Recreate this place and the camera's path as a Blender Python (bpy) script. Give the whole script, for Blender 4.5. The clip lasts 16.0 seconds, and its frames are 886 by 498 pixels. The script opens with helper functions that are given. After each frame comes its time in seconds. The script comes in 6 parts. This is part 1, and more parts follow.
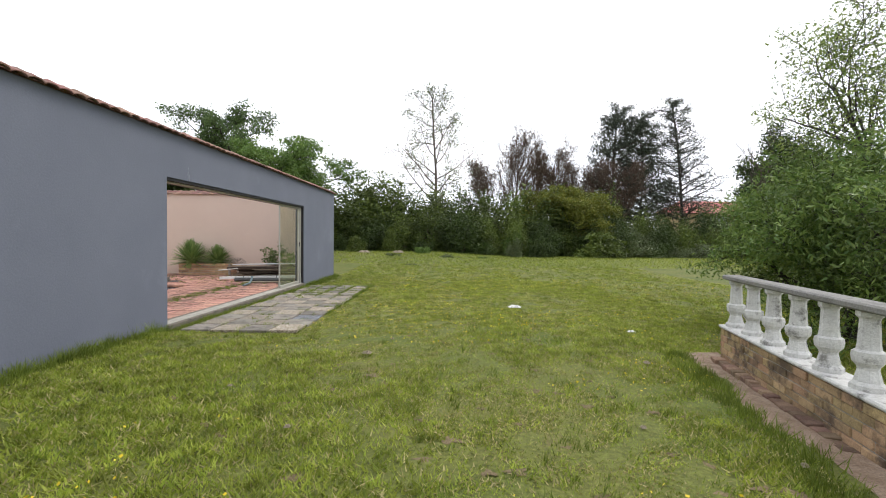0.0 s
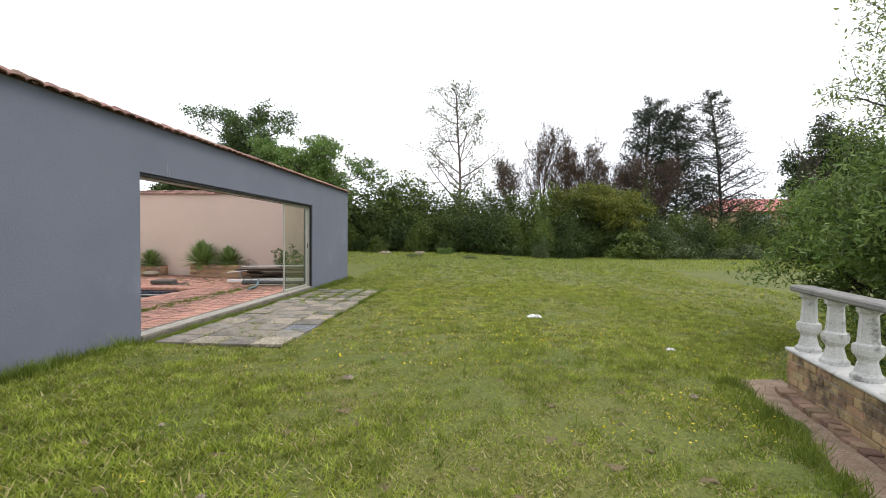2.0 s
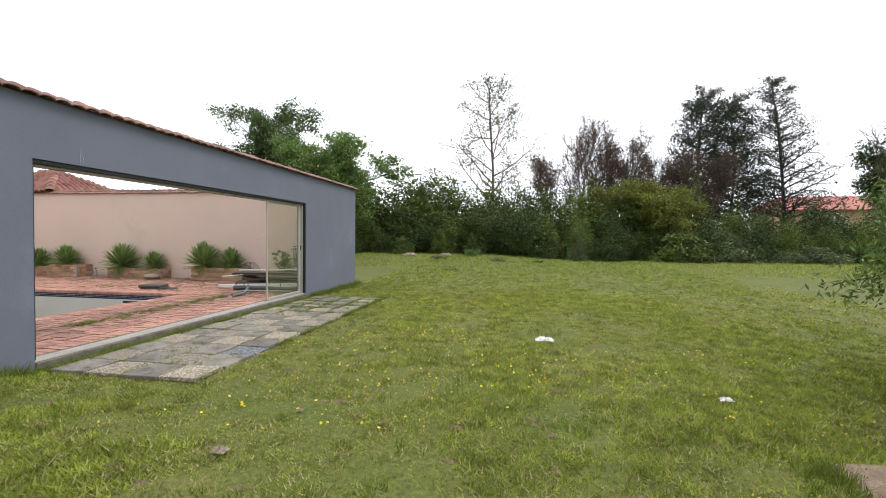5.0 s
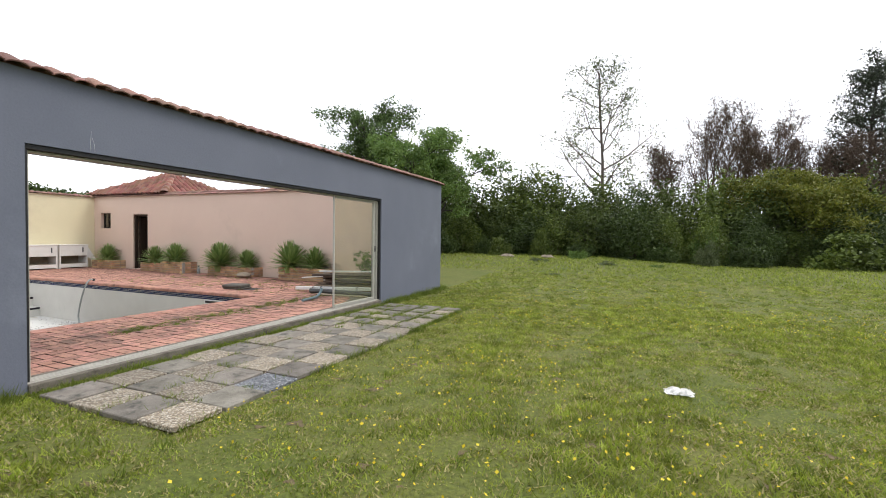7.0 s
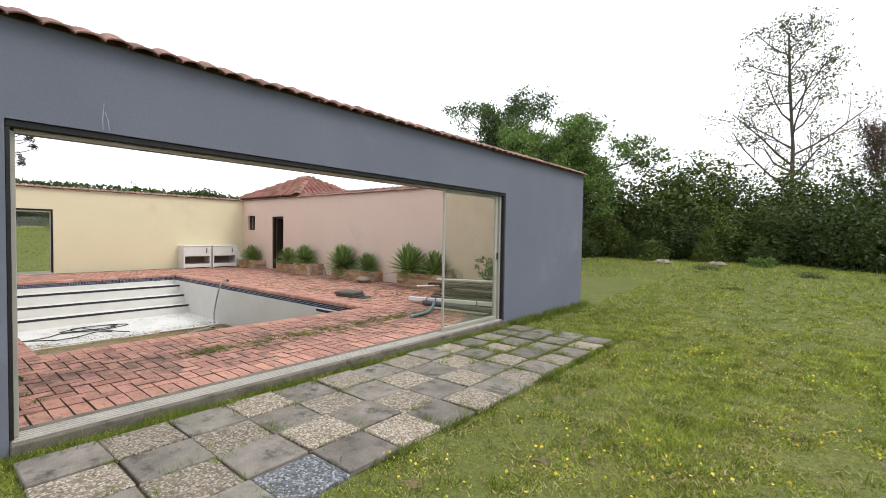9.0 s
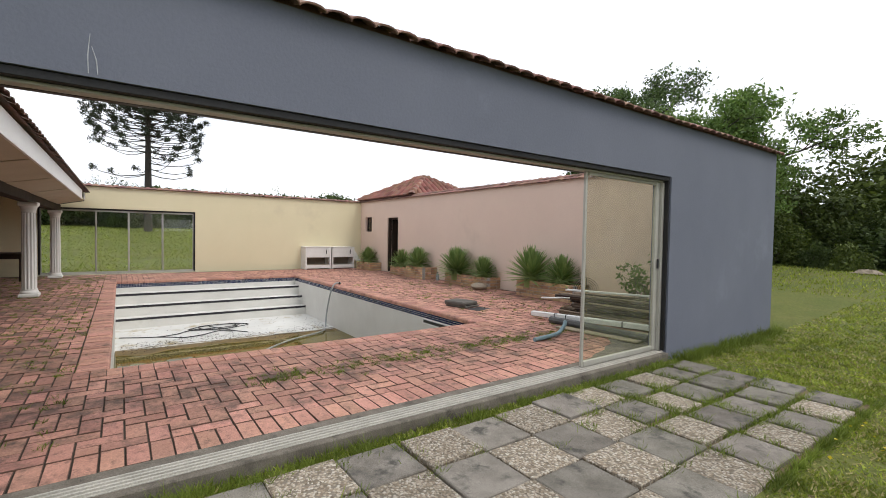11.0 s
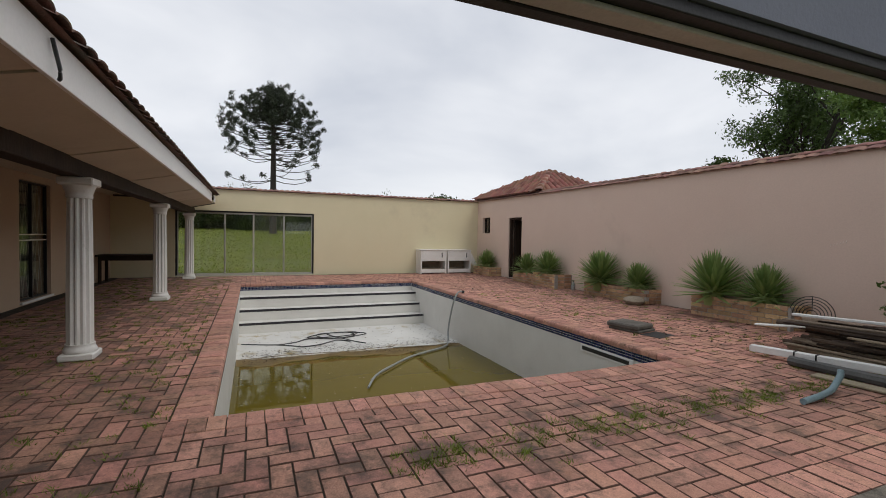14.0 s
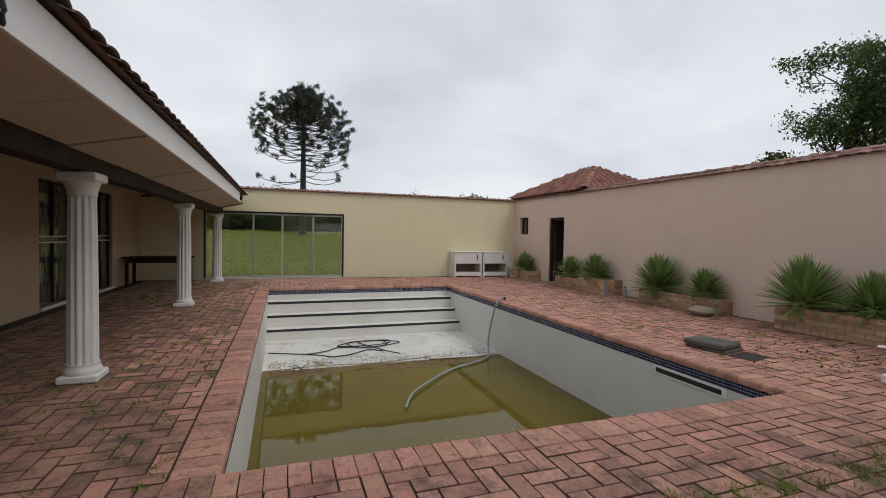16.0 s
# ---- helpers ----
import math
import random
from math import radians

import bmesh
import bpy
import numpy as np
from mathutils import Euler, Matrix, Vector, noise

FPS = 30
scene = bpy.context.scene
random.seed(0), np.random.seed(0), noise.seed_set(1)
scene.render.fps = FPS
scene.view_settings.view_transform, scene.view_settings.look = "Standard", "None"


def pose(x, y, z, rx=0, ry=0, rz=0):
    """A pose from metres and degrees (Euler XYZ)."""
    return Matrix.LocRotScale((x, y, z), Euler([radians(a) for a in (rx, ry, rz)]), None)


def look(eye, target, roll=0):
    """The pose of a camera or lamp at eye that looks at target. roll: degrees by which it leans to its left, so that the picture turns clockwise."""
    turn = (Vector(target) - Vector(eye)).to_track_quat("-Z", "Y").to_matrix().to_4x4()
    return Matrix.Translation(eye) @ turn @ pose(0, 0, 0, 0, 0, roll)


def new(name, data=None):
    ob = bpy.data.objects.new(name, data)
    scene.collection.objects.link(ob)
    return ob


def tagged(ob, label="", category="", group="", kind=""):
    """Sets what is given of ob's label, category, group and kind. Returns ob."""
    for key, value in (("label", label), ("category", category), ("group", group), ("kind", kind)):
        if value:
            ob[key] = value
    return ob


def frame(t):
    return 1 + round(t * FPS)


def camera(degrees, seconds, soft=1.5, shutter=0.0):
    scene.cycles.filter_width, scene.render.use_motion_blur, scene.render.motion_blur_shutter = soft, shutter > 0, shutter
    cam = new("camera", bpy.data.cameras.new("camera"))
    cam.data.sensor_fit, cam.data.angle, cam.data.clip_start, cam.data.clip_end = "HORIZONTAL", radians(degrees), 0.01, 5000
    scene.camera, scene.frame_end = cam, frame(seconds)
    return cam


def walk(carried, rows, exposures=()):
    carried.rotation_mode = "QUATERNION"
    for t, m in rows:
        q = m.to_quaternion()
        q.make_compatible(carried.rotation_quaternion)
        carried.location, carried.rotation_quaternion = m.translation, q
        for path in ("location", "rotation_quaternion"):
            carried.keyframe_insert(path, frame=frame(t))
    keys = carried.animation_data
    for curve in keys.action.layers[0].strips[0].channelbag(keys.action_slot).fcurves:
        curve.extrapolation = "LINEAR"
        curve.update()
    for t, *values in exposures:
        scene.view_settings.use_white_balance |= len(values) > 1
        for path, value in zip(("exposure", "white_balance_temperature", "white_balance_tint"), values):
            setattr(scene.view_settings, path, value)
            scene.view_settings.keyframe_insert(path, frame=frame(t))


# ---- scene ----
cam = camera(88.8, 16.0, soft=0.95)
PATH = [
    (0, (4.143, -12.76, 1.336), (4.112, -10.761, 1.286), 0.6),
    (0.5, (4.216, -12.533, 1.353), (4.157, -10.534, 1.301), 0.5),
    (1, (4.302, -12.31, 1.36), (4.212, -10.313, 1.308), 0.5),
    (1.5, (4.373, -12.076, 1.355), (4.255, -10.081, 1.304), 0.5),
    (2, (4.436, -11.828, 1.356), (4.281, -9.835, 1.305), 0.5),
    (2.5, (4.532, -11.551, 1.368), (4.344, -9.56, 1.314), 0.5),
    (3, (4.643, -11.296, 1.363), (4.428, -9.308, 1.311), 0.5),
    (3.5, (4.755, -11.034, 1.362), (4.513, -9.049, 1.313), 0.5),
    (6, (5.187, -9.452, 1.396), (4.678, -7.519, 1.342), 0.7),
    (6.5, (5.131, -8.984, 1.381), (4.485, -7.092, 1.327), 0.8),
    (7, (5.01, -8.488, 1.405), (4.237, -6.645, 1.348), 0.8),
    (7.5, (4.845, -7.996, 1.427), (3.96, -6.204, 1.365), 0.8),
    (8, (4.656, -7.558, 1.465), (3.642, -5.836, 1.401), 0.8),
    (8.5, (4.406, -7.103, 1.481), (3.26, -5.465, 1.414), 0.8),
    (9, (4.125, -6.662, 1.464), (2.851, -5.121, 1.4), 0.9),
    (11.5, (2.584, -5.417, 1.395), (0.901, -4.337, 1.335), 1.0),
    (12, (2.225, -5.352, 1.375), (0.498, -4.345, 1.314), 1.0),
    (12.5, (1.924, -5.316, 1.362), (0.16, -4.374, 1.304), 1.0),
    (13, (1.611, -5.307, 1.357), (-0.184, -4.426, 1.298), 1.0),
    (13.5, (1.337, -5.328, 1.378), (-0.482, -4.499, 1.32), 1.0),
    (14, (1.058, -5.353, 1.396), (-0.785, -4.576, 1.339), 1.0),
    (14.5, (0.789, -5.357, 1.41), (-1.073, -4.628, 1.351), 1.0),
    (15, (0.554, -5.332, 1.398), (-1.321, -4.639, 1.341), 0.9),
    (15.5, (0.328, -5.319, 1.4), (-1.553, -4.64, 1.343), 1.0),
    (16, (0.164, -5.293, 1.419), (-1.721, -4.627, 1.362), 1.0),
]
EXPOSURES = [(0.0, 0.83), (9.0, 0.83), (11.4, 0.47), (12.4, 0.15), (13.4, -0.04), (16.0, -0.15)]
walk(cam, [(t, look(eye, target, roll)) for t, eye, target, roll in PATH], EXPOSURES)

# ---- world and light ----
SUN_DIR = (0.50, 0.32, 0.80)
world = bpy.data.worlds.new("overcast_sky")
scene.world = world
world.use_nodes = True
wn, wl = world.node_tree.nodes, world.node_tree.links
wn.clear()


def wnode(kind, **kw):
    n = wn.new(kind)
    for k, v in kw.items():
        n.inputs[k].default_value = v
    return n


sky = wn.new("ShaderNodeTexSky")
sky.sky_type, sky.sun_disc = "NISHITA", False
sky.sun_elevation, sky.sun_rotation = radians(53), radians(57)
wco = wn.new("ShaderNodeTexCoord")
wmap = wn.new("ShaderNodeMapping")
wmap.inputs["Scale"].default_value = (1.0, 1.0, 2.4)
wnoise = wnode("ShaderNodeTexNoise", Scale=1.7, Detail=5.0, Roughness=0.48, Distortion=0.3)
wramp = wn.new("ShaderNodeValToRGB")
wramp.color_ramp.elements[0].position, wramp.color_ramp.elements[0].color = 0.32, (5.3, 5.65, 6.4, 1)
wramp.color_ramp.elements[1].position, wramp.color_ramp.elements[1].color = 0.66, (8.6, 8.75, 9.1, 1)
wmix = wn.new("ShaderNodeMix")
wmix.data_type = "RGBA"
wmix.inputs[0].default_value = 0.93
wbg = wnode("ShaderNodeBackground", Strength=0.115)
wout = wn.new("ShaderNodeOutputWorld")
wl.new(wco.outputs["Generated"], wmap.inputs["Vector"])
wl.new(wmap.outputs["Vector"], wnoise.inputs["Vector"])
wl.new(wnoise.outputs[0], wramp.inputs[0])
wl.new(sky.outputs[0], wmix.inputs[6])
wl.new(wramp.outputs[0], wmix.inputs[7])
wl.new(wmix.outputs[2], wbg.inputs["Color"])
wl.new(wbg.outputs[0], wout.inputs["Surface"])

sun_data = bpy.data.lights.new("sun", "SUN")
sun_data.energy, sun_data.angle, sun_data.color = 0.9, radians(25), (1.0, 0.96, 0.9)
sun_lamp = new("sun", sun_data)
sun_lamp.matrix_world = look((20 * SUN_DIR[0], 20 * SUN_DIR[1], 20 * SUN_DIR[2]), (0, 0, 0))

# ---- materials ----


def surf(name, c1, c2, scale=3.0, rough=0.8, bump=0.2, bump_scale=60.0, rand="", amount=0.25,
         stain=None, stain_scale=0.8, stain_at=0.55, fine=0.35, metal=0.0, streak=0.0, spec=0.4):
    """A procedural surface: two colours over a broad noise, fine grain, stains and bump, in world metres."""
    m = bpy.data.materials.new(name)
    m.use_nodes = True
    n, l = m.node_tree.nodes, m.node_tree.links
    b = n["Principled BSDF"]
    geo = n.new("ShaderNodeNewGeometry")
    vec = geo.outputs["Position"]
    if streak:
        mp = n.new("ShaderNodeMapping")
        mp.inputs["Scale"].default_value = (1, 1, streak)
        l.new(vec, mp.inputs["Vector"])
        vec = mp.outputs["Vector"]

    def noise_node(s, detail=5.0, rgh=0.6):
        k = n.new("ShaderNodeTexNoise")
        k.inputs["Scale"].default_value, k.inputs["Detail"].default_value = s, detail
        k.inputs["Roughness"].default_value = rgh
        l.new(vec, k.inputs["Vector"])
        return k

    def mix(fac, a, c, blend="MIX"):
        k = n.new("ShaderNodeMix")
        k.data_type, k.blend_type = "RGBA", blend
        for sock, val in ((0, fac), (6, a), (7, c)):
            if isinstance(val, (int, float)):
                k.inputs[sock].default_value = val
            elif isinstance(val, tuple):
                k.inputs[sock].default_value = (*val[:3], 1)
            else:
                l.new(val, k.inputs[sock])
        return k.outputs[2]

    def ramp(src, lo, hi):
        k = n.new("ShaderNodeMapRange")
        k.inputs["From Min"].default_value, k.inputs["From Max"].default_value = lo, hi
        l.new(src, k.inputs["Value"])
        return k.outputs[0]

    broad = noise_node(scale)
    col = mix(ramp(broad.outputs[0], 0.3, 0.7), c1, c2)
    grain = noise_node(bump_scale, 4.0)
    if fine:
        g = n.new("ShaderNodeMapRange")
        g.inputs["From Min"].default_value, g.inputs["From Max"].default_value = 0.25, 0.75
        g.inputs["To Min"].default_value, g.inputs["To Max"].default_value = 1 - fine, 1 + fine * 0.6
        l.new(grain.outputs[0], g.inputs["Value"])
        hsv = n.new("ShaderNodeHueSaturation")
        l.new(g.outputs[0], hsv.inputs["Value"])
        l.new(col, hsv.inputs["Color"])
        col = hsv.outputs[0]
    if rand:
        src = n.new("ShaderNodeObjectInfo").outputs["Random"] if rand == "object" else geo.outputs["Random Per Island"]
        g = n.new("ShaderNodeMapRange")
        g.inputs["To Min"].default_value, g.inputs["To Max"].default_value = 1 - amount, 1 + amount
        l.new(src, g.inputs["Value"])
        hsv = n.new("ShaderNodeHueSaturation")
        l.new(g.outputs[0], hsv.inputs["Value"])
        mul = n.new("ShaderNodeMath")
        mul.operation = "MULTIPLY_ADD"
        mul.inputs[1].default_value, mul.inputs[2].default_value = 7.31, 0.0
        l.new(src, mul.inputs[0])
        fr = n.new("ShaderNodeMath")
        fr.operation = "FRACT"
        l.new(mul.outputs[0], fr.inputs[0])
        h = n.new("ShaderNodeMapRange")
        h.inputs["To Min"].default_value, h.inputs["To Max"].default_value = 0.5 - 0.06 * amount, 0.5 + 0.06 * amount
        l.new(fr.outputs[0], h.inputs["Value"])
        l.new(h.outputs[0], hsv.inputs["Hue"])
        l.new(col, hsv.inputs["Color"])
        col = hsv.outputs[0]
    if stain:
        st = noise_node(stain_scale, 8.0, 0.68)
        col = mix(ramp(st.outputs[0], stain_at, stain_at + 0.13), col, stain)
    l.new(col, b.inputs["Base Color"])
    b.inputs["Roughness"].default_value = rough
    b.inputs["Metallic"].default_value = metal
    b.inputs["Specular IOR Level"].default_value = spec
    if bump:
        bp = n.new("ShaderNodeBump")
        bp.inputs["Strength"].default_value = bump
        bp.inputs["Distance"].default_value = 0.01
        l.new(grain.outputs[0], bp.inputs["Height"])
        l.new(bp.outputs[0], b.inputs["Normal"])
    return m


def leafy(name, c1, c2, amount=0.35, glow=0.3, rough=0.55, broad=0.9):
    """Leaves: each its own shade, with light passing through."""
    m = bpy.data.materials.new(name)
    m.use_nodes = True
    n, l = m.node_tree.nodes, m.node_tree.links
    b, out = n["Principled BSDF"], n["Material Output"]
    geo = n.new("ShaderNodeNewGeometry")
    mixc = n.new("ShaderNodeMix")
    mixc.data_type = "RGBA"
    mixc.inputs[6].default_value, mixc.inputs[7].default_value = (*c1, 1), (*c2, 1)
    l.new(geo.outputs["Random Per Island"], mixc.inputs[0])
    big = n.new("ShaderNodeTexNoise")
    big.inputs["Scale"].default_value = broad
    big.inputs["Detail"].default_value = 4.0
    l.new(geo.outputs["Position"], big.inputs["Vector"])
    mr = n.new("ShaderNodeMapRange")
    mr.inputs["From Min"].default_value, mr.inputs["From Max"].default_value = 0.3, 0.7
    mr.inputs["To Min"].default_value, mr.inputs["To Max"].default_value = 1 - amount, 1 + amount
    l.new(big.outputs[0], mr.inputs["Value"])
    hsv = n.new("ShaderNodeHueSaturation")
    l.new(mr.outputs[0], hsv.inputs["Value"])
    l.new(mixc.outputs[2], hsv.inputs["Color"])
    l.new(hsv.outputs[0], b.inputs["Base Color"])
    b.inputs["Roughness"].default_value = rough
    b.inputs["Specular IOR Level"].default_value = 0.3
    tr = n.new("ShaderNodeBsdfTranslucent")
    l.new(hsv.outputs[0], tr.inputs["Color"])
    ms = n.new("ShaderNodeMixShader")
    ms.inputs[0].default_value = glow
    l.new(b.outputs[0], ms.inputs[1])
    l.new(tr.outputs[0], ms.inputs[2])
    l.new(ms.outputs[0], out.inputs["Surface"])
    return m


def pane(name, tint, dirt=0.06):
    """Clear window glass with a thin film of dust."""
    m = bpy.data.materials.new(name)
    m.use_nodes = True
    n, l = m.node_tree.nodes, m.node_tree.links
    out = n["Material Output"]
    n.remove(n["Principled BSDF"])
    tp = n.new("ShaderNodeBsdfTransparent")
    tp.inputs["Color"].default_value = (*tint, 1)
    gl = n.new("ShaderNodeBsdfGlossy")
    gl.inputs["Roughness"].default_value = 0.01
    lw = n.new("ShaderNodeLayerWeight")
    lw.inputs["Blend"].default_value = 0.5
    pw = n.new("ShaderNodeMath")
    pw.operation = "POWER"
    pw.inputs[1].default_value = 4.5
    l.new(lw.outputs["Facing"], pw.inputs[0])
    fr = n.new("ShaderNodeMath")
    fr.operation = "MULTIPLY_ADD"
    fr.inputs[1].default_value, fr.inputs[2].default_value = 0.8, 0.035
    l.new(pw.outputs[0], fr.inputs[0])
    m1 = n.new("ShaderNodeMixShader")
    l.new(fr.outputs[0], m1.inputs[0])
    l.new(tp.outputs[0], m1.inputs[1])
    l.new(gl.outputs[0], m1.inputs[2])
    df = n.new("ShaderNodeBsdfDiffuse")
    df.inputs["Color"].default_value = (0.55, 0.55, 0.5, 1)
    ns = n.new("ShaderNodeTexNoise")
    ns.inputs["Scale"].default_value = 3.0
    ns.inputs["Detail"].default_value = 6.0
    geo = n.new("ShaderNodeNewGeometry")
    l.new(geo.outputs["Position"], ns.inputs["Vector"])
    mr = n.new("ShaderNodeMapRange")
    mr.inputs["From Min"].default_value, mr.inputs["From Max"].default_value = 0.35, 0.75
    mr.inputs["To Min"].default_value, mr.inputs["To Max"].default_value = dirt * 0.4, dirt * 2
    l.new(ns.outputs[0], mr.inputs["Value"])
    m2 = n.new("ShaderNodeMixShader")
    l.new(mr.outputs[0], m2.inputs[0])
    l.new(m1.outputs[0], m2.inputs[1])
    l.new(df.outputs[0], m2.inputs[2])
    l.new(m2.outputs[0], out.inputs["Surface"])
    return m


M_GREY = surf("grey_wall_paint", (0.138, 0.149, 0.188), (0.160, 0.171, 0.212), 0.9, 0.85, 0.25, 45, fine=0.06,
              stain=(0.185, 0.20, 0.243), stain_scale=0.55, stain_at=0.6)
M_PINK = surf("pink_plaster", (0.615, 0.475, 0.39), (0.655, 0.51, 0.42), 0.8, 0.88, 0.2, 40, fine=0.05,
              stain=(0.57, 0.44, 0.36), stain_scale=0.6, stain_at=0.6)
M_YELLOW = surf("yellow_plaster", (0.67, 0.60, 0.395), (0.71, 0.635, 0.43), 0.8, 0.88, 0.2, 40, fine=0.05,
                stain=(0.62, 0.55, 0.37), stain_scale=0.5, stain_at=0.6)
M_SCRATCH = surf("pale_scuffed_paint", (0.42, 0.43, 0.45), (0.5, 0.5, 0.52), 8, 0.9, 0.1, 60)
M_SMUDGE = surf("pale_plaster_smudge", (0.68, 0.57, 0.49), (0.74, 0.63, 0.55), 8, 0.9, 0.1, 60)
M_HOUSE = surf("house_plaster", (0.46, 0.34, 0.24), (0.50, 0.38, 0.27), 0.8, 0.88, 0.2, 40, fine=0.05)
M_TILE = surf("clay_roof_tile", (0.19, 0.075, 0.052), (0.26, 0.115, 0.08), 2.5, 0.85, 0.4, 90, rand="island", amount=0.35,
              stain=(0.20, 0.13, 0.10), stain_scale=5, stain_at=0.52)
M_TILE_OLD = surf("old_roof_tile", (0.13, 0.075, 0.055), (0.19, 0.11, 0.08), 2.5, 0.9, 0.5, 80, rand="island", amount=0.35,
                  stain=(0.09, 0.08, 0.065), stain_scale=4, stain_at=0.48)
M_MORTAR = surf("grey_mortar", (0.30, 0.28, 0.25), (0.38, 0.36, 0.32), 5, 0.9, 0.5, 120)


def paver_material(name, source, c1, c2, moss=0.0):
    """Salmon clay pavers: each its own shade, speckled, with dirt in blotches and along a damp strip by the wall opening."""
    m = bpy.data.materials.new(name)
    m.use_nodes = True
    n, l = m.node_tree.nodes, m.node_tree.links
    b = n["Principled BSDF"]
    geo = n.new("ShaderNodeNewGeometry")

    def noise_out(scale, detail, rough=0.6):
        k = n.new("ShaderNodeTexNoise")
        k.inputs["Scale"].default_value, k.inputs["Detail"].default_value, k.inputs["Roughness"].default_value = scale, detail, rough
        l.new(geo.outputs["Position"], k.inputs["Vector"])
        return k.outputs[0]

    def span(src, lo, hi, a=0.0, c=1.0):
        k = n.new("ShaderNodeMapRange")
        for key, val in (("From Min", lo), ("From Max", hi), ("To Min", a), ("To Max", c)):
            k.inputs[key].default_value = val
        l.new(src, k.inputs["Value"])
        return k.outputs[0]

    def maths(op, a, c):
        k = n.new("ShaderNodeMath")
        k.operation = op
        for i, val in enumerate((a, c)):
            if isinstance(val, (int, float)):
                k.inputs[i].default_value = val
            else:
                l.new(val, k.inputs[i])
        return k.outputs[0]

    def mix(fac, a, c):
        k = n.new("ShaderNodeMix")
        k.data_type = "RGBA"
        for sock, val in ((0, fac), (6, a), (7, c)):
            if isinstance(val, tuple):
                k.inputs[sock].default_value = (*val, 1)
            else:
                l.new(val, k.inputs[sock])
        return k.outputs[2]

    def shade(col, value, hue=None):
        k = n.new("ShaderNodeHueSaturation")
        l.new(value, k.inputs["Value"])
        if hue:
            l.new(hue, k.inputs["Hue"])
        l.new(col, k.inputs["Color"])
        return k.outputs[0]

    rnd = n.new("ShaderNodeObjectInfo").outputs["Random"] if source == "object" else geo.outputs["Random Per Island"]
    other = maths("FRACT", maths("MULTIPLY", rnd, 7.31), 0.0)
    col = mix(span(noise_out(2.2, 4), 0.3, 0.7), c1, c2)
    col = shade(col, span(rnd, 0, 1, 0.80, 1.20), span(other, 0, 1, 0.493, 0.508))
    fine = noise_out(120, 4)
    col = shade(col, span(fine, 0.25, 0.75, 0.70, 1.28))
    col = shade(col, span(noise_out(28, 5, 0.7), 0.28, 0.72, 0.80, 1.17))
    sep = n.new("ShaderNodeSeparateXYZ")
    l.new(geo.outputs["Position"], sep.inputs[0])
    strip = span(maths("ABSOLUTE", maths("ADD", sep.outputs[0], 1.55), 0.0), 0.10, 0.9, 0.105, 0.0)
    wall_side = span(sep.outputs[1], 0.4, 2.2, 0.0, 0.075)
    dirt = maths("ADD", maths("ADD", noise_out(3.4, 9, 0.72), strip), wall_side)
    col = mix(maths("MULTIPLY", span(dirt, 0.53 - moss, 0.70 - moss), 0.78), col, (0.060, 0.052, 0.042))
    col = mix(maths("MULTIPLY", span(noise_out(11, 8, 0.75), 0.535, 0.66), 0.65), col, (0.075, 0.058, 0.048))
    l.new(col, b.inputs["Base Color"])
    b.inputs["Roughness"].default_value = 0.85
    b.inputs["Specular IOR Level"].default_value = 0.35
    bp = n.new("ShaderNodeBump")
    bp.inputs["Strength"].default_value, bp.inputs["Distance"].default_value = 0.6, 0.008
    l.new(fine, bp.inputs["Height"])
    l.new(bp.outputs[0], b.inputs["Normal"])
    return m


M_PAVER = paver_material("clay_paver", "object", (0.42, 0.205, 0.15), (0.52, 0.275, 0.205))
M_PAVER_FAR = paver_material("clay_paver_field", "island", (0.42, 0.205, 0.15), (0.52, 0.275, 0.205))
# Moss, plus the veranda's shade put into a darker paver colour.
M_PAVER_MOSS_SHADE = paver_material("mossy_shaded_clay_paver", "island", (0.30, 0.155, 0.11), (0.40, 0.215, 0.155), 0.075)
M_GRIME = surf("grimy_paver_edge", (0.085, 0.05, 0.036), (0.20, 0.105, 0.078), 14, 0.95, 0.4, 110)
M_JOINT = surf("dark_sandy_joint", (0.028, 0.023, 0.015), (0.06, 0.049, 0.033), 3, 0.95, 0.6, 150)
M_CONCRETE = surf("weathered_concrete", (0.125, 0.107, 0.083), (0.235, 0.205, 0.165), 4.5, 0.92, 0.7, 130, fine=0.45,
                  stain=(0.07, 0.062, 0.048), stain_scale=4.0, stain_at=0.53)
M_SLAB = surf("grey_paving_slab", (0.155, 0.136, 0.11), (0.30, 0.27, 0.228), 4.5, 0.9, 0.6, 150, rand="object", amount=0.22, fine=0.45,
              stain=(0.075, 0.07, 0.058), stain_scale=5.5, stain_at=0.53)
M_WHITE = surf("white_paint_weathered", (0.68, 0.67, 0.63), (0.76, 0.75, 0.71), 3, 0.6, 0.15, 50, fine=0.06,
               stain=(0.50, 0.48, 0.42), stain_scale=6, stain_at=0.62)
M_FASCIA = surf("white_fascia_paint", (0.80, 0.79, 0.76), (0.84, 0.83, 0.80), 2, 0.6, 0.1, 30, fine=0.04)
M_SOFFIT = surf("cream_soffit_board", (0.50, 0.43, 0.34), (0.56, 0.49, 0.39), 1.2, 0.8, 0.1, 30, fine=0.05,
                stain=(0.42, 0.35, 0.26), stain_scale=1.5, stain_at=0.6)
M_DARKWOOD = surf("dark_stained_timber", (0.026, 0.017, 0.012), (0.046, 0.03, 0.021), 4, 0.8, 0.4, 60, streak=0.2, spec=0.2)
M_ALU = surf("aged_white_aluminium", (0.38, 0.365, 0.315), (0.47, 0.455, 0.40), 4, 0.45, 0.1, 80, fine=0.12, metal=0.15)
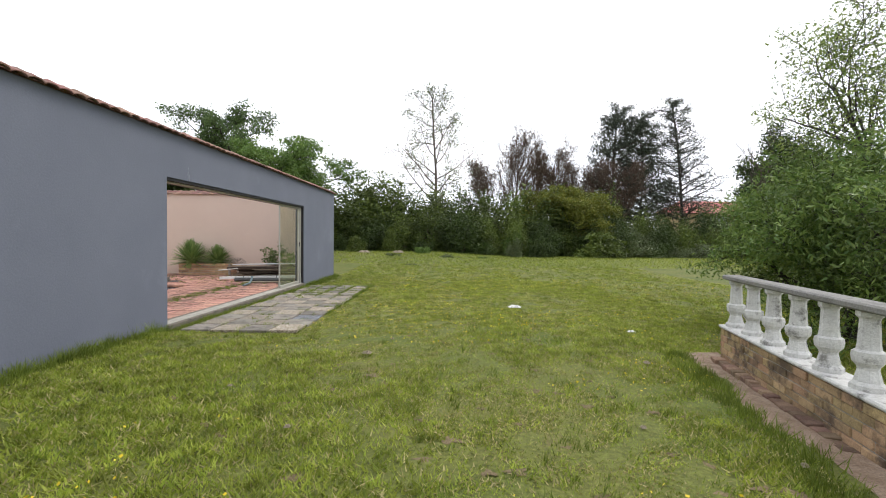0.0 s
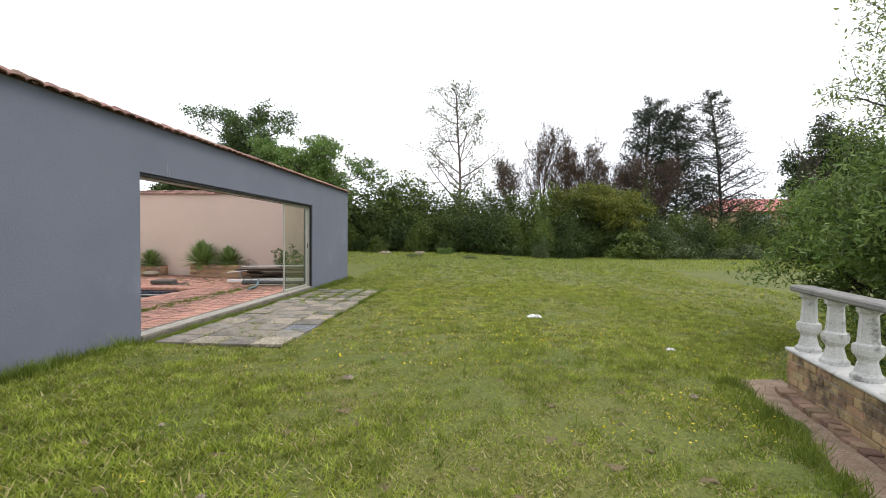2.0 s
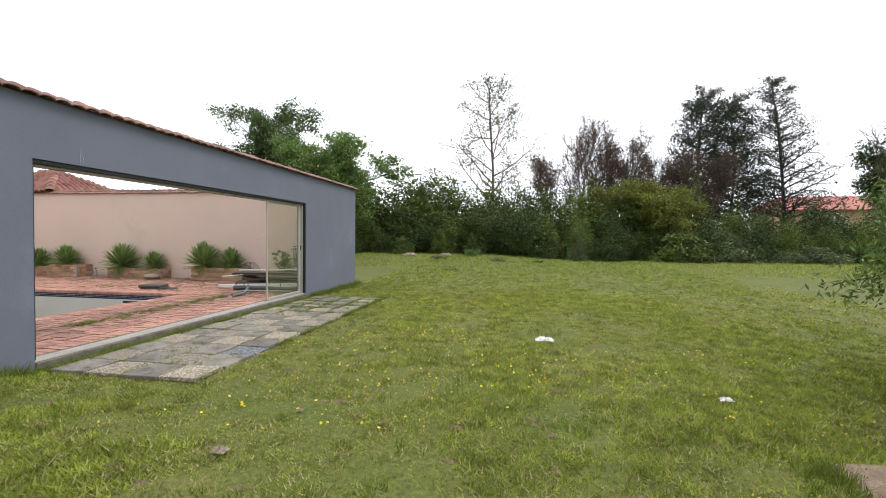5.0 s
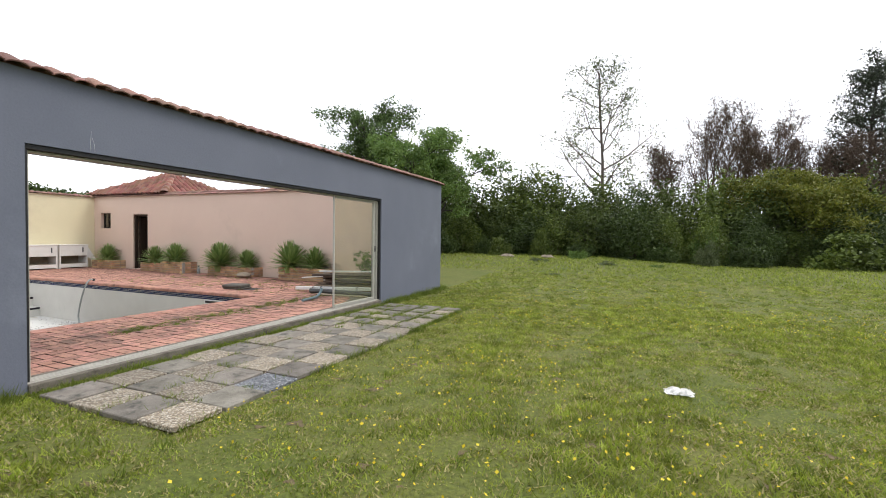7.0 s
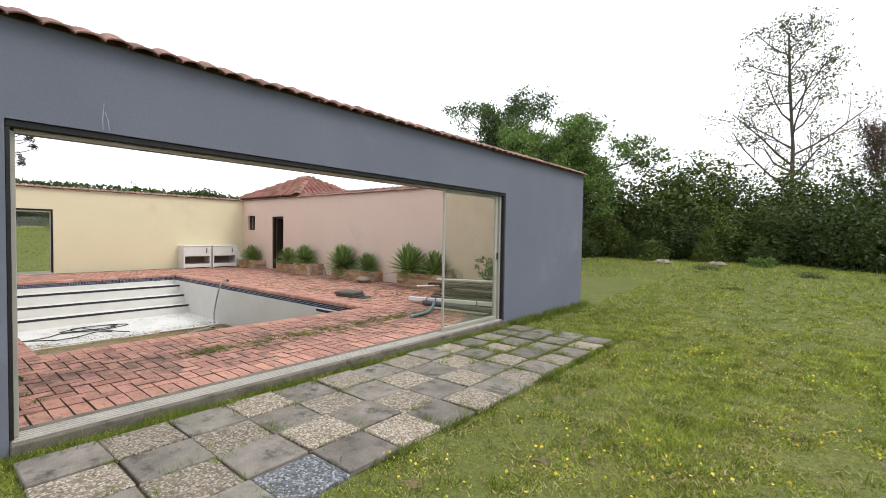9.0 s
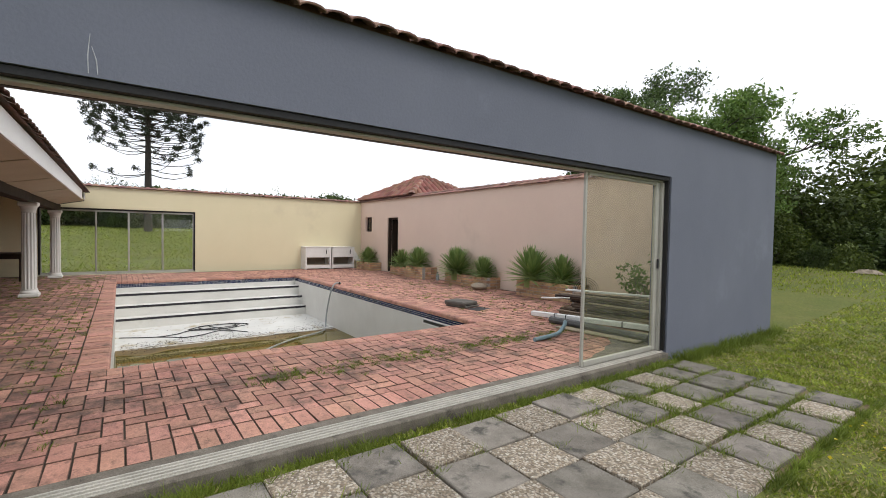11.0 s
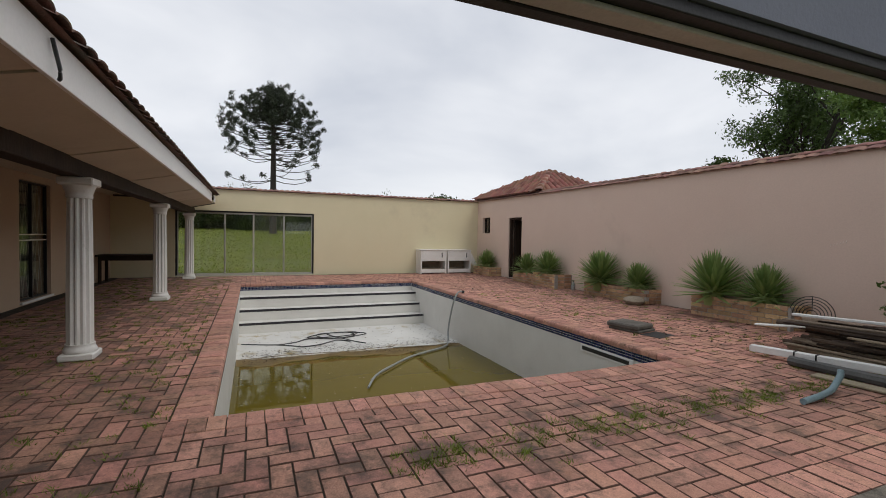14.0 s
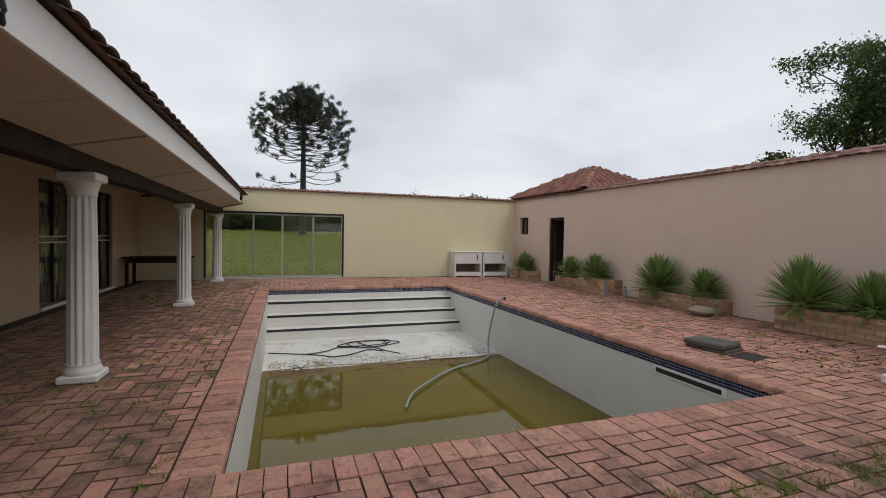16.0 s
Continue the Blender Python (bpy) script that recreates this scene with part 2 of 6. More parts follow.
M_TRACK = surf("dusty_aluminium_track", (0.40, 0.38, 0.33), (0.52, 0.49, 0.43), 5, 0.55, 0.2, 90, fine=0.3, metal=0.1)
M_MORTARRED = surf("red_stained_mortar", (0.17, 0.095, 0.07), (0.25, 0.15, 0.115), 6, 0.9, 0.6, 90)
M_BRONZE = surf("dark_aluminium", (0.018, 0.018, 0.019), (0.032, 0.03, 0.03), 4, 0.5, 0.1, 60, metal=0.3)
M_POOL = surf("pool_plaster", (0.63, 0.615, 0.57), (0.71, 0.695, 0.65), 1.2, 0.7, 0.15, 60, fine=0.05,
              stain=(0.54, 0.54, 0.48), stain_scale=0.9, stain_at=0.58)
M_POOLFLOOR = surf("pool_floor_plaster", (0.62, 0.61, 0.57), (0.72, 0.71, 0.67), 1.2, 0.7, 0.15, 60, fine=0.05,
                   stain=(0.38, 0.30, 0.14), stain_scale=1.6, stain_at=0.55)
M_NAVY = surf("navy_glazed_tile", (0.018, 0.028, 0.075), (0.03, 0.045, 0.11), 20, 0.18, 0.0, 60, rand="island", amount=0.5, fine=0.1)
M_NAVYLINE = surf("dark_nosing_tile", (0.022, 0.022, 0.03), (0.04, 0.036, 0.04), 10, 0.35, 0.1, 60)
M_BRICK = surf("yellow_face_brick", (0.44, 0.27, 0.15), (0.56, 0.37, 0.22), 6, 0.9, 0.6, 120, rand="object", amount=0.30,
               stain=(0.20, 0.13, 0.085), stain_scale=5, stain_at=0.55)
M_RUBBLE = surf("worn_face_brick", (0.36, 0.235, 0.125), (0.50, 0.35, 0.20), 5, 0.95, 0.8, 90, rand="object", amount=0.3,
                stain=(0.13, 0.09, 0.06), stain_scale=3, stain_at=0.50)
M_BALUSTER = surf("flaking_white_cement", (0.54, 0.53, 0.505), (0.66, 0.65, 0.62), 5, 0.85, 0.7, 60, fine=0.2,
                  stain=(0.22, 0.21, 0.195), stain_scale=9, stain_at=0.54)
M_RAIL = surf("lichen_grey_cement", (0.18, 0.17, 0.16), (0.30, 0.29, 0.27), 6, 0.92, 0.6, 70,
              stain=(0.19, 0.18, 0.16), stain_scale=6, stain_at=0.52)
M_SOIL = surf("dry_reddish_soil", (0.22, 0.145, 0.095), (0.36, 0.27, 0.195), 7, 0.97, 0.9, 60, fine=0.4)
M_BARK = surf("grey_brown_bark", (0.075, 0.06, 0.048), (0.13, 0.105, 0.085), 3, 0.95, 0.6, 40)
M_BARKDARK = surf("dark_bark", (0.035, 0.03, 0.027), (0.06, 0.05, 0.042), 3, 0.95, 0.6, 40)
M_TWIG = surf("brown_dry_twigs", (0.085, 0.058, 0.042), (0.13, 0.09, 0.065), 1.2, 0.95, 0.0, 40)
M_LEAF = leafy("mid_green_leaf", (0.075, 0.135, 0.028), (0.15, 0.225, 0.05))
M_LEAFBRIGHT = leafy("fresh_green_leaf", (0.075, 0.14, 0.03), (0.17, 0.25, 0.06))
M_LEAFDARK = leafy("dark_green_leaf", (0.030, 0.050, 0.012), (0.066, 0.096, 0.022), glow=0.2)
M_LEAFYEL = leafy("yellow_green_leaf", (0.10, 0.125, 0.018), (0.20, 0.20, 0.03))
M_LEAFGREY = leafy("olive_scrub_leaf", (0.075, 0.10, 0.04), (0.13, 0.155, 0.065))
M_NEEDLE = leafy("dark_conifer_needle", (0.024, 0.034, 0.020), (0.05, 0.06, 0.034), glow=0.12)
M_AGAVE = leafy("blue_green_agave_leaf", (0.12, 0.20, 0.055), (0.29, 0.37, 0.13), 0.2, 0.15, 0.5)
M_GRASS = leafy("lawn_blade", (0.178, 0.245, 0.024), (0.365, 0.395, 0.068), 0.5, 0.4, broad=5.0)
M_LUSH = leafy("lush_grass_blade", (0.105, 0.155, 0.018), (0.225, 0.275, 0.045), 0.35, 0.35, broad=2.0)
M_GRASSDRY = leafy("dry_blade", (0.34, 0.29, 0.12), (0.46, 0.40, 0.19), 0.2, 0.3)
M_PETAL = leafy("yellow_petal", (0.75, 0.55, 0.03), (0.85, 0.68, 0.06), 0.05, 0.2)
M_LAWN = surf("lawn_ground", (0.095, 0.122, 0.018), (0.150, 0.152, 0.034), 0.7, 0.95, 1.0, 30, fine=0.6,
              stain=(0.21, 0.15, 0.075), stain_scale=1.3, stain_at=0.62)
M_GLASS = pane("clear_glass", (0.96, 0.975, 0.95), 0.002)
M_GLASSDUST = pane("dusty_glass", (0.93, 0.95, 0.87), 0.035)
M_CURTAIN = surf("grey_net_curtain", (0.10, 0.10, 0.095), (0.16, 0.155, 0.145), 2.0, 0.9, 0.1, 60, fine=0.2, streak=0.15)
# Plaster coloured dark so rooms behind windows and doorway look unlit.
M_DARKIN = surf("plaster_coloured_as_unlit", (0.10, 0.075, 0.055), (0.14, 0.105, 0.08), 1, 0.9, 0.1, 30)
M_BLACK = surf("black_rubber", (0.018, 0.018, 0.018), (0.03, 0.03, 0.03), 8, 0.5, 0.1, 60)
M_PVC = surf("white_pvc", (0.72, 0.72, 0.70), (0.78, 0.78, 0.76), 3, 0.4, 0.05, 40, fine=0.05)
M_GREYPIPE = surf("grey_plastic_hose", (0.26, 0.28, 0.27), (0.36, 0.38, 0.36), 5, 0.5, 0.1, 60)
M_BLUEPIPE = surf("blue_grey_plastic_pipe", (0.18, 0.27, 0.30), (0.24, 0.33, 0.36), 5, 0.5, 0.1, 60)
M_WOOD = surf("weathered_timber", (0.17, 0.125, 0.09), (0.27, 0.21, 0.155), 5, 0.9, 0.5, 80, rand="object", amount=0.4)
M_STONE = surf("tan_field_stone", (0.27, 0.22, 0.16), (0.36, 0.30, 0.225), 6, 0.9, 0.7, 50)
M_LID = surf("dark_slate_lid", (0.075, 0.068, 0.058), (0.14, 0.128, 0.108), 5, 0.8, 0.5, 60)
M_PAPER = surf("crumpled_white_paper", (0.72, 0.70, 0.66), (0.80, 0.78, 0.75), 10, 0.8, 0.3, 40)
M_REDROOF = surf("red_sheet_roof", (0.34, 0.06, 0.045), (0.40, 0.085, 0.06), 1, 0.6, 0.1, 20)
M_FARWALL = surf("ochre_far_wall", (0.46, 0.33, 0.19), (0.52, 0.38, 0.23), 1, 0.9, 0.1, 20)


def water_material():
    m = bpy.data.materials.new("murky_green_water")
    m.use_nodes = True
    n, l = m.node_tree.nodes, m.node_tree.links
    b = n["Principled BSDF"]
    geo = n.new("ShaderNodeNewGeometry")
    a = n.new("ShaderNodeTexNoise")
    a.inputs["Scale"].default_value, a.inputs["Detail"].default_value = 0.9, 6.0
    l.new(geo.outputs["Position"], a.inputs["Vector"])
    mx = n.new("ShaderNodeMix")
    mx.data_type = "RGBA"
    mx.inputs[6].default_value, mx.inputs[7].default_value = (0.095, 0.072, 0.006, 1), (0.145, 0.110, 0.012, 1)
    l.new(a.outputs[0], mx.inputs[0])
    l.new(mx.outputs[2], b.inputs["Base Color"])
    b.inputs["Roughness"].default_value, b.inputs["IOR"].default_value = 0.03, 1.33
    rip = n.new("ShaderNodeTexNoise")
    rip.inputs["Scale"].default_value = 5.0
    l.new(geo.outputs["Position"], rip.inputs["Vector"])
    bp = n.new("ShaderNodeBump")
    bp.inputs["Strength"].default_value, bp.inputs["Distance"].default_value = 0.04, 0.02
    l.new(rip.outputs[0], bp.inputs["Height"])
    l.new(bp.outputs[0], b.inputs["Normal"])
    return m


def pebble_material(name="exposed_aggregate", k0=(0.12, 0.09, 0.06), k1=(0.30, 0.235, 0.16), k2=(0.43, 0.37, 0.285), k3=(0.55, 0.50, 0.42), cement=(0.19, 0.16, 0.12)):
    """Exposed aggregate: small pale and brown stones in cement."""
    m = bpy.data.materials.new(name)
    m.use_nodes = True
    n, l = m.node_tree.nodes, m.node_tree.links
    b = n["Principled BSDF"]
    geo = n.new("ShaderNodeNewGeometry")
    v = n.new("ShaderNodeTexVoronoi")
    v.inputs["Scale"].default_value = 62.0
    l.new(geo.outputs["Position"], v.inputs["Vector"])
    sep = n.new("ShaderNodeSeparateColor")
    l.new(v.outputs["Color"], sep.inputs[0])
    r = n.new("ShaderNodeValToRGB")
    for i, (p, c) in enumerate(((0.0, k0), (0.35, k1), (0.7, k2), (1.0, k3))):
        e = r.color_ramp.elements[i] if i < 2 else r.color_ramp.elements.new(p)
        e.position, e.color = p, (*c, 1)
    l.new(sep.outputs[0], r.inputs[0])
    gap = n.new("ShaderNodeMapRange")
    gap.inputs["From Min"].default_value, gap.inputs["From Max"].default_value = 0.45, 0.75
    l.new(v.outputs["Distance"], gap.inputs["Value"])
    mx = n.new("ShaderNodeMix")
    mx.data_type = "RGBA"
    mx.inputs[7].default_value = (*cement, 1)
    l.new(gap.outputs[0], mx.inputs[0])
    l.new(r.outputs[0], mx.inputs[6])
    info = n.new("ShaderNodeObjectInfo")
    mr = n.new("ShaderNodeMapRange")
    mr.inputs["To Min"].default_value, mr.inputs["To Max"].default_value = 0.75, 1.15
    l.new(info.outputs["Random"], mr.inputs["Value"])
    hsv = n.new("ShaderNodeHueSaturation")
    l.new(mr.outputs[0], hsv.inputs["Value"])
    l.new(mx.outputs[2], hsv.inputs["Color"])
    l.new(hsv.outputs[0], b.inputs["Base Color"])
    b.inputs["Roughness"].default_value = 0.85
    bp = n.new("ShaderNodeBump")
    bp.invert = True
    bp.inputs["Strength"].default_value, bp.inputs["Distance"].default_value = 0.7, 0.008
    l.new(v.outputs["Distance"], bp.inputs["Height"])
    l.new(bp.outputs[0], b.inputs["Normal"])
    return m


M_WATER = water_material()
M_PEBBLE = pebble_material()

# ---- geometry helpers ----


class Geo:
    """Collects vertices and faces of one mesh."""

    def __init__(self):
        self.v, self.f = [], []

    def add(self, verts, faces):
        o = len(self.v)
        self.v.extend(verts)
        self.f.extend([tuple(i + o for i in f) for f in faces])
        return self

    def box(self, x0, y0, z0, x1, y1, z1, c=0.0):
        """A box with its edges cut off by c."""
        if c <= 0:
            return self.add([(x0, y0, z0), (x1, y0, z0), (x1, y1, z0), (x0, y1, z0), (x0, y0, z1), (x1, y0, z1), (x1, y1, z1), (x0, y1, z1)],
                            [(0, 3, 2, 1), (4, 5, 6, 7), (0, 1, 5, 4), (1, 2, 6, 5), (2, 3, 7, 6), (3, 0, 4, 7)])
        lo, hi = (x0, y0, z0), (x1, y1, z1)
        vs, idx = [], {}
        for s in ((a, b, d) for a in (0, 1) for b in (0, 1) for d in (0, 1)):
            for ax in range(3):
                p = [(hi[k] - c if s[k] else lo[k] + c) for k in range(3)]
                p[ax] = hi[ax] if s[ax] else lo[ax]
                idx[s, ax] = len(vs)
                vs.append(tuple(p))
        fs = []
        for ax in range(3):
            u, w = (ax + 1) % 3, (ax + 2) % 3
            for side in (0, 1):
                ring = []
                for a, b in ((0, 0), (1, 0), (1, 1), (0, 1)):
                    s = [0, 0, 0]
                    s[ax], s[u], s[w] = side, a, b
                    ring.append(idx[tuple(s), ax])
                fs.append(tuple(ring if side else ring[::-1]))
        for ax in range(3):
            u, w = (ax + 1) % 3, (ax + 2) % 3
            for a in (0, 1):
                for b in (0, 1):
                    s0, s1 = [0, 0, 0], [0, 0, 0]
                    s0[u] = s1[u] = a
                    s0[w] = s1[w] = b
                    s1[ax] = 1
                    q = (idx[tuple(s0), u], idx[tuple(s1), u], idx[tuple(s1), w], idx[tuple(s0), w])
                    fs.append(q if a != b else q[::-1])
        for s in ((a, b, d) for a in (0, 1) for b in (0, 1) for d in (0, 1)):
            t = (idx[s, 0], idx[s, 1], idx[s, 2])
            fs.append(t if sum(s) % 2 else t[::-1])
        return self.add(vs, fs)

    def prism(self, poly, z0, z1):
        n = len(poly)
        self.add([(x, y, z0) for x, y in poly] + [(x, y, z1) for x, y in poly],
                 [tuple(range(n))[::-1], tuple(range(n, 2 * n))] + [(i, (i + 1) % n, n + (i + 1) % n, n + i) for i in range(n)])
        return self

    def lathe(self, profile, seg=20, at=(0, 0, 0), flute=0):
        """A turned body; profile rows are (radius, height). flute: number of grooves cut into it."""
        vs, fs = [], []
        for r, z in profile:
            for k in range(seg):
                a = 2 * math.pi * k / seg
                rr = r
                if flute and len(profile) == 2:
                    rr = r * (1 - 0.055 * (0.5 - 0.5 * math.cos(a * flute)) ** 0.6)
                vs.append((at[0] + rr * math.cos(a), at[1] + rr * math.sin(a), at[2] + z))
        for j in range(len(profile) - 1):
            for k in range(seg):
                fs.append((j * seg + k, j * seg + (k + 1) % seg, (j + 1) * seg + (k + 1) % seg, (j + 1) * seg + k))
        fs.append(tuple(range(seg))[::-1])
        fs.append(tuple(range((len(profile) - 1) * seg, len(profile) * seg)))
        return self.add(vs, fs)

    def tube(self, pts, radii, seg=6):
        """A round body along a line of points."""
        pts = [Vector(p) for p in pts]
        if isinstance(radii, (int, float)):
            radii = [radii] * len(pts)
        vs, fs = [], []
        up = Vector((0, 0, 1))
        for i, p in enumerate(pts):
            d = (pts[min(i + 1, len(pts) - 1)] - pts[max(i - 1, 0)])
            d = d.normalized() if d.length > 1e-6 else up
            a = d.cross(up)
            a = a.normalized() if a.length > 0.05 else d.cross(Vector((1, 0, 0))).normalized()
            b = d.cross(a)
            for k in range(seg):
                t = 2 * math.pi * k / seg
                q = p + (a * math.cos(t) + b * math.sin(t)) * radii[i]
                vs.append(tuple(q))
        for i in range(len(pts) - 1):
            for k in range(seg):
                fs.append((i * seg + k, i * seg + (k + 1) % seg, (i + 1) * seg + (k + 1) % seg, (i + 1) * seg + k))
        fs.append(tuple(range(seg))[::-1])
        fs.append(tuple(range((len(pts) - 1) * seg, len(pts) * seg)))
        return self.add(vs, fs)

    def mesh(self, name, mat, smooth=False):
        me = bpy.data.meshes.new(name)
        me.from_pydata(self.v, [], self.f)
        me.materials.append(mat)
        if smooth:
            me.polygons.foreach_set("use_smooth", [True] * len(me.polygons))
            me.set_sharp_from_angle(angle=radians(38))
        me.update()
        return me


def part(name, geo, mat, parent, label="", smooth=False):
    """One mesh object under a thing or part; geo may be a finished mesh."""
    me = geo if isinstance(geo, bpy.types.Mesh) else geo.mesh(name, mat, smooth)
    ob = new(name, me)
    ob.parent = parent
    if label:
        ob["label"] = label
    return ob


def thing(name, at, label, category, group="", turn=0.0):
    ob = new(name)
    ob.empty_display_size = 0.2
    ob.matrix_world = pose(*at, 0, 0, turn)
    return tagged(ob, label, category, group)


def setting(name, geo, mat, label, category="", smooth=False):
    ob = new(name, geo.mesh(name, mat, smooth))
    return tagged(ob, label, category or name.split("_")[0], kind="structure")


def quads_mesh(name, centre, along, across, mat, tri=False):
    """Many small leaves at once, from arrays of centres and half axes."""
    n = len(centre)
    if tri:
        co = np.stack([centre - across, centre + across, centre + along], 1)
        k = 3
    else:
        co = np.stack([centre - along, centre + across - along * 0.1, centre + along, centre - across - along * 0.1], 1)
        k = 4
    me = bpy.data.meshes.new(name)
    me.vertices.add(n * k)
    me.vertices.foreach_set("co", co.astype(np.float32).ravel())
    me.loops.add(n * k)
    me.loops.foreach_set("vertex_index", np.arange(n * k, dtype=np.int32))
    me.polygons.add(n)
    me.polygons.foreach_set("loop_start", np.arange(0, n * k, k, dtype=np.int32))
    me.materials.append(mat)
    me.update(calc_edges=True)
    return me


def ground_z(x, y):
    """Height of the lawn."""
    x, y = np.asarray(x, float), np.asarray(y, float)

    def step(a, b, t):
        s = np.clip((t - a) / (b - a), 0, 1)
        return s * s * (3 - 2 * s)

    z = -0.10 + 0.08 * step(-4.5, -6.5, y) * step(6.0, 1.0, x)
    z = z - 0.06 * step(-1, 3, y) * step(9, 16, -y + 12) * step(3.0, 0.0, x)
    z = z + 0.07 * np.exp(-((x - 4.6) ** 2 + (y + 5.5) ** 2) / 6.0)
    z = z - 0.16 * step(6.0, 8.0, x) * step(2, -3, y) * step(-15, -9, y)
    bed = step(-0.25, 0.1, x) * step(2.3, 1.9, x) * step(-6.75, -6.35, y) * step(0.4, 0.0, y)
    z = z * (1 - bed) + np.minimum(z, -0.088) * bed
    z = z + step(4.0, 17.0, y) * (0.47 - 0.30 * step(3.0, 9.0, x))
    z = z + 0.9 * step(20, 60, y)
    z = z + 1.75 * step(-18, -48, x) + 1.5 * step(-60, -140, x)
    return z


def gz(x, y):
    return float(ground_z(x, y))

# ---- ground ----


def build_ground():
    fine_x = np.concatenate([np.linspace(-3000, -160, 6)[:-1], np.linspace(-160, -16, 40)[:-1], np.linspace(-16, -0.05, 3)[:-1],
                             np.linspace(-0.05, 12, 62)[:-1], np.linspace(12, 80, 24)[:-1], np.linspace(80, 3000, 6)])
    fine_y = np.concatenate([np.linspace(-3000, -60, 6)[:-1], np.linspace(-60, -16, 12)[:-1], np.linspace(-16, 6, 100)[:-1],
                             np.linspace(6, 40, 40)[:-1], np.linspace(40, 3000, 8)])
    gx, gy = np.meshgrid(fine_x, fine_y)
    z = ground_z(gx, gy)
    rng = np.random.default_rng(3)
    near = (gx > -0.04) & (gx < 12) & (gy > -16) & (gy < 20)
    z = z + np.where(near, rng.normal(0, 0.008, gx.shape), 0)
    inside = (gx > -15.6) & (gx < -0.06) & (gy > -16) & (gy < 3.2)
    z = np.where(inside, -3.2, z)
    nx, ny = len(fine_x), len(fine_y)
    vs = np.stack([gx, gy, z], -1).reshape(-1, 3)
    fs = [(j * nx + i, j * nx + i + 1, (j + 1) * nx + i + 1, (j + 1) * nx + i) for j in range(ny - 1) for i in range(nx - 1)]
    g = Geo()
    g.v, g.f = [tuple(p) for p in vs], fs
    setting("ground", g, M_LAWN, "rough mown lawn with bare brown patches", "lawn", smooth=True)


build_ground()

# ---- walls of the pool court ----
POOL = (-12.285, -5.65, -2.725, -0.77)      # x0, y0, x1, y1 of the water basin
Y_PINK, X_YELLOW, Y_HOUSE = 2.88, -14.97, -9.2
OPEN_Y0, OPEN_Z = -6.20, 2.185            # the wide opening in the grey wall; it ends at y = 0
W_TOP, W_TOP_EAST = 2.76, 2.842

wall = Geo()
wall.box(-0.24, -17.0, -0.5, 0, OPEN_Y0, W_TOP_EAST)
wall.box(-0.24, 0.0, -0.5, 0, 3.28, W_TOP_EAST)
wall.box(-0.24, OPEN_Y0, OPEN_Z, 0, 0.0, W_TOP_EAST)
wall_grey = setting("wall_east", wall, M_GREY, "slate-grey painted plaster wall with one wide opening", "wall")

for pts_ in (((-5.66, 2.40), (-5.67, 2.29), (-5.668, 2.20)), ((-5.655, 2.34), (-5.635, 2.27), (-5.63, 2.20))):
    part("paint_scratch", Geo().tube([(0.002, y_, z_) for y_, z_ in pts_], [0.0015, 0.0035, 0.002], 5), M_SCRATCH, wall_grey, "pale scratch in the grey paint")

pink = Geo()
DX0, DX1, DZ = -12.6, -11.78, 2.07
WX0, WX1, WZ0, WZ1 = -14.55, -13.95, 1.53, 2.13
for x0, x1, z0, z1 in ((-15.25, WX0, -0.5, W_TOP), (WX0, WX1, -0.5, WZ0), (WX0, WX1, WZ1, W_TOP), (WX1, DX0, -0.5, W_TOP),
                       (DX0, DX1, DZ, W_TOP), (DX0, DX1, -0.5, 0.0), (DX1, -0.24, -0.5, W_TOP)):
    pink.box(x0, Y_PINK, z0, x1, Y_PINK + 0.30, z1)
wall_pink = setting("wall_north", pink, M_PINK, "pale pink plastered boundary wall along the court", "wall")

for k_ in range(6):
    part("paint_smudge", Geo().tube([(-3.06 + 0.04 * k_, Y_PINK - 0.001, 1.34 + 0.012 * k_), (-3.05 + 0.04 * k_, Y_PINK - 0.001, 1.375 + 0.012 * k_)], [0.004, 0.007], 5), M_SMUDGE, wall_pink, "faint pale smudge on the plaster")
GY0, GY1, GZ = -7.55, -3.41, 2.08
yel = Geo()
for y0, y1, z0, z1 in ((-17.0, GY0, -0.5, W_TOP), (GY0, GY1, GZ, W_TOP), (GY0, GY1, -0.5, 0.0), (GY1, Y_PINK, -0.5, W_TOP)):
    yel.box(X_YELLOW - 0.25, y0, z0, X_YELLOW, y1, z1)
wall_yellow = setting("wall_west", yel, M_YELLOW, "pale yellow plastered wall with sliding glass doors", "wall")

house = Geo()
HW = [(-4.4, -2.6), (-8.0, -6.2), (-10.72, -9.35), (-12.85, -11.75)]
xs = -0.24
for a, b in ((-4.4, -2.6), (-8.0, -6.2), (-10.72, -9.35), (-12.85, -11.75)):
    house.box(b, Y_HOUSE - 0.25, -0.5, xs, Y_HOUSE, 2.75)
    house.box(a, Y_HOUSE - 0.25, -0.5, b, Y_HOUSE, 0.06)
    house.box(a, Y_HOUSE - 0.25, 2.29, b, Y_HOUSE, 2.75)
    xs = a
house.box(X_YELLOW, Y_HOUSE - 0.25, -0.5, xs, Y_HOUSE, 2.75)
setting("wall_south", house, M_HOUSE, "beige plastered house wall under the veranda", "wall")
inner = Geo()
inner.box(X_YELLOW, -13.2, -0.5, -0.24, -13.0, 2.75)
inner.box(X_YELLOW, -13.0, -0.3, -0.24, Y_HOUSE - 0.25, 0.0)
setting("wall_back", inner, M_DARKIN, "plain inner wall of the house behind the windows, coloured dark as unlit", "wall")
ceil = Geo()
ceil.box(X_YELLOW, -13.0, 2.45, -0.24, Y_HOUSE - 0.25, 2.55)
setting("ceiling", ceil, M_DARKIN, "plain ceiling inside the house, coloured dark as unlit", "ceiling")

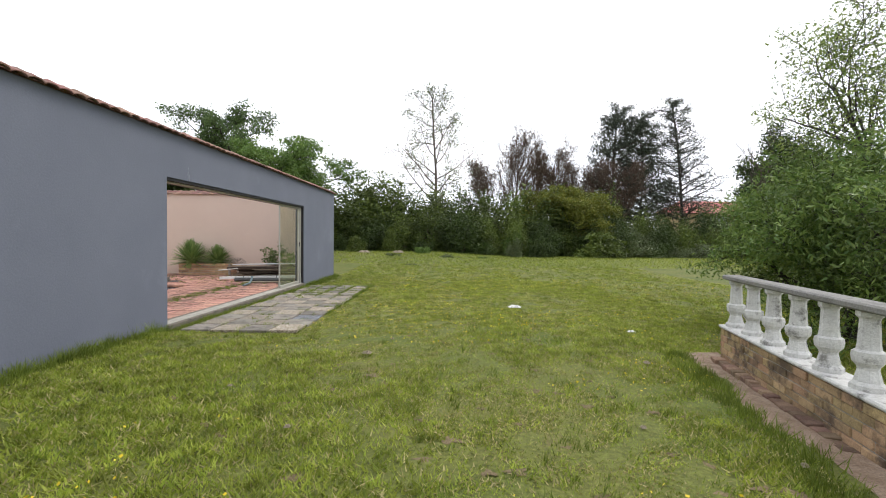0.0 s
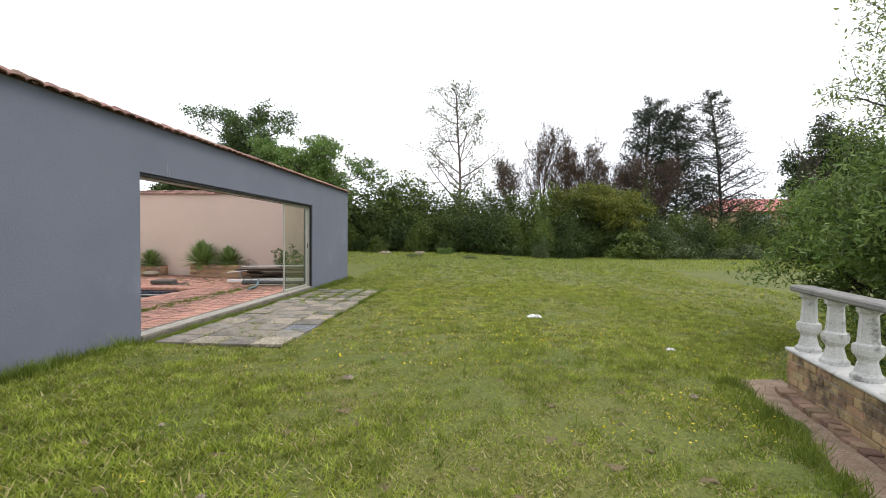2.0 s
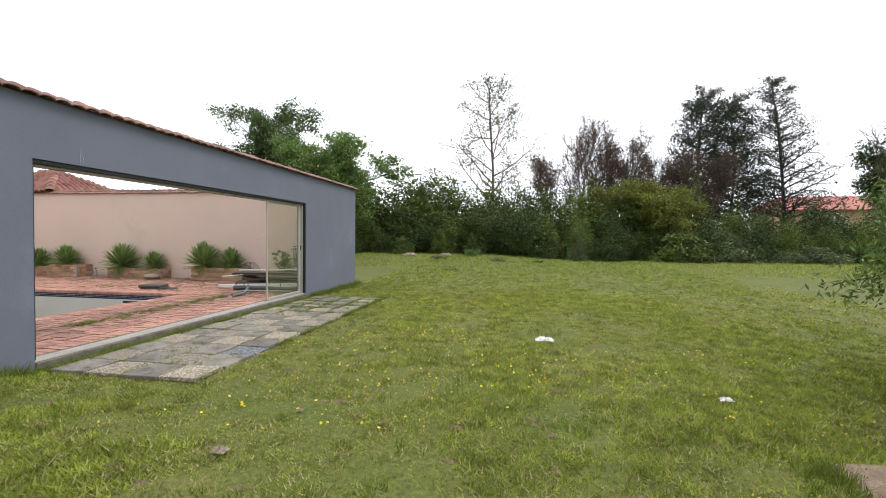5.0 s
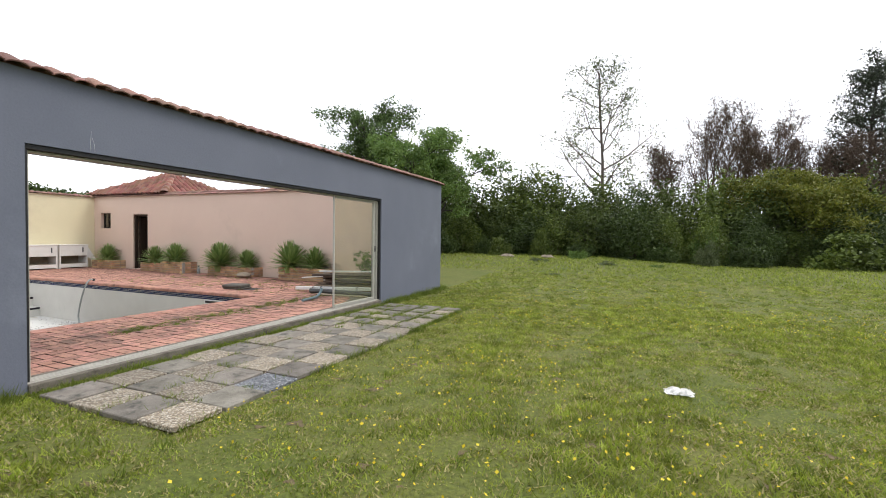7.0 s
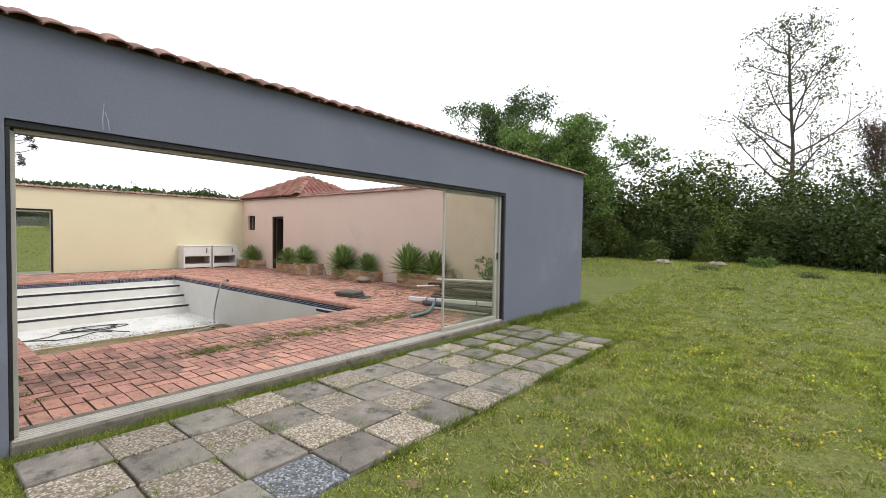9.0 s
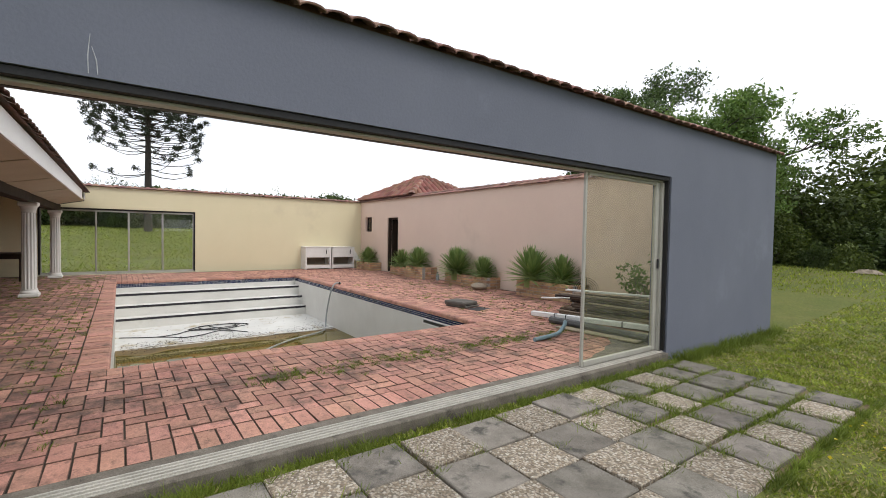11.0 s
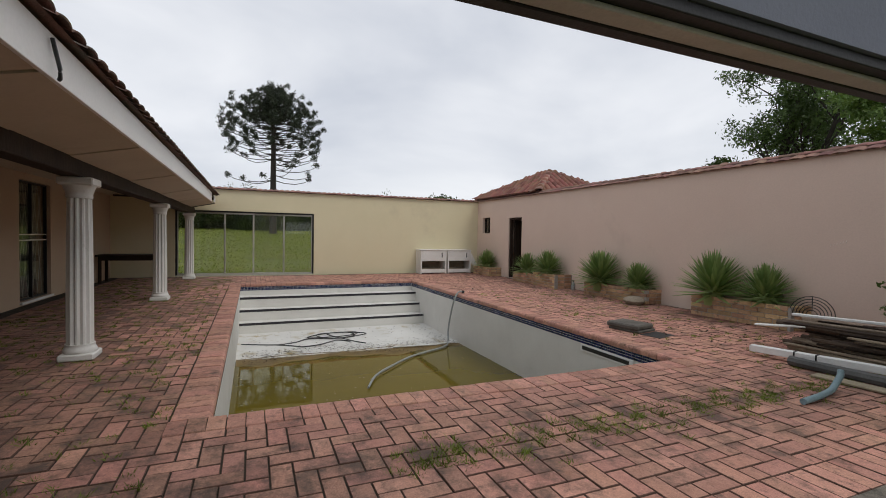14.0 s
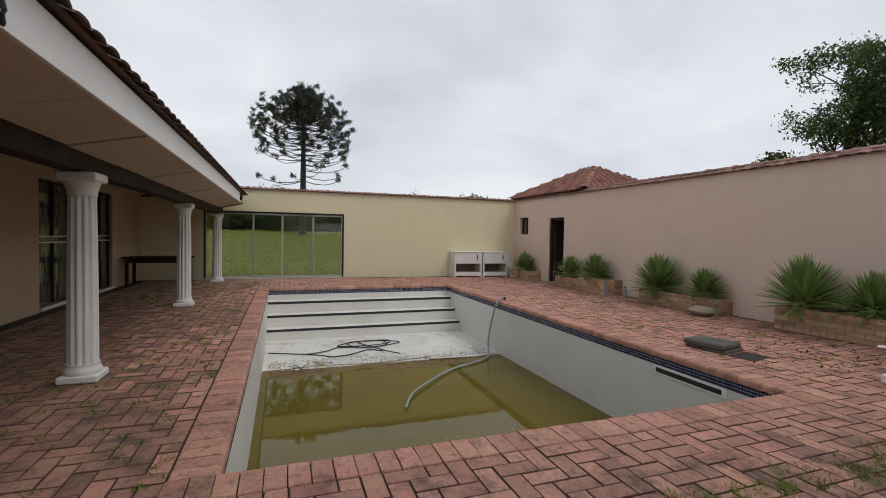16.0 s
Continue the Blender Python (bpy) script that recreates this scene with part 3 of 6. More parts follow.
# ---- deck, pool basin ----
CW = 0.1317                                # paver width; a paver is two long
CX0, CY0 = POOL[0] - 2 * CW, POOL[1] - 2 * CW
CX1, CY1 = POOL[2] + 2 * CW, POOL[3] + 2 * CW
DECK_X1 = -0.32
deck = Geo()
for x0, y0, x1, y1 in ((X_YELLOW, Y_HOUSE, POOL[0] - 0.005, Y_PINK), (POOL[2] + 0.005, Y_HOUSE, -0.05, Y_PINK),
                       (POOL[0] - 0.005, Y_HOUSE, POOL[2] + 0.005, POOL[1] - 0.005), (POOL[0] - 0.005, POOL[3] + 0.005, POOL[2] + 0.005, Y_PINK)):
    deck.box(x0, y0, -0.35, x1, y1, -0.010)
floor = setting("floor", deck, M_JOINT, "sandy bed under the brick paving of the court", "paving")

basin = Geo()
x0, y0, x1, y1 = POOL
for a in ((x0 - 0.3, y0 - 0.3, x1 + 0.3, y0), (x0 - 0.3, y1, x1 + 0.3, y1 + 0.3), (x0 - 0.3, y0, x0, y1), (x1, y0, x1 + 0.3, y1)):
    basin.box(a[0], a[1], -2.9, a[2], a[3], -0.07)
pool = setting("pool_wall", basin, M_POOL, "white plastered swimming pool, nearly drained", "pool")
steps = Geo()
TREADS = ((0.40, -0.31), (0.75, -0.59), (1.10, -0.87))
px = x0
for d, z in TREADS:
    steps.box(px, y0, -2.9, x0 + d, y1, z)
    px = x0 + d
part("steps", steps, M_POOL, pool, "three broad white steps down into the basin")
for d, z in TREADS:
    g = Geo().box(x0 + d, y0 + 0.002, z - 0.055, x0 + d + 0.006, y1 - 0.002, z + 0.004)
    part("nosing", g, M_NAVYLINE, pool, "dark tile edge of a step")
bottom = Geo()
prof = ((px, -1.13), (-8.75, -1.155), (-7.6, -1.5), (-5.6, -2.3), (x1, -2.4))
for (xa, za), (xb, zb) in zip(prof[:-1], prof[1:]):
    bottom.add([(xa, y0, za), (xb, y0, zb), (xb, y1, zb), (xa, y1, za)], [(0, 1, 2, 3)])
part("pool_floor", bottom, M_POOLFLOOR, pool, "stained white pool floor sloping into the water")
wat = Geo()
wat.add([(px, y0, -1.165), (x1, y0, -1.165), (x1, y1, -1.165), (px, y1, -1.165)], [(0, 1, 2, 3)])
setting("water", wat, M_WATER, "shallow murky olive-green water left in the pool", "water")

# mosaic band under the coping
band = Geo()
ts = 0.036


def mosaic(p, u, n):
    """Tiles along u from p, three rows down, facing n."""
    length = math.hypot(*u)
    d = (u[0] / length, u[1] / length)
    for i in range(int(length / ts)):
        for r in range(3):
            z = -0.072 - r * ts
            a, b = i * ts + 0.003, (i + 1) * ts - 0.003
            q = [(p[0] + d[0] * s, p[1] + d[1] * s) for s in (a, b)]
            lo, hi = z - ts + 0.006, z
            vs = [(q[0][0], q[0][1], lo), (q[1][0], q[1][1], lo), (q[1][0], q[1][1], hi), (q[0][0], q[0][1], hi)]
            vs += [(x + n[0] * 0.005, y + n[1] * 0.005, zz) for x, y, zz in vs]
            band.add(vs, [(4, 5, 6, 7), (0, 1, 5, 4), (1, 2, 6, 5), (2, 3, 7, 6), (3, 0, 4, 7)])


mosaic((x0, y1), (x1 - x0, 0), (0, -1))
mosaic((x0, y0), (x1 - x0, 0), (0, 1))
mosaic((x0, y0), (0, y1 - y0), (1, 0))
mosaic((x1, y0), (0, y1 - y0), (-1, 0))
tagged(part("mosaic_tiles", band, M_NAVY, pool, "band of small navy glazed tiles below the coping"), kind="stuff")
skim = Geo().box(-4.38, y1 - 0.012, -0.29, -3.36, y1, -0.184, 0.003)
part("skimmer_frame", skim, M_PVC, pool, "white plastic frame of the skimmer slot")
# No recess is cut: a black plate paints the slot's darkness.
part("skimmer_slot", Geo().box(-4.34, y1 - 0.016, -0.262, -3.42, y1 - 0.011, -0.206), M_BLACK, pool, "flat black plate for the dark inside the skimmer slot")

# sill of the wide opening
sill = Geo().box(-0.32, OPEN_Y0 + 0.003, -0.34, 0.03, -0.003, 0.005, 0.008)
sill_ob = setting("sill", sill, M_CONCRETE, "weathered concrete sill under the wide opening", "sill")
for xa in (-0.175, -0.135, -0.095, -0.055):
    part("track", Geo().box(xa, OPEN_Y0 + 0.01, 0.005, xa + 0.012, -0.01, 0.024, 0.002), M_TRACK, sill_ob, "aluminium sliding-door track")
part("track_plate", Geo().box(-0.195, OPEN_Y0 + 0.01, 0.005, -0.03, -0.01, 0.010), M_TRACK, sill_ob, "flat aluminium track plate")

part("cement_patch", Geo().prism([(-0.318, -1.3), (-0.318, 0.62), (-0.9, 0.66), (-0.95, 0.2), (-0.80, -0.02), (-0.66, -0.16), (-0.60, -0.4), (-0.50, -0.55), (-0.43, -0.85), (-0.36, -1.0)], -0.01, 0.0065), M_CONCRETE, sill_ob, "rough cement patch on the paving beside the sill")

# ---- frame of the wide opening ----
win = tagged(new("window_1"), "wide sliding-door frame with one dusty glass panel left", "sliding door", kind="structure")
part("head_track", Geo().box(-0.20, OPEN_Y0 + 0.004, OPEN_Z - 0.048, -0.02, -0.004, OPEN_Z - 0.002, 0.004), M_BRONZE, win, "dark head frame")
part("head_rail", Geo().box(-0.16, OPEN_Y0 + 0.05, OPEN_Z - 0.068, -0.075, -0.05, OPEN_Z - 0.048, 0.004), M_ALU, win, "aluminium top rail")
part("inner_rail", Geo().box(-0.235, OPEN_Y0 + 0.05, OPEN_Z - 0.066, -0.175, -0.05, OPEN_Z - 0.049, 0.004), M_BRONZE, win, "dark inner rail")
part("jamb", Geo().box(-0.20, OPEN_Y0 + 0.003, 0.026, -0.02, OPEN_Y0 + 0.028, OPEN_Z - 0.049, 0.003), M_BRONZE, win)
part("jamb", Geo().box(-0.16, OPEN_Y0 + 0.028, 0.026, -0.075, OPEN_Y0 + 0.06, OPEN_Z - 0.069, 0.003), M_ALU, win)
part("jamb", Geo().box(-0.20, -0.03, 0.026, -0.02, -0.003, OPEN_Z - 0.049, 0.003), M_BRONZE, win)
part("jamb", Geo().box(-0.15, -0.075, 0.026, -0.07, -0.03, OPEN_Z - 0.069, 0.003), M_ALU, win)
leaf = part("sliding_panel", Geo().box(-0.14, -1.525, 0.03, -0.11, -1.49, OPEN_Z - 0.069, 0.004), M_ALU, win, "aluminium stile of the glass panel")
part("stile", Geo().box(-0.145, -0.15, 0.03, -0.105, -0.08, OPEN_Z - 0.069, 0.004), M_ALU, leaf)
part("bottom_rail", Geo().box(-0.145, -1.49, 0.03, -0.105, -0.15, 0.085, 0.004), M_ALU, leaf)
part("top_rail", Geo().box(-0.145, -1.48, OPEN_Z - 0.10, -0.105, -0.15, OPEN_Z - 0.069, 0.004), M_ALU, leaf)
pn = part("glass", Geo().box(-0.128, -1.49, 0.085, -0.122, -0.15, OPEN_Z - 0.10), M_GLASSDUST, leaf, "dusty clear glass")
pn.visible_shadow = False
part("lock", Geo().box(-0.10, -0.11, 1.05, -0.085, -0.085, 1.17, 0.003), M_BLACK, leaf, "small black lock")

# ---- glass doors in the yellow wall ----
gd = tagged(new("window_2"), "four-panel aluminium sliding glass doors in the yellow wall", "sliding door", kind="structure")
gx = X_YELLOW - 0.10
part("head", Geo().box(gx - 0.06, GY0, GZ - 0.05, gx + 0.06, GY1, GZ - 0.002, 0.004), M_BRONZE, gd, "dark head frame")
part("threshold", Geo().box(gx - 0.06, GY0, 0.002, gx + 0.06, GY1, 0.035, 0.004), M_ALU, gd)
part("jamb", Geo().box(gx - 0.06, GY1 - 0.05, 0.036, gx + 0.06, GY1 - 0.002, GZ - 0.051, 0.004), M_BRONZE, gd)
part("jamb", Geo().box(gx - 0.06, GY0 + 0.002, 0.036, gx + 0.06, GY0 + 0.05, GZ - 0.051, 0.004), M_BRONZE, gd)
for i, (a, b) in enumerate(((GY0 + 0.05, -6.17), (-6.17, -5.32), (-5.32, -4.38), (-4.38, GY1 - 0.05))):
    off = 0.02 if i % 2 else -0.02
    lf = part("door_leaf", Geo().box(gx + off - 0.015, a, 0.036, gx + off + 0.015, a + 0.026, GZ - 0.051, 0.003), M_ALU, gd)
    part("stile", Geo().box(gx + off - 0.015, b - 0.026, 0.036, gx + off + 0.015, b, GZ - 0.051, 0.003), M_ALU, lf)
    part("rail", Geo().box(gx + off - 0.015, a + 0.026, 0.036, gx + off + 0.015, b - 0.026, 0.085, 0.003), M_ALU, lf)
    part("rail", Geo().box(gx + off - 0.015, a + 0.026, GZ - 0.10, gx + off + 0.015, b - 0.026, GZ - 0.051, 0.003), M_ALU, lf)
    g = part("glass", Geo().box(gx + off - 0.003, a + 0.026, 0.085, gx + off + 0.003, b - 0.026, GZ - 0.10), M_GLASSDUST if i == 2 else M_GLASS, lf)
    g.visible_shadow = False
    if i == 2:
        part("handle", Geo().box(gx + off + 0.015, b - 0.03, 0.95, gx + off + 0.05, b - 0.008, 1.12, 0.004), M_ALU, lf)

# ---- tile capping on the walls ----


def barrel(length, width, rise, thick=0.012, seg=6):
    """A half-round clay tile, lying along +x from 0, slightly narrower at its upper end."""
    g = Geo()
    vs = []
    for x, w, lift in ((0, width, 0.0), (length, width * 0.86, 0.0)):
        for layer in (0, thick):
            for k in range(seg + 1):
                a = math.pi * k / seg
                vs.append((x, -math.cos(a) * (w / 2 - layer * 0.6), math.sin(a) * (rise - layer) + lift))
    n = seg + 1
    fs = []
    for k in range(seg):
        fs.append((k + 1, k, 2 * n + k, 2 * n + k + 1))
        fs.append((n + k, n + k + 1, 3 * n + k + 1, 3 * n + k))
        fs.append((k, k + 1, n + k + 1, n + k))
        fs.append((2 * n + k + 1, 2 * n + k, 3 * n + k, 3 * n + k + 1))
    return g.add(vs, fs)


CAP_TILE = barrel(0.33, 0.205, 0.026).mesh("cap_tile", M_TILE, True)
CAP_TILE_S = barrel(0.225, 0.185, 0.042).mesh("cap_tile", M_TILE, True)
CAP_TILE_R = barrel(0.36, 0.21, 0.045).mesh("ridge_tile", M_TILE, True)
M_TILE_OBJ = surf("clay_cap_tile", (0.21, 0.105, 0.08), (0.32, 0.18, 0.14), 2.5, 0.85, 0.4, 90, rand="object", amount=0.35,
                  stain=(0.17, 0.11, 0.085), stain_scale=6, stain_at=0.52)
CAP_TILE.materials[0] = M_TILE_OBJ
CAP_TILE_S.materials[0] = M_TILE_OBJ
CAP_TILE_R.materials[0] = M_TILE_OBJ
rng_cap = random.Random(5)


def capping(name, a, b, top, half, sides, label, rise=0.105, pitch_deg=25, short=False):
    """Tiles on a wall from a to b (its centre line): a mortar bed, sloping tiles on the given sides and ridge tiles."""
    d = Vector((b[0] - a[0], b[1] - a[1], 0))
    ln = d.length
    d.normalize()
    n = Vector((-d.y, d.x, 0))
    bed = Geo()
    e, rg = half - 0.02, rise
    sec = [(-e, top + 0.002), (e, top + 0.002), (0.05, top + rg), (-0.05, top + rg)]
    vs = [(a[0] + d.x * s + n.x * o, a[1] + d.y * s + n.y * o, z) for s in (0, ln) for o, z in sec]
    bed.add(vs, [(3, 2, 1, 0), (4, 5, 6, 7), (0, 1, 5, 4), (1, 2, 6, 5), (2, 3, 7, 6), (3, 0, 4, 7)])
    cap = setting(name, bed, M_MORTARRED, label, "coping")
    for side in sides:
        count = int(ln / (0.172 if short else 0.2))
        for i in range(count):
            s = (i + 0.5) * ln / count
            eave = Vector((a[0], a[1], 0)) + d * s + n * (side * (half + 0.07))
            eave.z = top - 0.012 + rng_cap.uniform(-0.006, 0.006)
            ob = part("cap_tile", CAP_TILE_S if short else CAP_TILE, None, cap)
            inw = -n * side
            slope = math.radians(pitch_deg + rng_cap.uniform(-1.5, 1.5))
            ux = (inw * math.cos(slope) + Vector((0, 0, math.sin(slope)))).normalized()
            uy = Vector((0, 0, 1)).cross(inw).normalized()
            uz = ux.cross(uy)
            m = Matrix((ux, uy, uz)).transposed().to_4x4()
            m.translation = eave
            ob.matrix_basis = m
    if short:
        return cap
    count = int(ln / 0.30)
    for i in range(count):
        s = i * ln / count
        ob = part("ridge_tile", CAP_TILE_R, None, cap)
        m = pose(a[0] + d.x * s, a[1] + d.y * s, top + rise - 0.03 + rng_cap.uniform(-0.004, 0.004), 0, -1.2, math.degrees(math.atan2(d.y, d.x)))
        ob.matrix_basis = m
    return cap


capping("coping_east", (-0.12, -14.0), (-0.12, 3.36), W_TOP_EAST, 0.13, (-1, 1), "row of red clay tiles capping the grey wall", 0.085, 24, True)
capping("coping_north", (-15.1, Y_PINK + 0.15), (-0.26, Y_PINK + 0.15), W_TOP, 0.16, (-1,), "row of red clay tiles capping the pink wall")
capping("coping_west", (X_YELLOW - 0.125, Y_PINK), (X_YELLOW - 0.125, -14.0), W_TOP, 0.135, (1,), "row of clay tiles capping the yellow wall", 0.07, 18, True)


def tile_field(a, b, c, d, course, pitch, mat, name, label, parent=None, tile=None):
    """Barrel tiles over the four-sided slope a, b (eave) and c, d (ridge)."""
    a, b, c, d = (Vector(p) for p in (a, b, c, d))
    along = (b - a).normalized()
    nrm = along.cross(d - a).normalized()
    if nrm.z < 0:
        nrm = -nrm
    up = nrm.cross(along).normalized()
    if up.z < 0:
        up = -up
    height = (d - a).dot(up)
    src = tile or barrel(course * 1.18, pitch * 1.0, pitch * 0.30)
    g = Geo()
    g.add([tuple(p) for p in (a, b, c, d)], [(0, 1, 2, 3)])
    rows = max(1, int(height / course))
    for r in range(rows):
        h = r * course
        f = (h + course * 0.5) / height
        lo = (a + (d - a) * f - a).dot(along)
        hi = (b + (c - b) * f - a).dot(along)
        s = lo + pitch * 0.5
        while s < hi - pitch * 0.3:
            o = a + along * s + up * (h - 0.03) + nrm * (0.012 + random.uniform(0, 0.006))
            tilt = (up + nrm * 0.20).normalized()
            side = nrm.cross(tilt).normalized()
            nn = tilt.cross(side)
            g.add([tuple(o + tilt * v[0] + side * v[1] + nn * v[2]) for v in src.v], src.f)
            s += pitch
    me = g.mesh(name, mat, True)
    return me


# ---- pump room behind the pink wall ----
pump = thing("pump_room", (0, 0, 0), "small pink plastered outbuilding with a hipped red tile roof", "outbuilding")
pr = Geo()
pr.box(-15.25, 6.1, -0.5, -11.1, 6.3, 2.8)
pr.box(-11.3, Y_PINK + 0.30, -0.5, -11.1, 6.1, 2.8)
pr.box(-15.25, Y_PINK + 0.30, -0.5, -15.05, 6.1, 2.8)
part("wall", pr, M_PINK, pump)
part("inner_floor", Geo().box(-15.05, Y_PINK + 0.30, -0.3, -11.3, 6.1, -0.01), M_CONCRETE, pump)
part("inner_ceiling", Geo().box(-15.05, Y_PINK + 0.30, 2.6, -11.3, 6.1, 2.7), M_DARKIN, pump)
E_, R_ = 2.84, 3.74
pts = {"sw": (-15.35, 2.86, E_), "se": (-10.85, 2.86, E_), "ne": (-10.85, 6.35, E_), "nw": (-15.35, 6.35, E_), "r0": (-12.95, 4.48, R_), "r1": (-12.5, 4.48, R_)}
for nm, k in (("s", ("sw", "se", "r1", "r0")), ("e", ("se", "ne", "r1", "r1")), ("n", ("ne", "nw", "r0", "r1")), ("w", ("nw", "sw", "r0", "r0"))):
    me = tile_field(*(pts[q] for q in k), 0.30, 0.22, M_TILE, "roof_tiles", "", tile=barrel(0.36, 0.20, 0.065))
    tagged(part("roof_slope", me, None, pump, "weathered red clay tiles in courses"), kind="stuff")
for p, q in (("se", "r1"), ("sw", "r0"), ("ne", "r1"), ("r0", "r1")):
    A, B = Vector(pts[p]), Vector(pts[q])
    n_ = int((B - A).length / 0.32)
    for i in range(n_):
        ob = part("hip_tile", CAP_TILE_R, None, pump)
        dd = (B - A).normalized()
        sd = Vector((0, 0, 1)).cross(dd).normalized()
        m = Matrix((dd, sd, dd.cross(sd))).transposed().to_4x4()
        m.translation = A + (B - A) * (i / n_) + Vector((0, 0, 0.05))
        ob.matrix_basis = m @ Matrix.Diagonal((1, 1.25, 1.25, 1))
door = tagged(new("door_1"), "narrow doorway with a dark brown timber door standing open inside", "door", kind="structure")
part("door_frame", Geo().box(DX0, Y_PINK + 0.04, 0, DX0 + 0.06, Y_PINK + 0.16, DZ - 0.005, 0.004), M_DARKWOOD, door)
part("door_frame", Geo().box(DX1 - 0.06, Y_PINK + 0.04, 0, DX1, Y_PINK + 0.16, DZ - 0.005, 0.004), M_DARKWOOD, door)
part("door_frame", Geo().box(DX0 + 0.06, Y_PINK + 0.04, DZ - 0.07, DX1 - 0.06, Y_PINK + 0.16, DZ - 0.005, 0.004), M_DARKWOOD, door)
part("door_leaf", Geo().box(DX0 + 0.065, Y_PINK + 0.17, 0.01, DX0 + 0.105, Y_PINK + 0.88, DZ - 0.08, 0.004), M_DARKWOOD, door, "dark brown timber leaf swung inwards")
w3 = tagged(new("window_3"), "small square window with a timber frame", "window", kind="structure")
for b in ((WX0, WZ0, WX0 + 0.05, WZ1), (WX1 - 0.05, WZ0, WX1, WZ1), (WX0 + 0.05, WZ0, WX1 - 0.05, WZ0 + 0.05), (WX0 + 0.05, WZ1 - 0.05, WX1 - 0.05, WZ1),
          (-14.27, WZ0 + 0.05, -14.23, WZ1 - 0.05)):
    part("window_frame", Geo().box(b[0], Y_PINK + 0.1, b[1], b[2], Y_PINK + 0.16, b[3], 0.003), M_DARKWOOD, w3)
part("pane", Geo().box(WX0 + 0.05, Y_PINK + 0.125, WZ0 + 0.05, WX1 - 0.05, Y_PINK + 0.131, WZ1 - 0.05), M_GLASSDUST, w3).visible_shadow = False

# ---- veranda: roof, soffit, beam, columns ----
Y_EAVE, Z_SOF, Z_FAS, Y_BEAM = -6.40, 2.27, 2.50, -7.11
X_END = -14.45


def soffit_piece(xa, xb, lo, hi):
    """A board from the beam up to the fascia."""
    a, b, za, zb = Y_BEAM + 0.10, Y_EAVE - 0.03, 2.14, Z_SOF
    return Geo().add([(xa, a, za + lo), (xb, a, za + lo), (xb, b, zb + lo), (xa, b, zb + lo), (xa, a, za + hi), (xb, a, za + hi), (xb, b, zb + hi), (xa, b, zb + hi)],
                     [(0, 3, 2, 1), (4, 5, 6, 7), (0, 1, 5, 4), (1, 2, 6, 5), (2, 3, 7, 6), (3, 0, 4, 7)])


sof = setting("veranda_soffit", soffit_piece(X_YELLOW + 0.3, -0.25, 0.004, 0.016), M_JOINT, "cream boarded soffit of the veranda eaves", "soffit")
part("soffit_board", soffit_piece(-0.885, -0.27, -0.016, 0.0), M_SOFFIT, sof)
xb = -0.9
i = 0
while xb > X_YELLOW + 1.2:
    part("soffit_board", soffit_piece(xb - 1.17, xb, -0.012 - 0.007 * (i % 2), 0.0), M_SOFFIT, sof)
    xb -= 1.20
    i += 1
setting("veranda_ceiling", Geo().box(X_YELLOW, Y_HOUSE, 2.42, -0.24, Y_BEAM - 0.10, 2.46), M_SOFFIT, "cream boarded veranda ceiling", "ceiling")
setting("veranda_beam", Geo().box(X_YELLOW, Y_BEAM - 0.10, 1.955, -0.24, Y_BEAM + 0.10, 2.15, 0.01), M_DARKWOOD, "long dark-stained timber beam on the columns", "beam")
fas = setting("veranda_fascia", Geo().box(-13.1, Y_EAVE - 0.03, Z_SOF - 0.02, -0.25, Y_EAVE, Z_FAS, 0.003), M_FASCIA, "white painted fascia board, broken off near its end", "fascia")
part("fascia_stub", Geo().box(-14.42, Y_EAVE - 0.03, Z_SOF + 0.03, -14.1, Y_EAVE, Z_FAS, 0.003), M_FASCIA, fas)
part("rafter", Geo().box(-14.5, -9.0, Z_SOF + 0.10, -14.42, Y_EAVE - 0.04, Z_SOF + 0.2, 0.004), M_DARKWOOD, fas, "bare dark rafter end")
brk = thing("gutter_bracket", (-2.14, Y_EAVE + 0.006, Z_SOF), "bent black steel gutter bracket hanging from the fascia", "bracket")
part("strap", Geo().tube([(0, 0.01, 0.19), (-0.015, 0.02, 0.12), (-0.03, 0.035, 0.03), (-0.03, 0.03, -0.03)], 0.011, 6), M_BLACK, brk)
part("hook", Geo().tube([(-0.03, 0.03, -0.03), (0.0, 0.045, -0.035), (0.02, 0.05, 0.0)], 0.010, 6), M_BLACK, brk)

roof = thing("veranda_roof", (0, 0, 0), "old dark clay tile roof over the veranda", "roof")
SL = math.tan(radians(10.5))
ye, yr = Y_EAVE + 0.06, -8.6
zr = Z_FAS + 0.03 + (ye - yr) * SL
part("roof_deck", Geo().add([(-14.6, ye - 0.1, Z_FAS + 0.005), (-0.25, ye - 0.1, Z_FAS + 0.005), (-0.25, yr, zr - 0.03), (-14.6, yr, zr - 0.03),
                             (-14.6, ye - 0.1, Z_FAS - 0.02), (-0.25, ye - 0.1, Z_FAS - 0.02), (-0.25, yr, zr - 0.06), (-14.6, yr, zr - 0.06)],
                            [(0, 1, 2, 3), (7, 6, 5, 4), (4, 5, 1, 0), (5, 6, 2, 1), (6, 7, 3, 2), (7, 4, 0, 3)]), M_DARKWOOD, roof, "dark timber under the tiles")
me = tile_field((-14.65, ye, Z_FAS + 0.02), (-0.27, ye, Z_FAS + 0.02), (-0.27, yr, zr), (-14.65, yr, zr), 0.36, 0.235, M_TILE_OLD, "roof_tiles", "", tile=barrel(0.42, 0.22, 0.032))
tagged(part("roof_tiles", me, None, roof, "mossy dark brown barrel tiles"), kind="stuff")
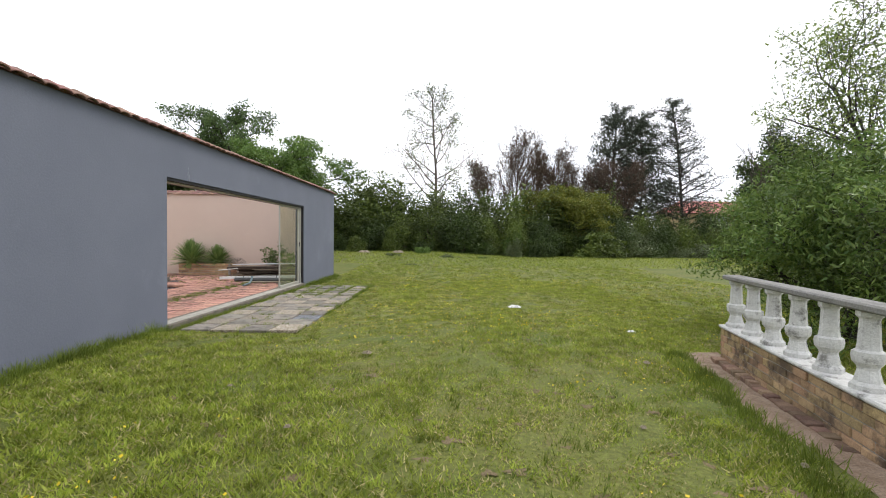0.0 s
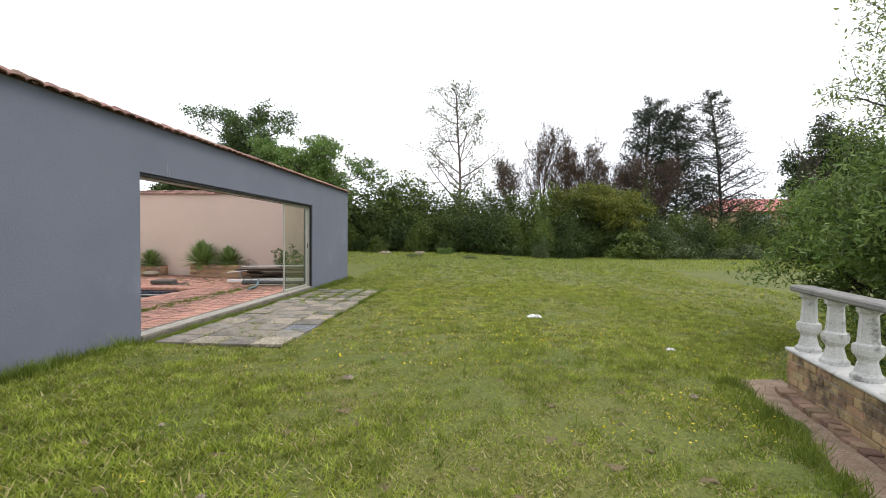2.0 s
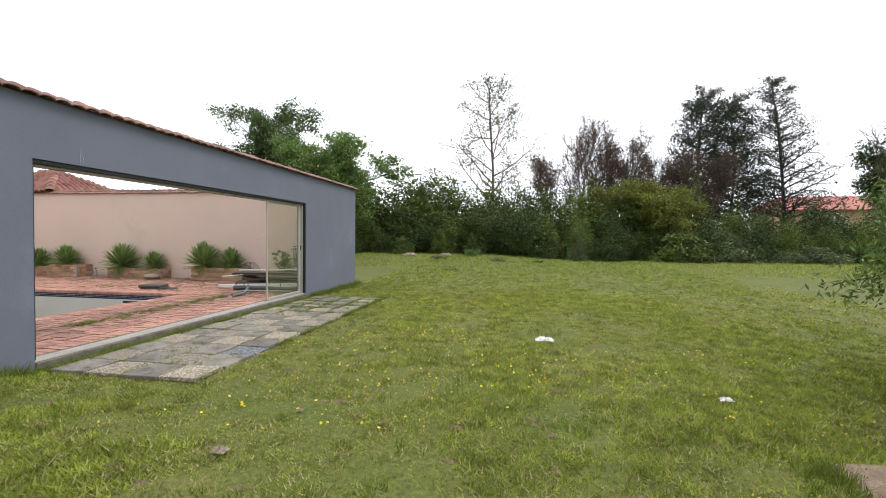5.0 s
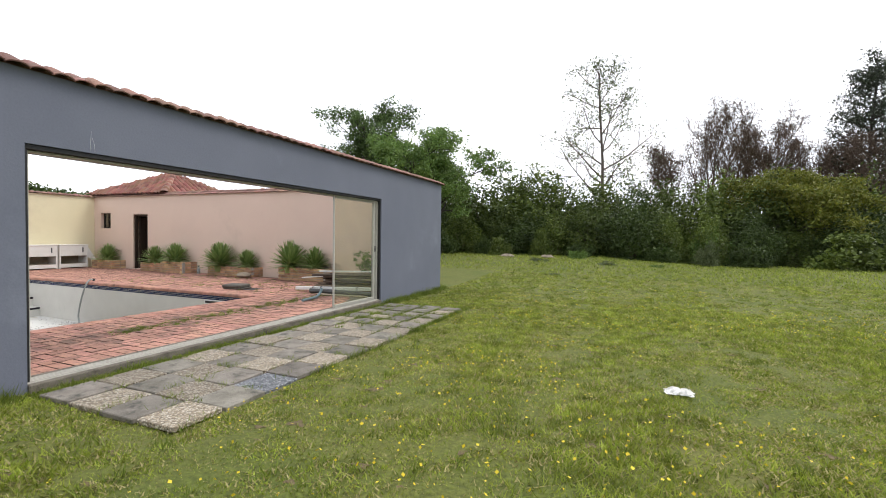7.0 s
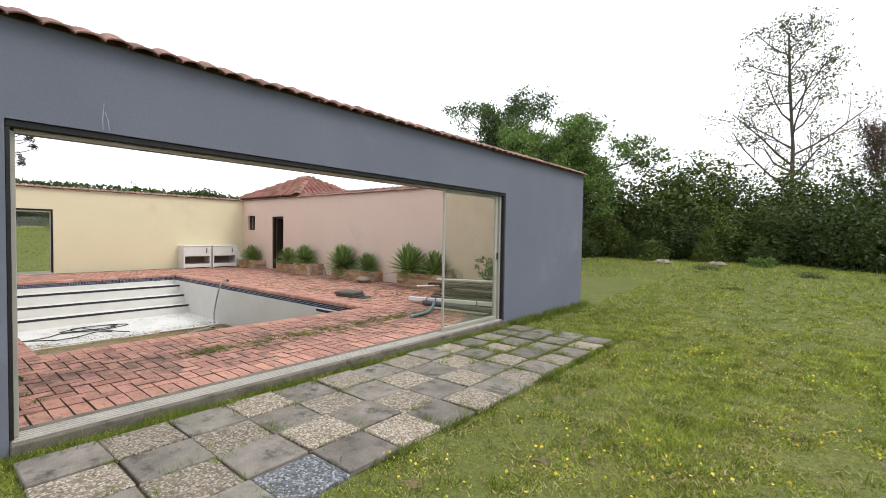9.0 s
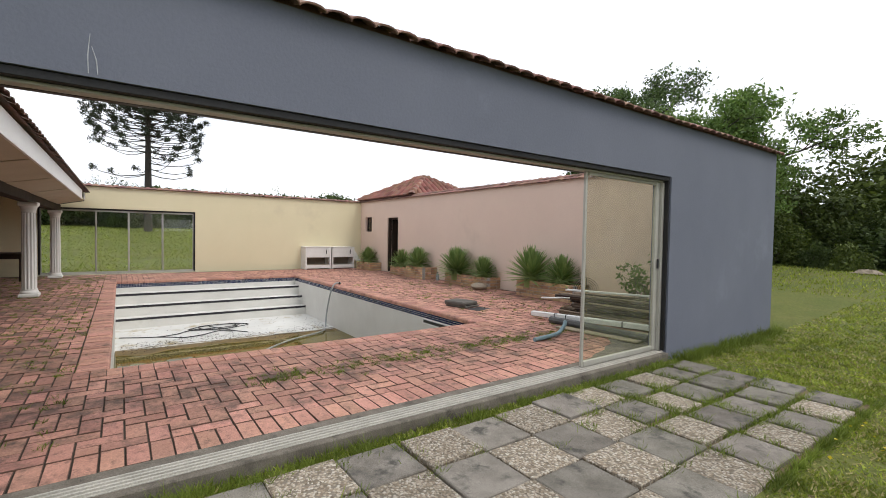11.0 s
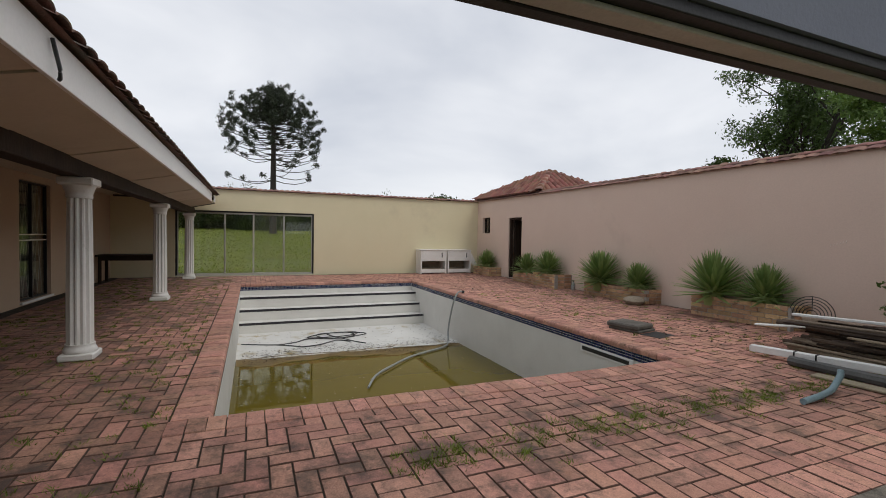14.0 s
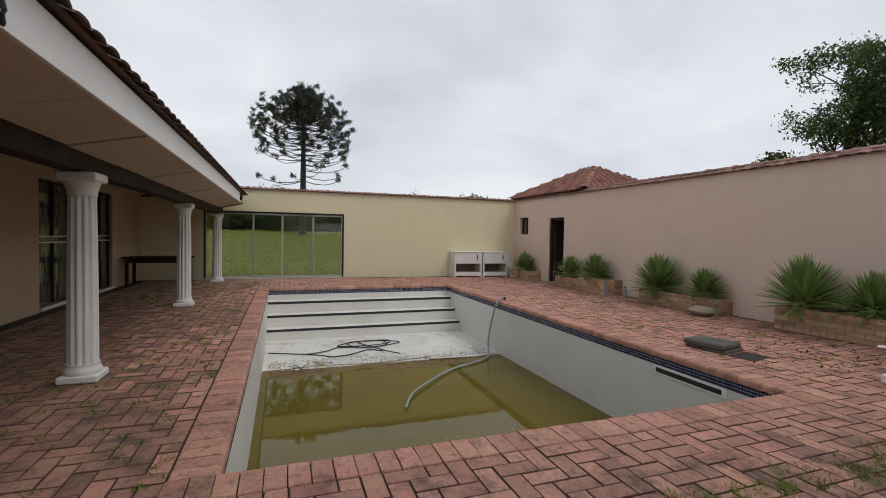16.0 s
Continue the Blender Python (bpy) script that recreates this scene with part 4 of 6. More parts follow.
back = Geo().add([(-14.65, yr, zr), (-0.27, yr, zr), (-0.27, -13.4, 2.75), (-14.65, -13.4, 2.75)], [(0, 1, 2, 3)])
part("rear_slope", back, M_TILE_OLD, roof)


def column(x):
    col = thing("column", (x, Y_BEAM + 0.035, 0), "white painted fluted plaster column on a square plinth", "column", "veranda columns")
    part("plinth", Geo().box(-0.16, -0.16, 0, 0.16, 0.16, 0.07, 0.012), M_WHITE, col)
    part("base_ring", Geo().lathe([(0.148, 0.07), (0.155, 0.09), (0.148, 0.115), (0.136, 0.13), (0.132, 0.148), (0.136, 0.165)], 28), M_WHITE, col, smooth=True)
    sh = Geo()
    seg, fl = 96, 12
    vs, fs = [], []
    prof_ = [(0.124, 0.165), (0.123, 0.7), (0.118, 1.3), (0.110, 1.74)]
    for r, z in prof_:
        for k in range(seg):
            a = 2 * math.pi * k / seg
            dip = max(0.0, math.sin(a * fl * 0.5) ** 2 * 1.5 - 0.3)
            vs.append((r * (1 - 0.13 * dip) * math.cos(a), r * (1 - 0.13 * dip) * math.sin(a), z))
    for j in range(len(prof_) - 1):
        for k in range(seg):
            fs.append((j * seg + k, j * seg + (k + 1) % seg, (j + 1) * seg + (k + 1) % seg, (j + 1) * seg + k))
    sh.add(vs, fs)
    part("shaft", sh, M_WHITE, col, "tapered shaft with shallow flutes", smooth=True)
    part("neck", Geo().lathe([(0.114, 1.73), (0.122, 1.75), (0.117, 1.77), (0.124, 1.80), (0.142, 1.85), (0.15, 1.868)], 28), M_WHITE, col, smooth=True)
    part("abacus", Geo().box(-0.158, -0.158, 1.868, 0.158, 0.158, 1.953, 0.015), M_WHITE, col)
    return col


for x in (-0.6, -4.98, -9.60, -14.20):
    column(x)

# house windows with bars
for i, (a, b) in enumerate(HW):
    w = tagged(new(f"window_{i + 4}"), "tall dark house window with slim white rails and diagonal burglar bars", "window", kind="structure")
    yy, mid = Y_HOUSE - 0.09, (a + b) / 2
    for bx in ((a, 0.06, a + 0.03, 2.29), (b - 0.03, 0.06, b, 2.29), (a + 0.03, 0.06, b - 0.03, 0.09), (a + 0.03, 2.26, b - 0.03, 2.29),
               (mid - 0.015, 0.09, mid + 0.015, 1.17), (mid - 0.015, 1.30, mid + 0.015, 2.26)):
        part("window_frame", Geo().box(bx[0], yy - 0.02, bx[1], bx[2], yy + 0.03, bx[3], 0.003), M_BRONZE, w)
    for zt in (1.17, 1.278):
        part("transom", Geo().box(a + 0.03, yy - 0.02, zt, b - 0.03, yy + 0.03, zt + 0.022, 0.003), M_WHITE, w, "slim white transom rail")
    part("window_sill", Geo().box(a - 0.02, Y_HOUSE + 0.002, 0.02, b + 0.02, Y_HOUSE + 0.05, 0.06, 0.006), M_WHITE, w, "white painted sill")
    part("pane", Geo().box(a + 0.03, yy - 0.012, 0.09, b - 0.03, yy - 0.006, 2.26), M_GLASS, w).visible_shadow = False
    part("curtain", Geo().add([(a + (b - a) * k / 40, yy - 0.16 + 0.025 * math.sin(k * 1.9), z_) for z_ in (0.08, 2.28) for k in range(41)],
                              [(k, k + 1, 42 + k, 41 + k) for k in range(40)]), M_CURTAIN, w, "grey net curtain behind the glass", True)
    n_ = 6
    for k in range(n_):
        for lo, hi in ((0.09, 1.17), (1.30, 2.26)):
            sx = a + 0.05 + (b - a - 0.10) * k / n_
            ex = a + 0.05 + (b - a - 0.10) * (k + 1) / n_
            part("burglar_bar", Geo().tube([(sx, yy - 0.04, lo), (ex, yy - 0.04, hi)], 0.007, 5), M_ALU, w)
            part("burglar_bar", Geo().tube([(ex, yy - 0.05, lo), (sx, yy - 0.05, hi)], 0.007, 5), M_ALU, w)

# ---- plants: builders ----


def leaves(rng, centres, size, flat=1.0, narrow=0.42, droop=0.0):
    """Half axes of leaves at the given centres."""
    n = len(centres)
    a = rng.normal(size=(n, 3))
    a[:, 2] = a[:, 2] * flat - droop
    a /= np.linalg.norm(a, axis=1, keepdims=True) + 1e-9
    b = rng.normal(size=(n, 3))
    b -= (b * a).sum(1, keepdims=True) * a
    b /= np.linalg.norm(b, axis=1, keepdims=True) + 1e-9
    s = size * rng.uniform(0.6, 1.35, (n, 1))
    return a * s, b * s * narrow


def clusters(rng, tips, per, spread, squash=0.7):
    tips = np.asarray(tips, float)
    c = np.repeat(tips, per, axis=0)
    off = rng.normal(size=c.shape) * spread
    off[:, 2] *= squash
    return c + off


def limbs(rng, g, tips, p, d, length, r, level, spec):
    """Grows one limb and its side limbs into g; collects the ends in tips."""
    n = 4 if level < spec["levels"] else 3
    pts, rad = [p.copy()], [r]
    q = p.copy()
    dd = d.copy()
    for i in range(n):
        w = Vector(rng.normal(size=3)) * spec["wander"]
        dd = (dd + w + Vector((0, 0, spec["up"][min(level, len(spec["up"]) - 1)]))).normalized()
        q = q + dd * (length / n)
        pts.append(q.copy())
        rad.append(max(spec["thin"], r * (1 - 0.62 * (i + 1) / n)))
    g.tube([tuple(v) for v in pts], rad, 6 if level == 0 else (5 if level == 1 else 4 if level == 2 else 3))
    if level >= spec["levels"]:
        tips.append(tuple(pts[-1]))
        tips.append(tuple((pts[-1] + pts[-2]) / 2))
        return
    kids = spec["kids"][level]
    for k in range(kids):
        f = spec["from"][level] + (1 - spec["from"][level]) * (k + rng.uniform(0.2, 0.9)) / kids
        s = f * n
        i = min(int(s), n - 1)
        o = pts[i].lerp(pts[i + 1], s - i)
        turn = k * 2.4 + rng.uniform(-0.5, 0.5)
        ax = (pts[i + 1] - pts[i]).normalized()
        u = ax.orthogonal().normalized()
        v = ax.cross(u)
        side = u * math.cos(turn) + v * math.sin(turn)
        an = math.radians(spec["angle"][level] + rng.uniform(-12, 12))
        nd = (ax * math.cos(an) + side * math.sin(an)).normalized()
        taper = 1.0 - spec["taper"][level] * f
        limbs(rng, g, tips, o, nd, length * spec["ratio"][level] * taper * rng.uniform(0.75, 1.2), max(spec["thin"], rad[i] * 0.55), level + 1, spec)
    tips.append(tuple(pts[-1]))


def tree(name, at, height, spec, seed, bark, leaf_mat, label, category="tree", per=10, spread=0.3, size=0.1, stems=1, lean=0.25, group="", narrow=0.42, squash=0.7):
    rng = np.random.default_rng(seed)
    z = gz(at[0], at[1]) - 0.1
    ob = thing(name, (at[0], at[1], z), label, category, group)
    g, tips = Geo(), []
    for s in range(stems):
        a = s * 2.4 + seed
        d = Vector((math.cos(a) * lean * (stems > 1), math.sin(a) * lean * (stems > 1), 1)).normalized()
        limbs(rng, g, tips, Vector((0.12 * math.cos(a) * (stems > 1), 0.12 * math.sin(a) * (stems > 1), 0)), d, height * spec["trunk"] * rng.uniform(0.88, 1.05), spec["girth"], 0, spec)
    part("trunk", g, bark, ob, smooth=True)
    if per:
        c = clusters(rng, tips, per, spread, squash)
        along, across = leaves(rng, c, size, narrow=narrow)
        part("crown", quads_mesh("crown", c, along, across, leaf_mat), None, ob)
    return ob


OPEN = dict(levels=3, kids=(6, 5, 4), angle=(36, 42, 45), ratio=(0.41, 0.55, 0.5), taper=(0.35, 0.3, 0.2), wander=0.12, up=(0.05, 0.06, 0.05), thin=0.012, girth=0.16, trunk=0.82)
OPEN["from"] = (0.32, 0.3, 0.25)
UMB = dict(levels=3, kids=(6, 5, 5), angle=(58, 50, 48), ratio=(0.64, 0.55, 0.5), taper=(0.3, 0.2, 0.2), wander=0.13, up=(0.0, 0.05, 0.06), thin=0.012, girth=0.17, trunk=0.72)
UMB["from"] = (0.42, 0.35, 0.3)
SPARSE = dict(levels=3, kids=(20, 6, 4), angle=(60, 45, 45), ratio=(0.48, 0.45, 0.45), taper=(0.72, 0.3, 0.2), wander=0.10, up=(0.04, 0.10, 0.06), thin=0.012, girth=0.15, trunk=1.0)
SPARSE["from"] = (0.26, 0.25, 0.2)
CONIFER = dict(levels=2, kids=(66, 11), angle=(74, 42), ratio=(0.29, 0.42), taper=(0.72, 0.4), wander=0.05, up=(0.03, 0.03, 0.0), thin=0.010, girth=0.17, trunk=1.0)
CONIFER["from"] = (0.12, 0.12)
BROOM = dict(levels=3, kids=(9, 7, 6), angle=(26, 24, 24), ratio=(0.6, 0.55, 0.5), taper=(0.3, 0.2, 0.2), wander=0.08, up=(0.06, 0.12, 0.10), thin=0.016, girth=0.15, trunk=0.78)
BROOM["from"] = (0.2, 0.2, 0.2)
NEAR = dict(levels=3, kids=(9, 7, 5), angle=(55, 48, 45), ratio=(0.62, 0.5, 0.45), taper=(0.25, 0.2, 0.2), wander=0.16, up=(0.02, 0.03, -0.01), thin=0.006, girth=0.07, trunk=0.85)
NEAR["from"] = (0.24, 0.15, 0.2)

M_LEAFFRUIT = leafy("glossy_citrus_leaf", (0.07, 0.13, 0.028), (0.20, 0.27, 0.065), 0.45, 0.35, 0.4)
M_LEAFAIRY = leafy("olive_airy_leaf", (0.10, 0.15, 0.035), (0.24, 0.30, 0.075), 0.4, 0.4, 0.45)

M_LEAFTREE = leafy("dull_green_leaf", (0.055, 0.095, 0.028), (0.11, 0.165, 0.05))
# Two hedge greens; the darker copy has shade put into its leaf colour.
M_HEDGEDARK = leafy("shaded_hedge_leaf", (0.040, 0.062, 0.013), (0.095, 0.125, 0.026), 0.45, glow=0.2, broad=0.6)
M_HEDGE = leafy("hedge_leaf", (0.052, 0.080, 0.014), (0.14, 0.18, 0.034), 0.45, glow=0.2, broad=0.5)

TALL = NEAR | dict(ratio=(0.36, 0.5, 0.5), angle=(42, 45, 45), kids=(11, 6, 5), up=(0.03, 0.06, 0.03))
TALL["from"] = (0.3, 0.15, 0.2)

ROUND = UMB | dict(ratio=(0.55, 0.5, 0.5), angle=(50, 48, 48))
ROUND["from"] = (0.4, 0.3, 0.3)

# ---- trees ----
tree("tree", (-12.4, 17.0), 10.6, OPEN, 11, M_BARKDARK, M_LEAFTREE, "tall open-crowned tree with many rising grey limbs", per=17, spread=0.21, size=0.085, stems=5, lean=0.22)
tree("tree", (-5.4, 13.6), 7.2, ROUND, 23, M_BARKDARK, M_LEAFBRIGHT, "spreading tree with a flat bright green crown", per=26, spread=0.24, size=0.085, stems=3, lean=0.16, squash=0.35)
tree("tree", (3.3, 26.0), 12.7, SPARSE, 5, M_BARK, M_LEAFGREY, "tall thin tree with sparse leaves and bare twigs", per=4, spread=0.26, size=0.09)
tree("conifer", (20.6, 34.0), 14.0, CONIFER, 31, M_BARKDARK, M_NEEDLE, "tall dark conifer with ragged branches", "conifer", per=13, spread=0.24, size=0.10, group="far conifers")
tree("conifer", (24.0, 35.0), 13.6, CONIFER, 37, M_BARKDARK, M_NEEDLE, "tall dark conifer with ragged branches", "conifer", per=13, spread=0.24, size=0.10, group="far conifers")
tree("conifer", (27.8, 34.0), 14.6, CONIFER, 41, M_BARKDARK, M_NEEDLE, "tall dark conifer with thin see-through branches", "conifer", per=9, spread=0.2, size=0.085, group="far conifers")
for i, (x, y, h) in enumerate(((10.2, 31, 10.2), (12.2, 32, 8.6), (14.3, 31.5, 9.0), (16.6, 32, 8.8), (18.6, 31.0, 8.4), (8.3, 32, 8.0), (20.6, 30.5, 8.0))):
    tree("bare_tree", (x, y), h, BROOM, 50 + i, M_TWIG, M_TWIG, "dry brown leafless tree with dense upright twigs", "tree", per=9, spread=0.26, size=0.16, group="dry trees", narrow=0.10)
tree("tree", (13.6, 24.2), 5.9, UMB, 61, M_BARKDARK, M_LEAFYEL, "flat-topped yellow-green tree over dark shrubs", per=46, spread=0.30, size=0.085, stems=3, lean=0.4, squash=0.4)
tree("bare_tree", (32.0, 30.0), 11.0, BROOM, 63, M_BARK, M_BARK, "rounded leafless grey tree", "tree", per=0)
tree("tree", (36.5, 32.0), 11.0, OPEN, 65, M_BARKDARK, M_LEAFDARK, "rounded dark green tree", per=30, spread=0.34, size=0.13, stems=4)
tree("fruit_tree", (10.6, -5.2), 3.1, NEAR, 71, M_BARKDARK, M_LEAFFRUIT, "bushy tree with glossy green leaves behind the balustrade", per=30, spread=0.17, size=0.046, stems=5, lean=0.5, narrow=0.28)
tree("fruit_tree", (12.7, -4.9), 5.9, TALL, 73, M_BARKDARK, M_LEAFAIRY, "taller airy tree with yellow-green leaves", per=17, spread=0.14, size=0.038, stems=4, lean=0.22, narrow=0.36)
tree("tree", (-18.5, 21.5), 6.2, OPEN, 75, M_BARKDARK, M_LEAFDARK, "dark green tree showing over the boundary wall", per=20, spread=0.35, size=0.14, stems=3)
tree("tree", (-34.0, 9.0), 3.6, OPEN, 77, M_BARKDARK, M_LEAFDARK, "small dark tree showing over the wall corner", per=20, spread=0.35, size=0.14, stems=3)
tree("tree", (-46.0, -9.5), 2.6, UMB, 79, M_BARKDARK, M_LEAFDARK, "dark tree on the slope beyond the glass doors", per=20, spread=0.4, size=0.16, stems=3)


def shrub_mesh(seed, leaf, n_clump, per, size, sprays=0, low=1.0):
    """A dome of leafy clumps, about 1 m in radius and 1 m high."""
    rng = np.random.default_rng(seed)
    cl = []
    while len(cl) < n_clump:
        p = rng.uniform(-1, 1, 3)
        p[2] = abs(p[2])
        if 0.25 < np.linalg.norm(p) < 1.0:
            p *= 0.72 + 0.38 * noise.noise(Vector((p[0] * 1.7 + seed, p[1] * 1.7, p[2] * 1.7)))
            cl.append(p)
    cl = np.array(cl)
    c = np.repeat(cl, per, axis=0)
    off = rng.normal(size=c.shape)
    off /= np.linalg.norm(off, axis=1, keepdims=True)
    c = c + off * rng.uniform(0.05, 0.26, (len(c), 1)) * np.array([1, 1, 0.75])
    c[:, 2] = np.maximum(c[:, 2], 0.02)
    sprigs = rng.integers(0, len(cl), sprays)
    extra = []
    for s in sprigs:
        d = cl[s] / (np.linalg.norm(cl[s]) + 1e-6) + np.array([0, 0, 0.5])
        for k in range(16):
            extra.append(cl[s] + d * (0.10 + 0.010 * k) + rng.normal(size=3) * 0.025)
    if extra:
        c = np.concatenate([c, np.array(extra)])
    a, b = leaves(rng, c, size, narrow=0.45)
    flat = np.array([1, 1, low])
    return quads_mesh("crown", c, a * flat, b * flat, leaf)


def stem_mesh(seed):
    rng = random.Random(seed)
    g = Geo()
    for i in range(7):
        a = i * 0.9 + rng.uniform(-0.3, 0.3)
        r = rng.uniform(0.3, 0.7)
        g.tube([(0.05 * math.cos(a), 0.05 * math.sin(a), -0.05), (0.35 * r * math.cos(a), 0.35 * r * math.sin(a), 0.35), (r * math.cos(a), r * math.sin(a), 0.75)], [0.035, 0.022, 0.008], 5)
    return g.mesh("stems", M_BARK, True)


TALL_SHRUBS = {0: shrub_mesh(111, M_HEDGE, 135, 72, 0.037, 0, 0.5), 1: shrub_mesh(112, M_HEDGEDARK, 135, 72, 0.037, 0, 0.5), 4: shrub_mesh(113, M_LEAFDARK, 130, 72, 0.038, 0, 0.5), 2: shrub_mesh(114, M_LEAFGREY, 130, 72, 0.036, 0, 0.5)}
SHRUBS = [shrub_mesh(101, M_HEDGE, 70, 46, 0.055), shrub_mesh(102, M_LEAFDARK, 70, 46, 0.055), shrub_mesh(103, M_LEAFGREY, 64, 46, 0.05),
          shrub_mesh(104, M_LEAFBRIGHT, 60, 62, 0.055, 22), shrub_mesh(105, M_LEAFDARK, 64, 48, 0.06)]
STEMS = [stem_mesh(1), stem_mesh(2)]
SHRUB_LABEL = ("dense mid-green shrub in the wild hedge", "dense dark green shrub in the wild hedge", "grey-olive scrub bush at the lawn's edge",
               "bright fresh-green bush at the lawn's edge", "dark leafy thicket bush in the hedge")
rng_h = random.Random(8)


def shrub(x, y, r, h, kind):
    ob = thing("shrub", (x, y, gz(x, y) - 0.05), SHRUB_LABEL[kind], "shrub", "hedge shrubs", rng_h.uniform(0, 360))
    cr = part("crown", TALL_SHRUBS[kind] if h > 2.3 and kind in TALL_SHRUBS else SHRUBS[kind], None, ob)
    cr.scale = (r, r * rng_h.uniform(0.85, 1.1), h)
    st = part("trunk", STEMS[kind % 2], None, ob)
    st.scale = (r * 0.7, r * 0.7, h * 0.55)


x = -15.0
while x < 40:                                           # tall back row
    far = 22.5 + 5.0 * max(0.0, (x - 4) / 30)
    h = 6.9 if x < -1 else 6.5 if x < 10 else 5.6 if x < 18 else 4.4
    shrub(x, far + rng_h.uniform(-1, 1), h * rng_h.uniform(0.48, 0.66), h * rng_h.uniform(0.86, 1.05), rng_h.choice((0, 1, 4, 0, 1)))
    x += rng_h.uniform(1.7, 2.4)
x = -11.0
while x < 38:                                           # middle row
    far = 19.0 + 4.0 * max(0.0, (x - 6) / 30)
    h = 4.0 if x < 6 else 3.1
    shrub(x, far + rng_h.uniform(-0.8, 0.8), h * rng_h.uniform(0.45, 0.62), h * rng_h.uniform(0.75, 1.12), rng_h.choice((0, 0, 1, 2, 4)))
    x += rng_h.uniform(1.5, 2.2)
x = -9.0
while x < 36:                                           # low front row
    far = 16.9 + 0.16 * max(0.0, x - 2)
    if rng_h.random() < 0.9:
        shrub(x, far + rng_h.uniform(-0.5, 0.7), rng_h.uniform(0.8, 1.4), rng_h.uniform(0.9, 1.7), rng_h.choice((0, 1, 2, 2, 4)))
    x += rng_h.uniform(1.3, 2.3)
for x, y, r, h, k in ((8.8, 19.3, 1.5, 2.2, 3), (6.6, 18.6, 0.9, 1.3, 3), (14.6, 18.6, 2.2, 1.9, 0), (17.6, 19.4, 1.8, 1.5, 2), (22.5, 19.5, 1.6, 1.2, 2), (25.0, 20.5, 1.2, 1.6, 3),
                      (2.4, 15.6, 0.7, 0.55, 3), (4.0, 12.6, 0.5, 0.28, 2), (2.3, 8.6, 0.45, 0.14, 2), (6.0, 13.4, 0.4, 0.2, 3), (0.8, 13.5, 0.6, 0.22, 2), (29, 20, 2.0, 1.5, 2), (33, 20.5, 2.0, 1.7, 0)):
    shrub(x, y, r, h, k)
for i in range(26):                                     # slope beyond the glass doors
    yy = -28 + i * 1.7
    xx = -47 + rng_h.uniform(-3, 3)
    shrub(xx, yy, rng_h.uniform(1.6, 2.6), rng_h.uniform(3.0, 4.6), rng_h.choice((0, 1, 1, 4)))

# far wooded ridge
rng = np.random.default_rng(17)
n = 26000
xx = rng.uniform(-300, -150, n)
yy = rng.uniform(-260, 420, n)
top = 0.082 * -xx + 1.4 + 0.5 * np.sin(yy * 0.045) + 0.5 * np.sin(yy * 0.13 + 1) - ground_z(xx, yy)
c = np.stack([xx, yy, rng.uniform(0.25, 1, n) * (top - 0.8) + ground_z(xx, yy)], 1)
a, b = leaves(rng, c, 1.1, narrow=0.8)
woods = new("far_woods", quads_mesh("far_woods", c, a, b, M_LEAFDARK))
tagged(woods, "distant dark wooded ridge beyond the wall", "woods", kind="stuff")


def araucaria(at, height):
    """Umbrella-shaped araucaria: bare trunk, upswept bare arms with dense tufts at the ends."""
    rng = np.random.default_rng(91)
    ob = thing("araucaria", (at[0], at[1], gz(*at) - 0.2), "tall umbrella-crowned araucaria with tufted bare branches", "tree")
    g = Geo().tube([(0, 0, 0), (0.05, 0, height * 0.5), (0, 0, height * 0.97)], [0.30, 0.22, 0.10], 10)
    part("trunk", g, M_BARKDARK, ob, smooth=True)
    tufts = []
    whorls = 15
    for w in range(whorls):
        f = w / (whorls - 1)
        z0 = height * (0.42 + 0.54 * f)
        reach = 2.75 + 1.3 * math.sin(math.pi * min(1, 0.15 + 0.62 * f)) - 2.9 * max(0, f - 0.72) / 0.28
        arms = 5 if f < 0.2 else 7 if f < 0.45 else 10 if f < 0.7 else 13
        for k in range(arms):
            if f < 0.25 and rng.random() < 0.35:
                continue
            t = 2 * math.pi * (k + rng.uniform(-0.3, 0.3)) / arms + w * 0.7
            r = reach * rng.uniform(0.8, 1.06)
            dip = -0.5 * (1 - f) + 0.1
            rise = 0.45 + 0.9 * f
            pts = [(0, 0, z0)]
            for s in (0.3, 0.6, 0.85, 1.0):
                pts.append((math.cos(t) * r * s, math.sin(t) * r * s, z0 + dip * math.sin(s * math.pi * 0.7) + rise * s ** 3))
            part("branch", Geo().tube(pts, [0.04, 0.034, 0.028, 0.024, 0.015], 4), M_BARKDARK, ob)
            for s, m in ((1.0, 2), (0.88, 2 if f > 0.3 else 0), (0.72, 1 if f > 0.62 else 0), (0.55, 2 if f > 0.74 else 0), (0.35, 2 if f > 0.82 else 0)):
                for _ in range(m):
                    base = np.array((math.cos(t) * r * s, math.sin(t) * r * s, z0 + dip * math.sin(s * math.pi * 0.7) + rise * s ** 3))
                    tufts.append(base + rng.normal(size=3) * (0.09 if f < 0.6 else 0.2) + np.array((0, 0, 0.10)))
    tufts = np.array(tufts)
    c = clusters(rng, tufts, 50, 0.115, 0.85)
    a, b = leaves(rng, c, 0.11, narrow=0.26)
    part("crown", quads_mesh("crown", c, a, b, M_NEEDLE), None, ob)


araucaria((-40.0, -3.75), 11.3)

